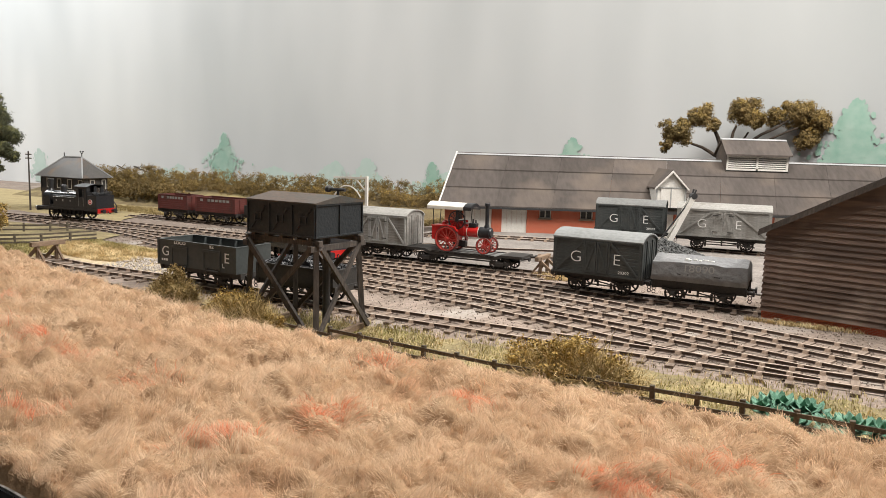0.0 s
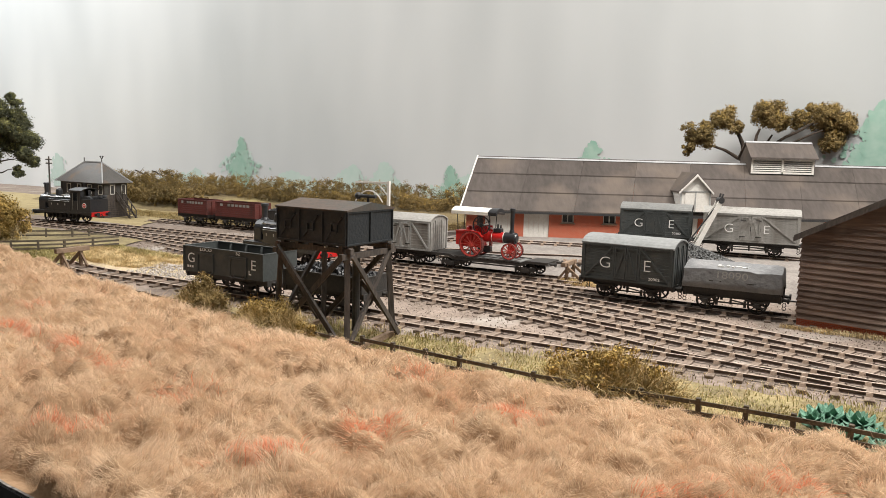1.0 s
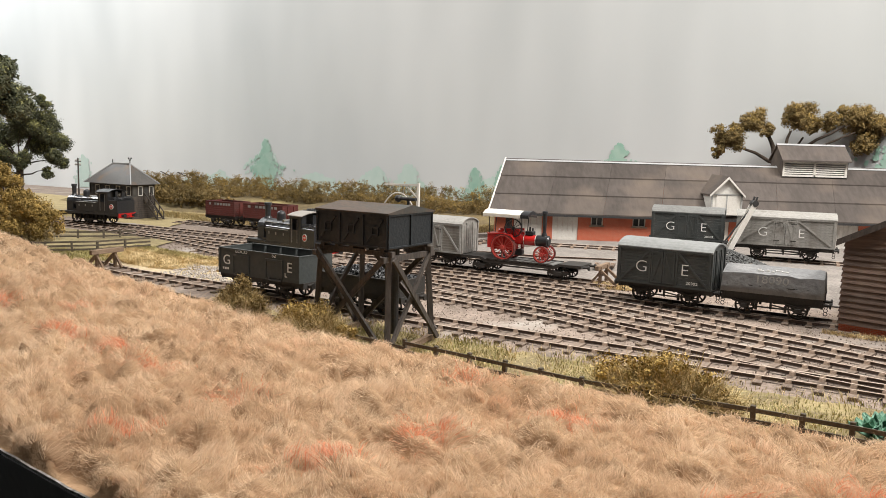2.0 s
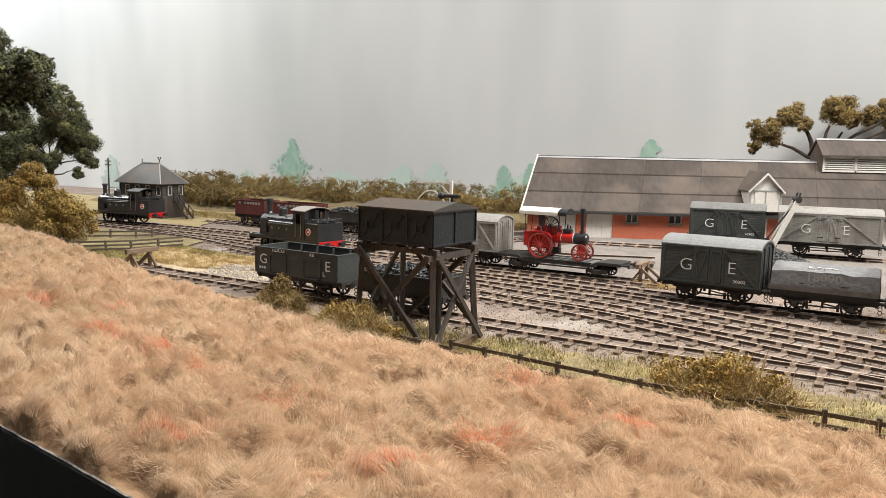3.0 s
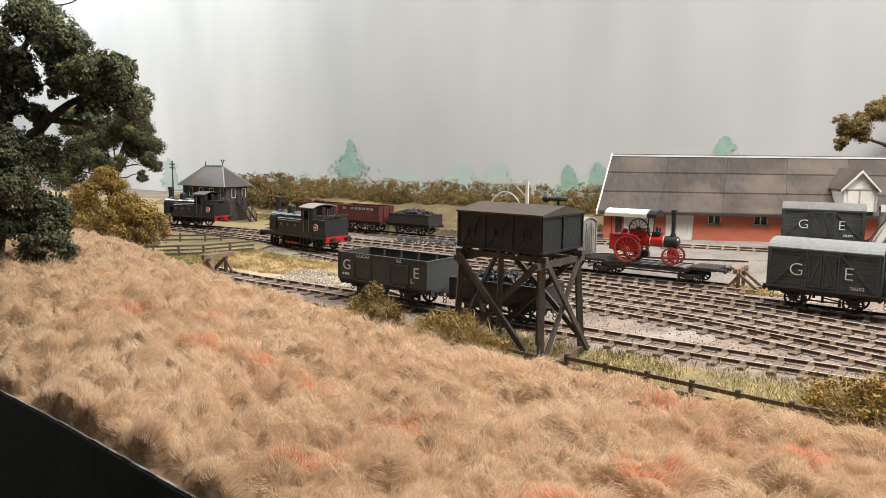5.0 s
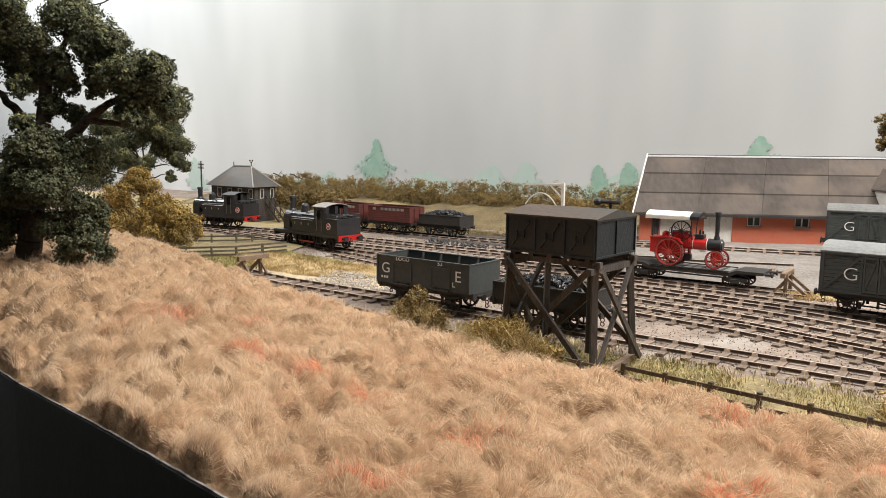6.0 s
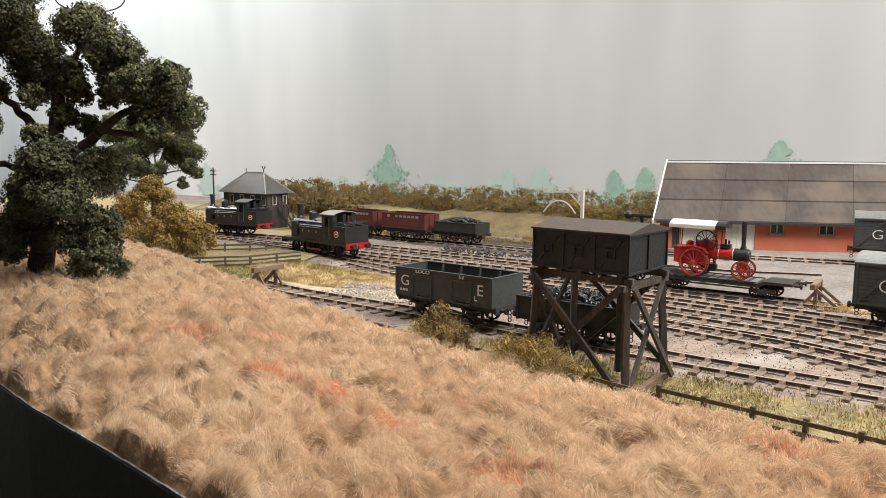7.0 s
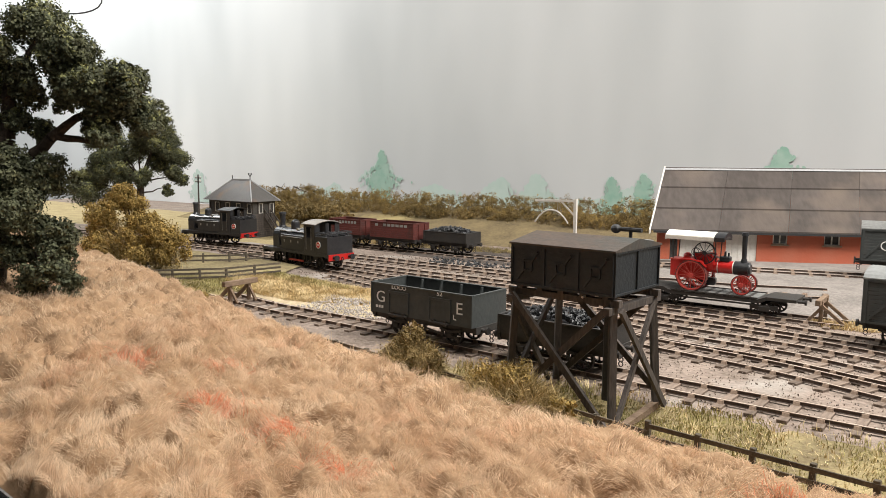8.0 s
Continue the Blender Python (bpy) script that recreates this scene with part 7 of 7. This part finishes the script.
height_sheet("sandy_ground", np.linspace(-412, -228, 50), lambda x: np.linspace(along(x, 487), along(x, 602), 24), lambda x, y: rise(x, y) + 1.3 + 0.7 * noise.noise((x / 18, y / 18, 9)) - 2.6 * max(smooth(498, 487, y + 0.5 * x), smooth(584, 602, y + 0.5 * x), smooth(-252, -228, x), smooth(-396, -412, x)), "sand", "pale cream sandy ground between the sidings")


def verge(x, y):
    return 0.5 + 0.9 * noise.noise((x / 34, y / 34, 5))


GRASS = scatter(5, 60000, -160, 420, lambda x: fence_y(x) - 6, lambda x: along(x, 428) - 3, verge)
blades("verge_grass", GRASS, lambda x, y: rise(x, y) + 0.3, 3.4, 0.2, "grass", 6, "short olive grass along the fence", 1.0)
DRY = scatter(6, 30000, -160, 420, lambda x: fence_y(x) - 6, lambda x: along(x, 430), lambda x, y: 0.35 + 0.8 * noise.noise((x / 20, y / 20, 11)))
blades("verge_straw", DRY, lambda x, y: rise(x, y) + 0.3, 4.2, 0.2, "straw", 7, "dry straw among the verge grass", 1.3)


def meadow(name, cx, cy, rx, ry, n, material, seed, label, length=5.0):
    rng = np.random.default_rng(seed)
    pts = []
    for _ in range(n):
        a, r = rng.uniform(0, 2 * math.pi), math.sqrt(rng.random())
        u, v = rx * r * math.cos(a), ry * r * math.sin(a)
        pts.append((cx + 0.894 * u + 0.447 * v, cy - 0.447 * u + 0.894 * v))
    blades(name, pts, lambda x, y: rise(x, y) - 0.4, length, 0.25, material, seed, label, 1.1)


meadow("dry_grass", -335, 712, 96, 44, 26000, "straw", 51, "pale straw grass between the sidings")
meadow("green_grass", -350, 755, 60, 14, 5500, "grass", 52, "olive grass below the running line")
meadow("green_grass", -430, 700, 60, 40, 4000, "grass", 53, "olive grass round the field corner")
meadow("dry_grass", 112, 655, 26, 16, 1800, "straw", 54, "dry grass round the buffer stop", 4.0)
meadow("bank_grass", -420, 1160, 300, 40, 16000, "rough_grass", 55, "dry grass on the bank", 6.0)
meadow("bank_grass", -60, 1090, 130, 80, 14000, "rough_grass", 56, "rough grass behind the sidings", 5.0)
meadow("barn_grass", 262, 478, 40, 6, 1200, "straw", 57, "dry weeds along the barn plinth", 3.5)


def gravel():
    rng = random.Random(15)

    def z(x, y):
        r = math.hypot((x + 275) / 52, (y - 655 - 0.5 * (-275 - x)) / 46)
        return rise(x, y) + 4.5 * (1 - r) + 1.2 * noise.noise((x / 12, y / 12, 2)) if r < 1.0 + 0.3 * noise.noise((x / 20, y / 20, 6)) else None
    coal_lumps("ballast_heap", rng, 8500, -345, -180, 560, 750, z, 0.95, "stone", None, "low heap of brown grey ballast stones", "stuff")
    coal_lumps("loose_ballast", rng, 16000, -200, 420, 330, 720, lambda x, y: rise(x, y) + 0.2 if 425 < y + 0.5 * x < 700 else None, 0.5, "ballast", None, "loose brown ballast between the tracks", "stuff")
    coal_lumps("loose_ballast", rng, 7000, -520, -100, 620, 990, lambda x, y: rise(x, y) + 0.2 if 600 < y + 0.5 * x < 900 else None, 0.6, "ballast", None, "loose brown ballast between the tracks", "stuff")
    coal_lumps("loose_stone", rng, 2500, -180, 420, 330, 720, lambda x, y: rise(x, y) + 0.1 if 470 < y + 0.5 * x < 700 else None, 0.45, "stone", None, "loose stones between the tracks", "stuff")
    coal_lumps("scattered_coal", rng, 1500, -260, -60, 900, 1010, lambda x, y: rise(x, y) + 0.3, 1.6, "coal", None, "scattered coal and ash beside the siding", "stuff")


gravel()


def cabbage_patch():
    for i, (x, y, r) in enumerate(((166, 290, 7.0), (157, 285, 6.0), (176, 283, 6.5), (186, 262, 7.0), (195, 258, 6.5), (178, 266, 5.5), (163, 268, 5.5), (170, 250, 5.5), (160, 276, 5.0))):
        root = thing("cabbage", x, y, 1.0, 37 * i, "blue green cabbage plant beside the fence", "cabbage", "cabbages in the trackside plot")
        rng = random.Random(60 + i)
        r *= 1.3
        for k in range(18):
            a = 2.4 * k
            tilt = 0.15 + 0.055 * k
            verts, faces = [], []
            for u in range(5):
                for v in range(5):
                    s, w = u / 4, (v / 4 - 0.5)
                    rad = r * s * math.sin(tilt * 1.3) * 1.2
                    zz = r * s * math.cos(tilt * 0.9) * 0.9 + 0.6
                    ww = r * 0.95 * w * math.sin(math.pi * (0.12 + 0.8 * s))
                    ruf = rng.uniform(-0.5, 0.5)
                    verts.append((rad * math.cos(a) - ww * math.sin(a), rad * math.sin(a) + ww * math.cos(a), zz + ruf - 1.6 * w * w * r * 0.4))
            for u in range(4):
                for v in range(4):
                    q = u * 5 + v
                    faces.append((q, q + 1, q + 6, q + 5))
            sheet("leaf", verts, faces, "cabbage", root)


cabbage_patch()


def hanging_lamp():
    """The foot of an amber shaded lamp with a curved wire guard, over the tree."""
    root = thing("hanging_lamp", -695, 900, 312, 20, "amber shaded lamp with a dark curved wire guard", "lamp")
    bm = B()
    rod(bm, (0, 0, 4), (0, 0, 40), 30, 18, 24)
    part("shade", bm, "orange", root)
    bm = B()
    last = None
    for i in range(13):
        a = math.pi * i / 12
        p = (42 * math.cos(a), 0, 4 - 26 * math.sin(a) ** 0.6)
        if last:
            rod(bm, last, p, 0.9, seg=6)
        last = p
    part("wire_guard", bm, "iron", root)
    bm = B()
    rod(bm, (0, 0, 40), (0, 0, 1580), 1.2, seg=6)
    part("flex", bm, "iron", root)


hanging_lamp()


# ---- sleepers ----
def sleepers():
    bm = B()
    box(bm, -2.4, -19, -1.2, 2.4, 19, 1.0, 0.25)
    proto = None
    me_s = None
    bm2 = B()
    for s in (-1, 1):
        for o in (-1.5, 1.5):
            prism_x(bm2, [(s * GAUGE / 2 + o - 1.1, 0.6), (s * GAUGE / 2 + o + 1.1, 0.6), (s * GAUGE / 2 + o * 0.6 + 0.5, 2.6), (s * GAUGE / 2 + o * 0.6 - 0.5, 2.6)], -1.6, 1.6)
    first_s = first_c = None
    for root, fine, z in SLEEPERS:
        gap, acc = 15.5, 0.0
        for a, b in zip(fine, fine[1:]):
            seg = (b - a).length
            while acc < seg:
                p = a.lerp(b, acc / seg)
                ang = math.degrees(math.atan2(b.y - a.y, b.x - a.x))
                acc += gap
                if p.x < -700 or p.x > 480:
                    continue
                m = pose(p.x * MM, p.y * MM, (z + rise(p.x, p.y)) * MM, 0, 0, ang + random.uniform(-1.2, 1.2))
                if first_s is None:
                    first_s, first_c = part("sleeper", bm, "sleeper", root), part("rail_chairs", bm2, "chair", root)
                    obs = (first_s, first_c)
                else:
                    obs = (new("sleeper", first_s.data), new("rail_chairs", first_c.data))
                obs[1].parent = obs[0]
                obs[0].parent = root
                obs[0].matrix_basis = m
                obs[1].matrix_basis = Matrix.Identity(4)
            acc -= seg


sleepers()


# ---- what moves ----
LOCO_LINE = [(-520, 950), (-430, 890), (-340, 833), (-284, 798), (-250, 776), (-150, 696), (-35, 592), (40, 549)]
# seconds, and how far along the line the locomotive's middle has come
LOCO = [(0.0, -140), (0.5, -158), (1.0, -177), (1.5, -196), (2.0, -215), (2.4, -231), (2.8, -247), (3.0, -256), (3.5, -279), (4.0, -302), (4.5, -325), (5.0, -346), (5.5, -363), (6.0, -374), (6.5, -381), (7.0, -384), (8.0, -384)]


def loco_pose(x):
    a, b = x - 30, x + 30
    ya, yb = (float(np.interp(v, *zip(*LOCO_LINE))) for v in (a, b))
    return pose(x * MM, (ya + yb) / 2 * MM, 0.003, 0, 0, math.degrees(math.atan2(yb - ya, b - a)))


# the shunter draws back past the signal box and stops
SHUNT = [(0.0, -526.0), (0.2, -535.0), (0.4, -545.0), (0.6, -555.0), (0.8, -563.5), (1.0, -570.0), (1.2, -573.5), (1.5, -574.0), (8.0, -574.0)]


def shunter_pose(x):
    return pose(x * MM, (1041 - 0.3 * (x + 585)) * MM, 0.003, 0, 0, -16.7)


def motions():
    walk(MOVER, [(t, loco_pose(x)) for t, x in LOCO])
    walk(SHUNTER, [(t, shunter_pose(x)) for t, x in SHUNT])


motions()
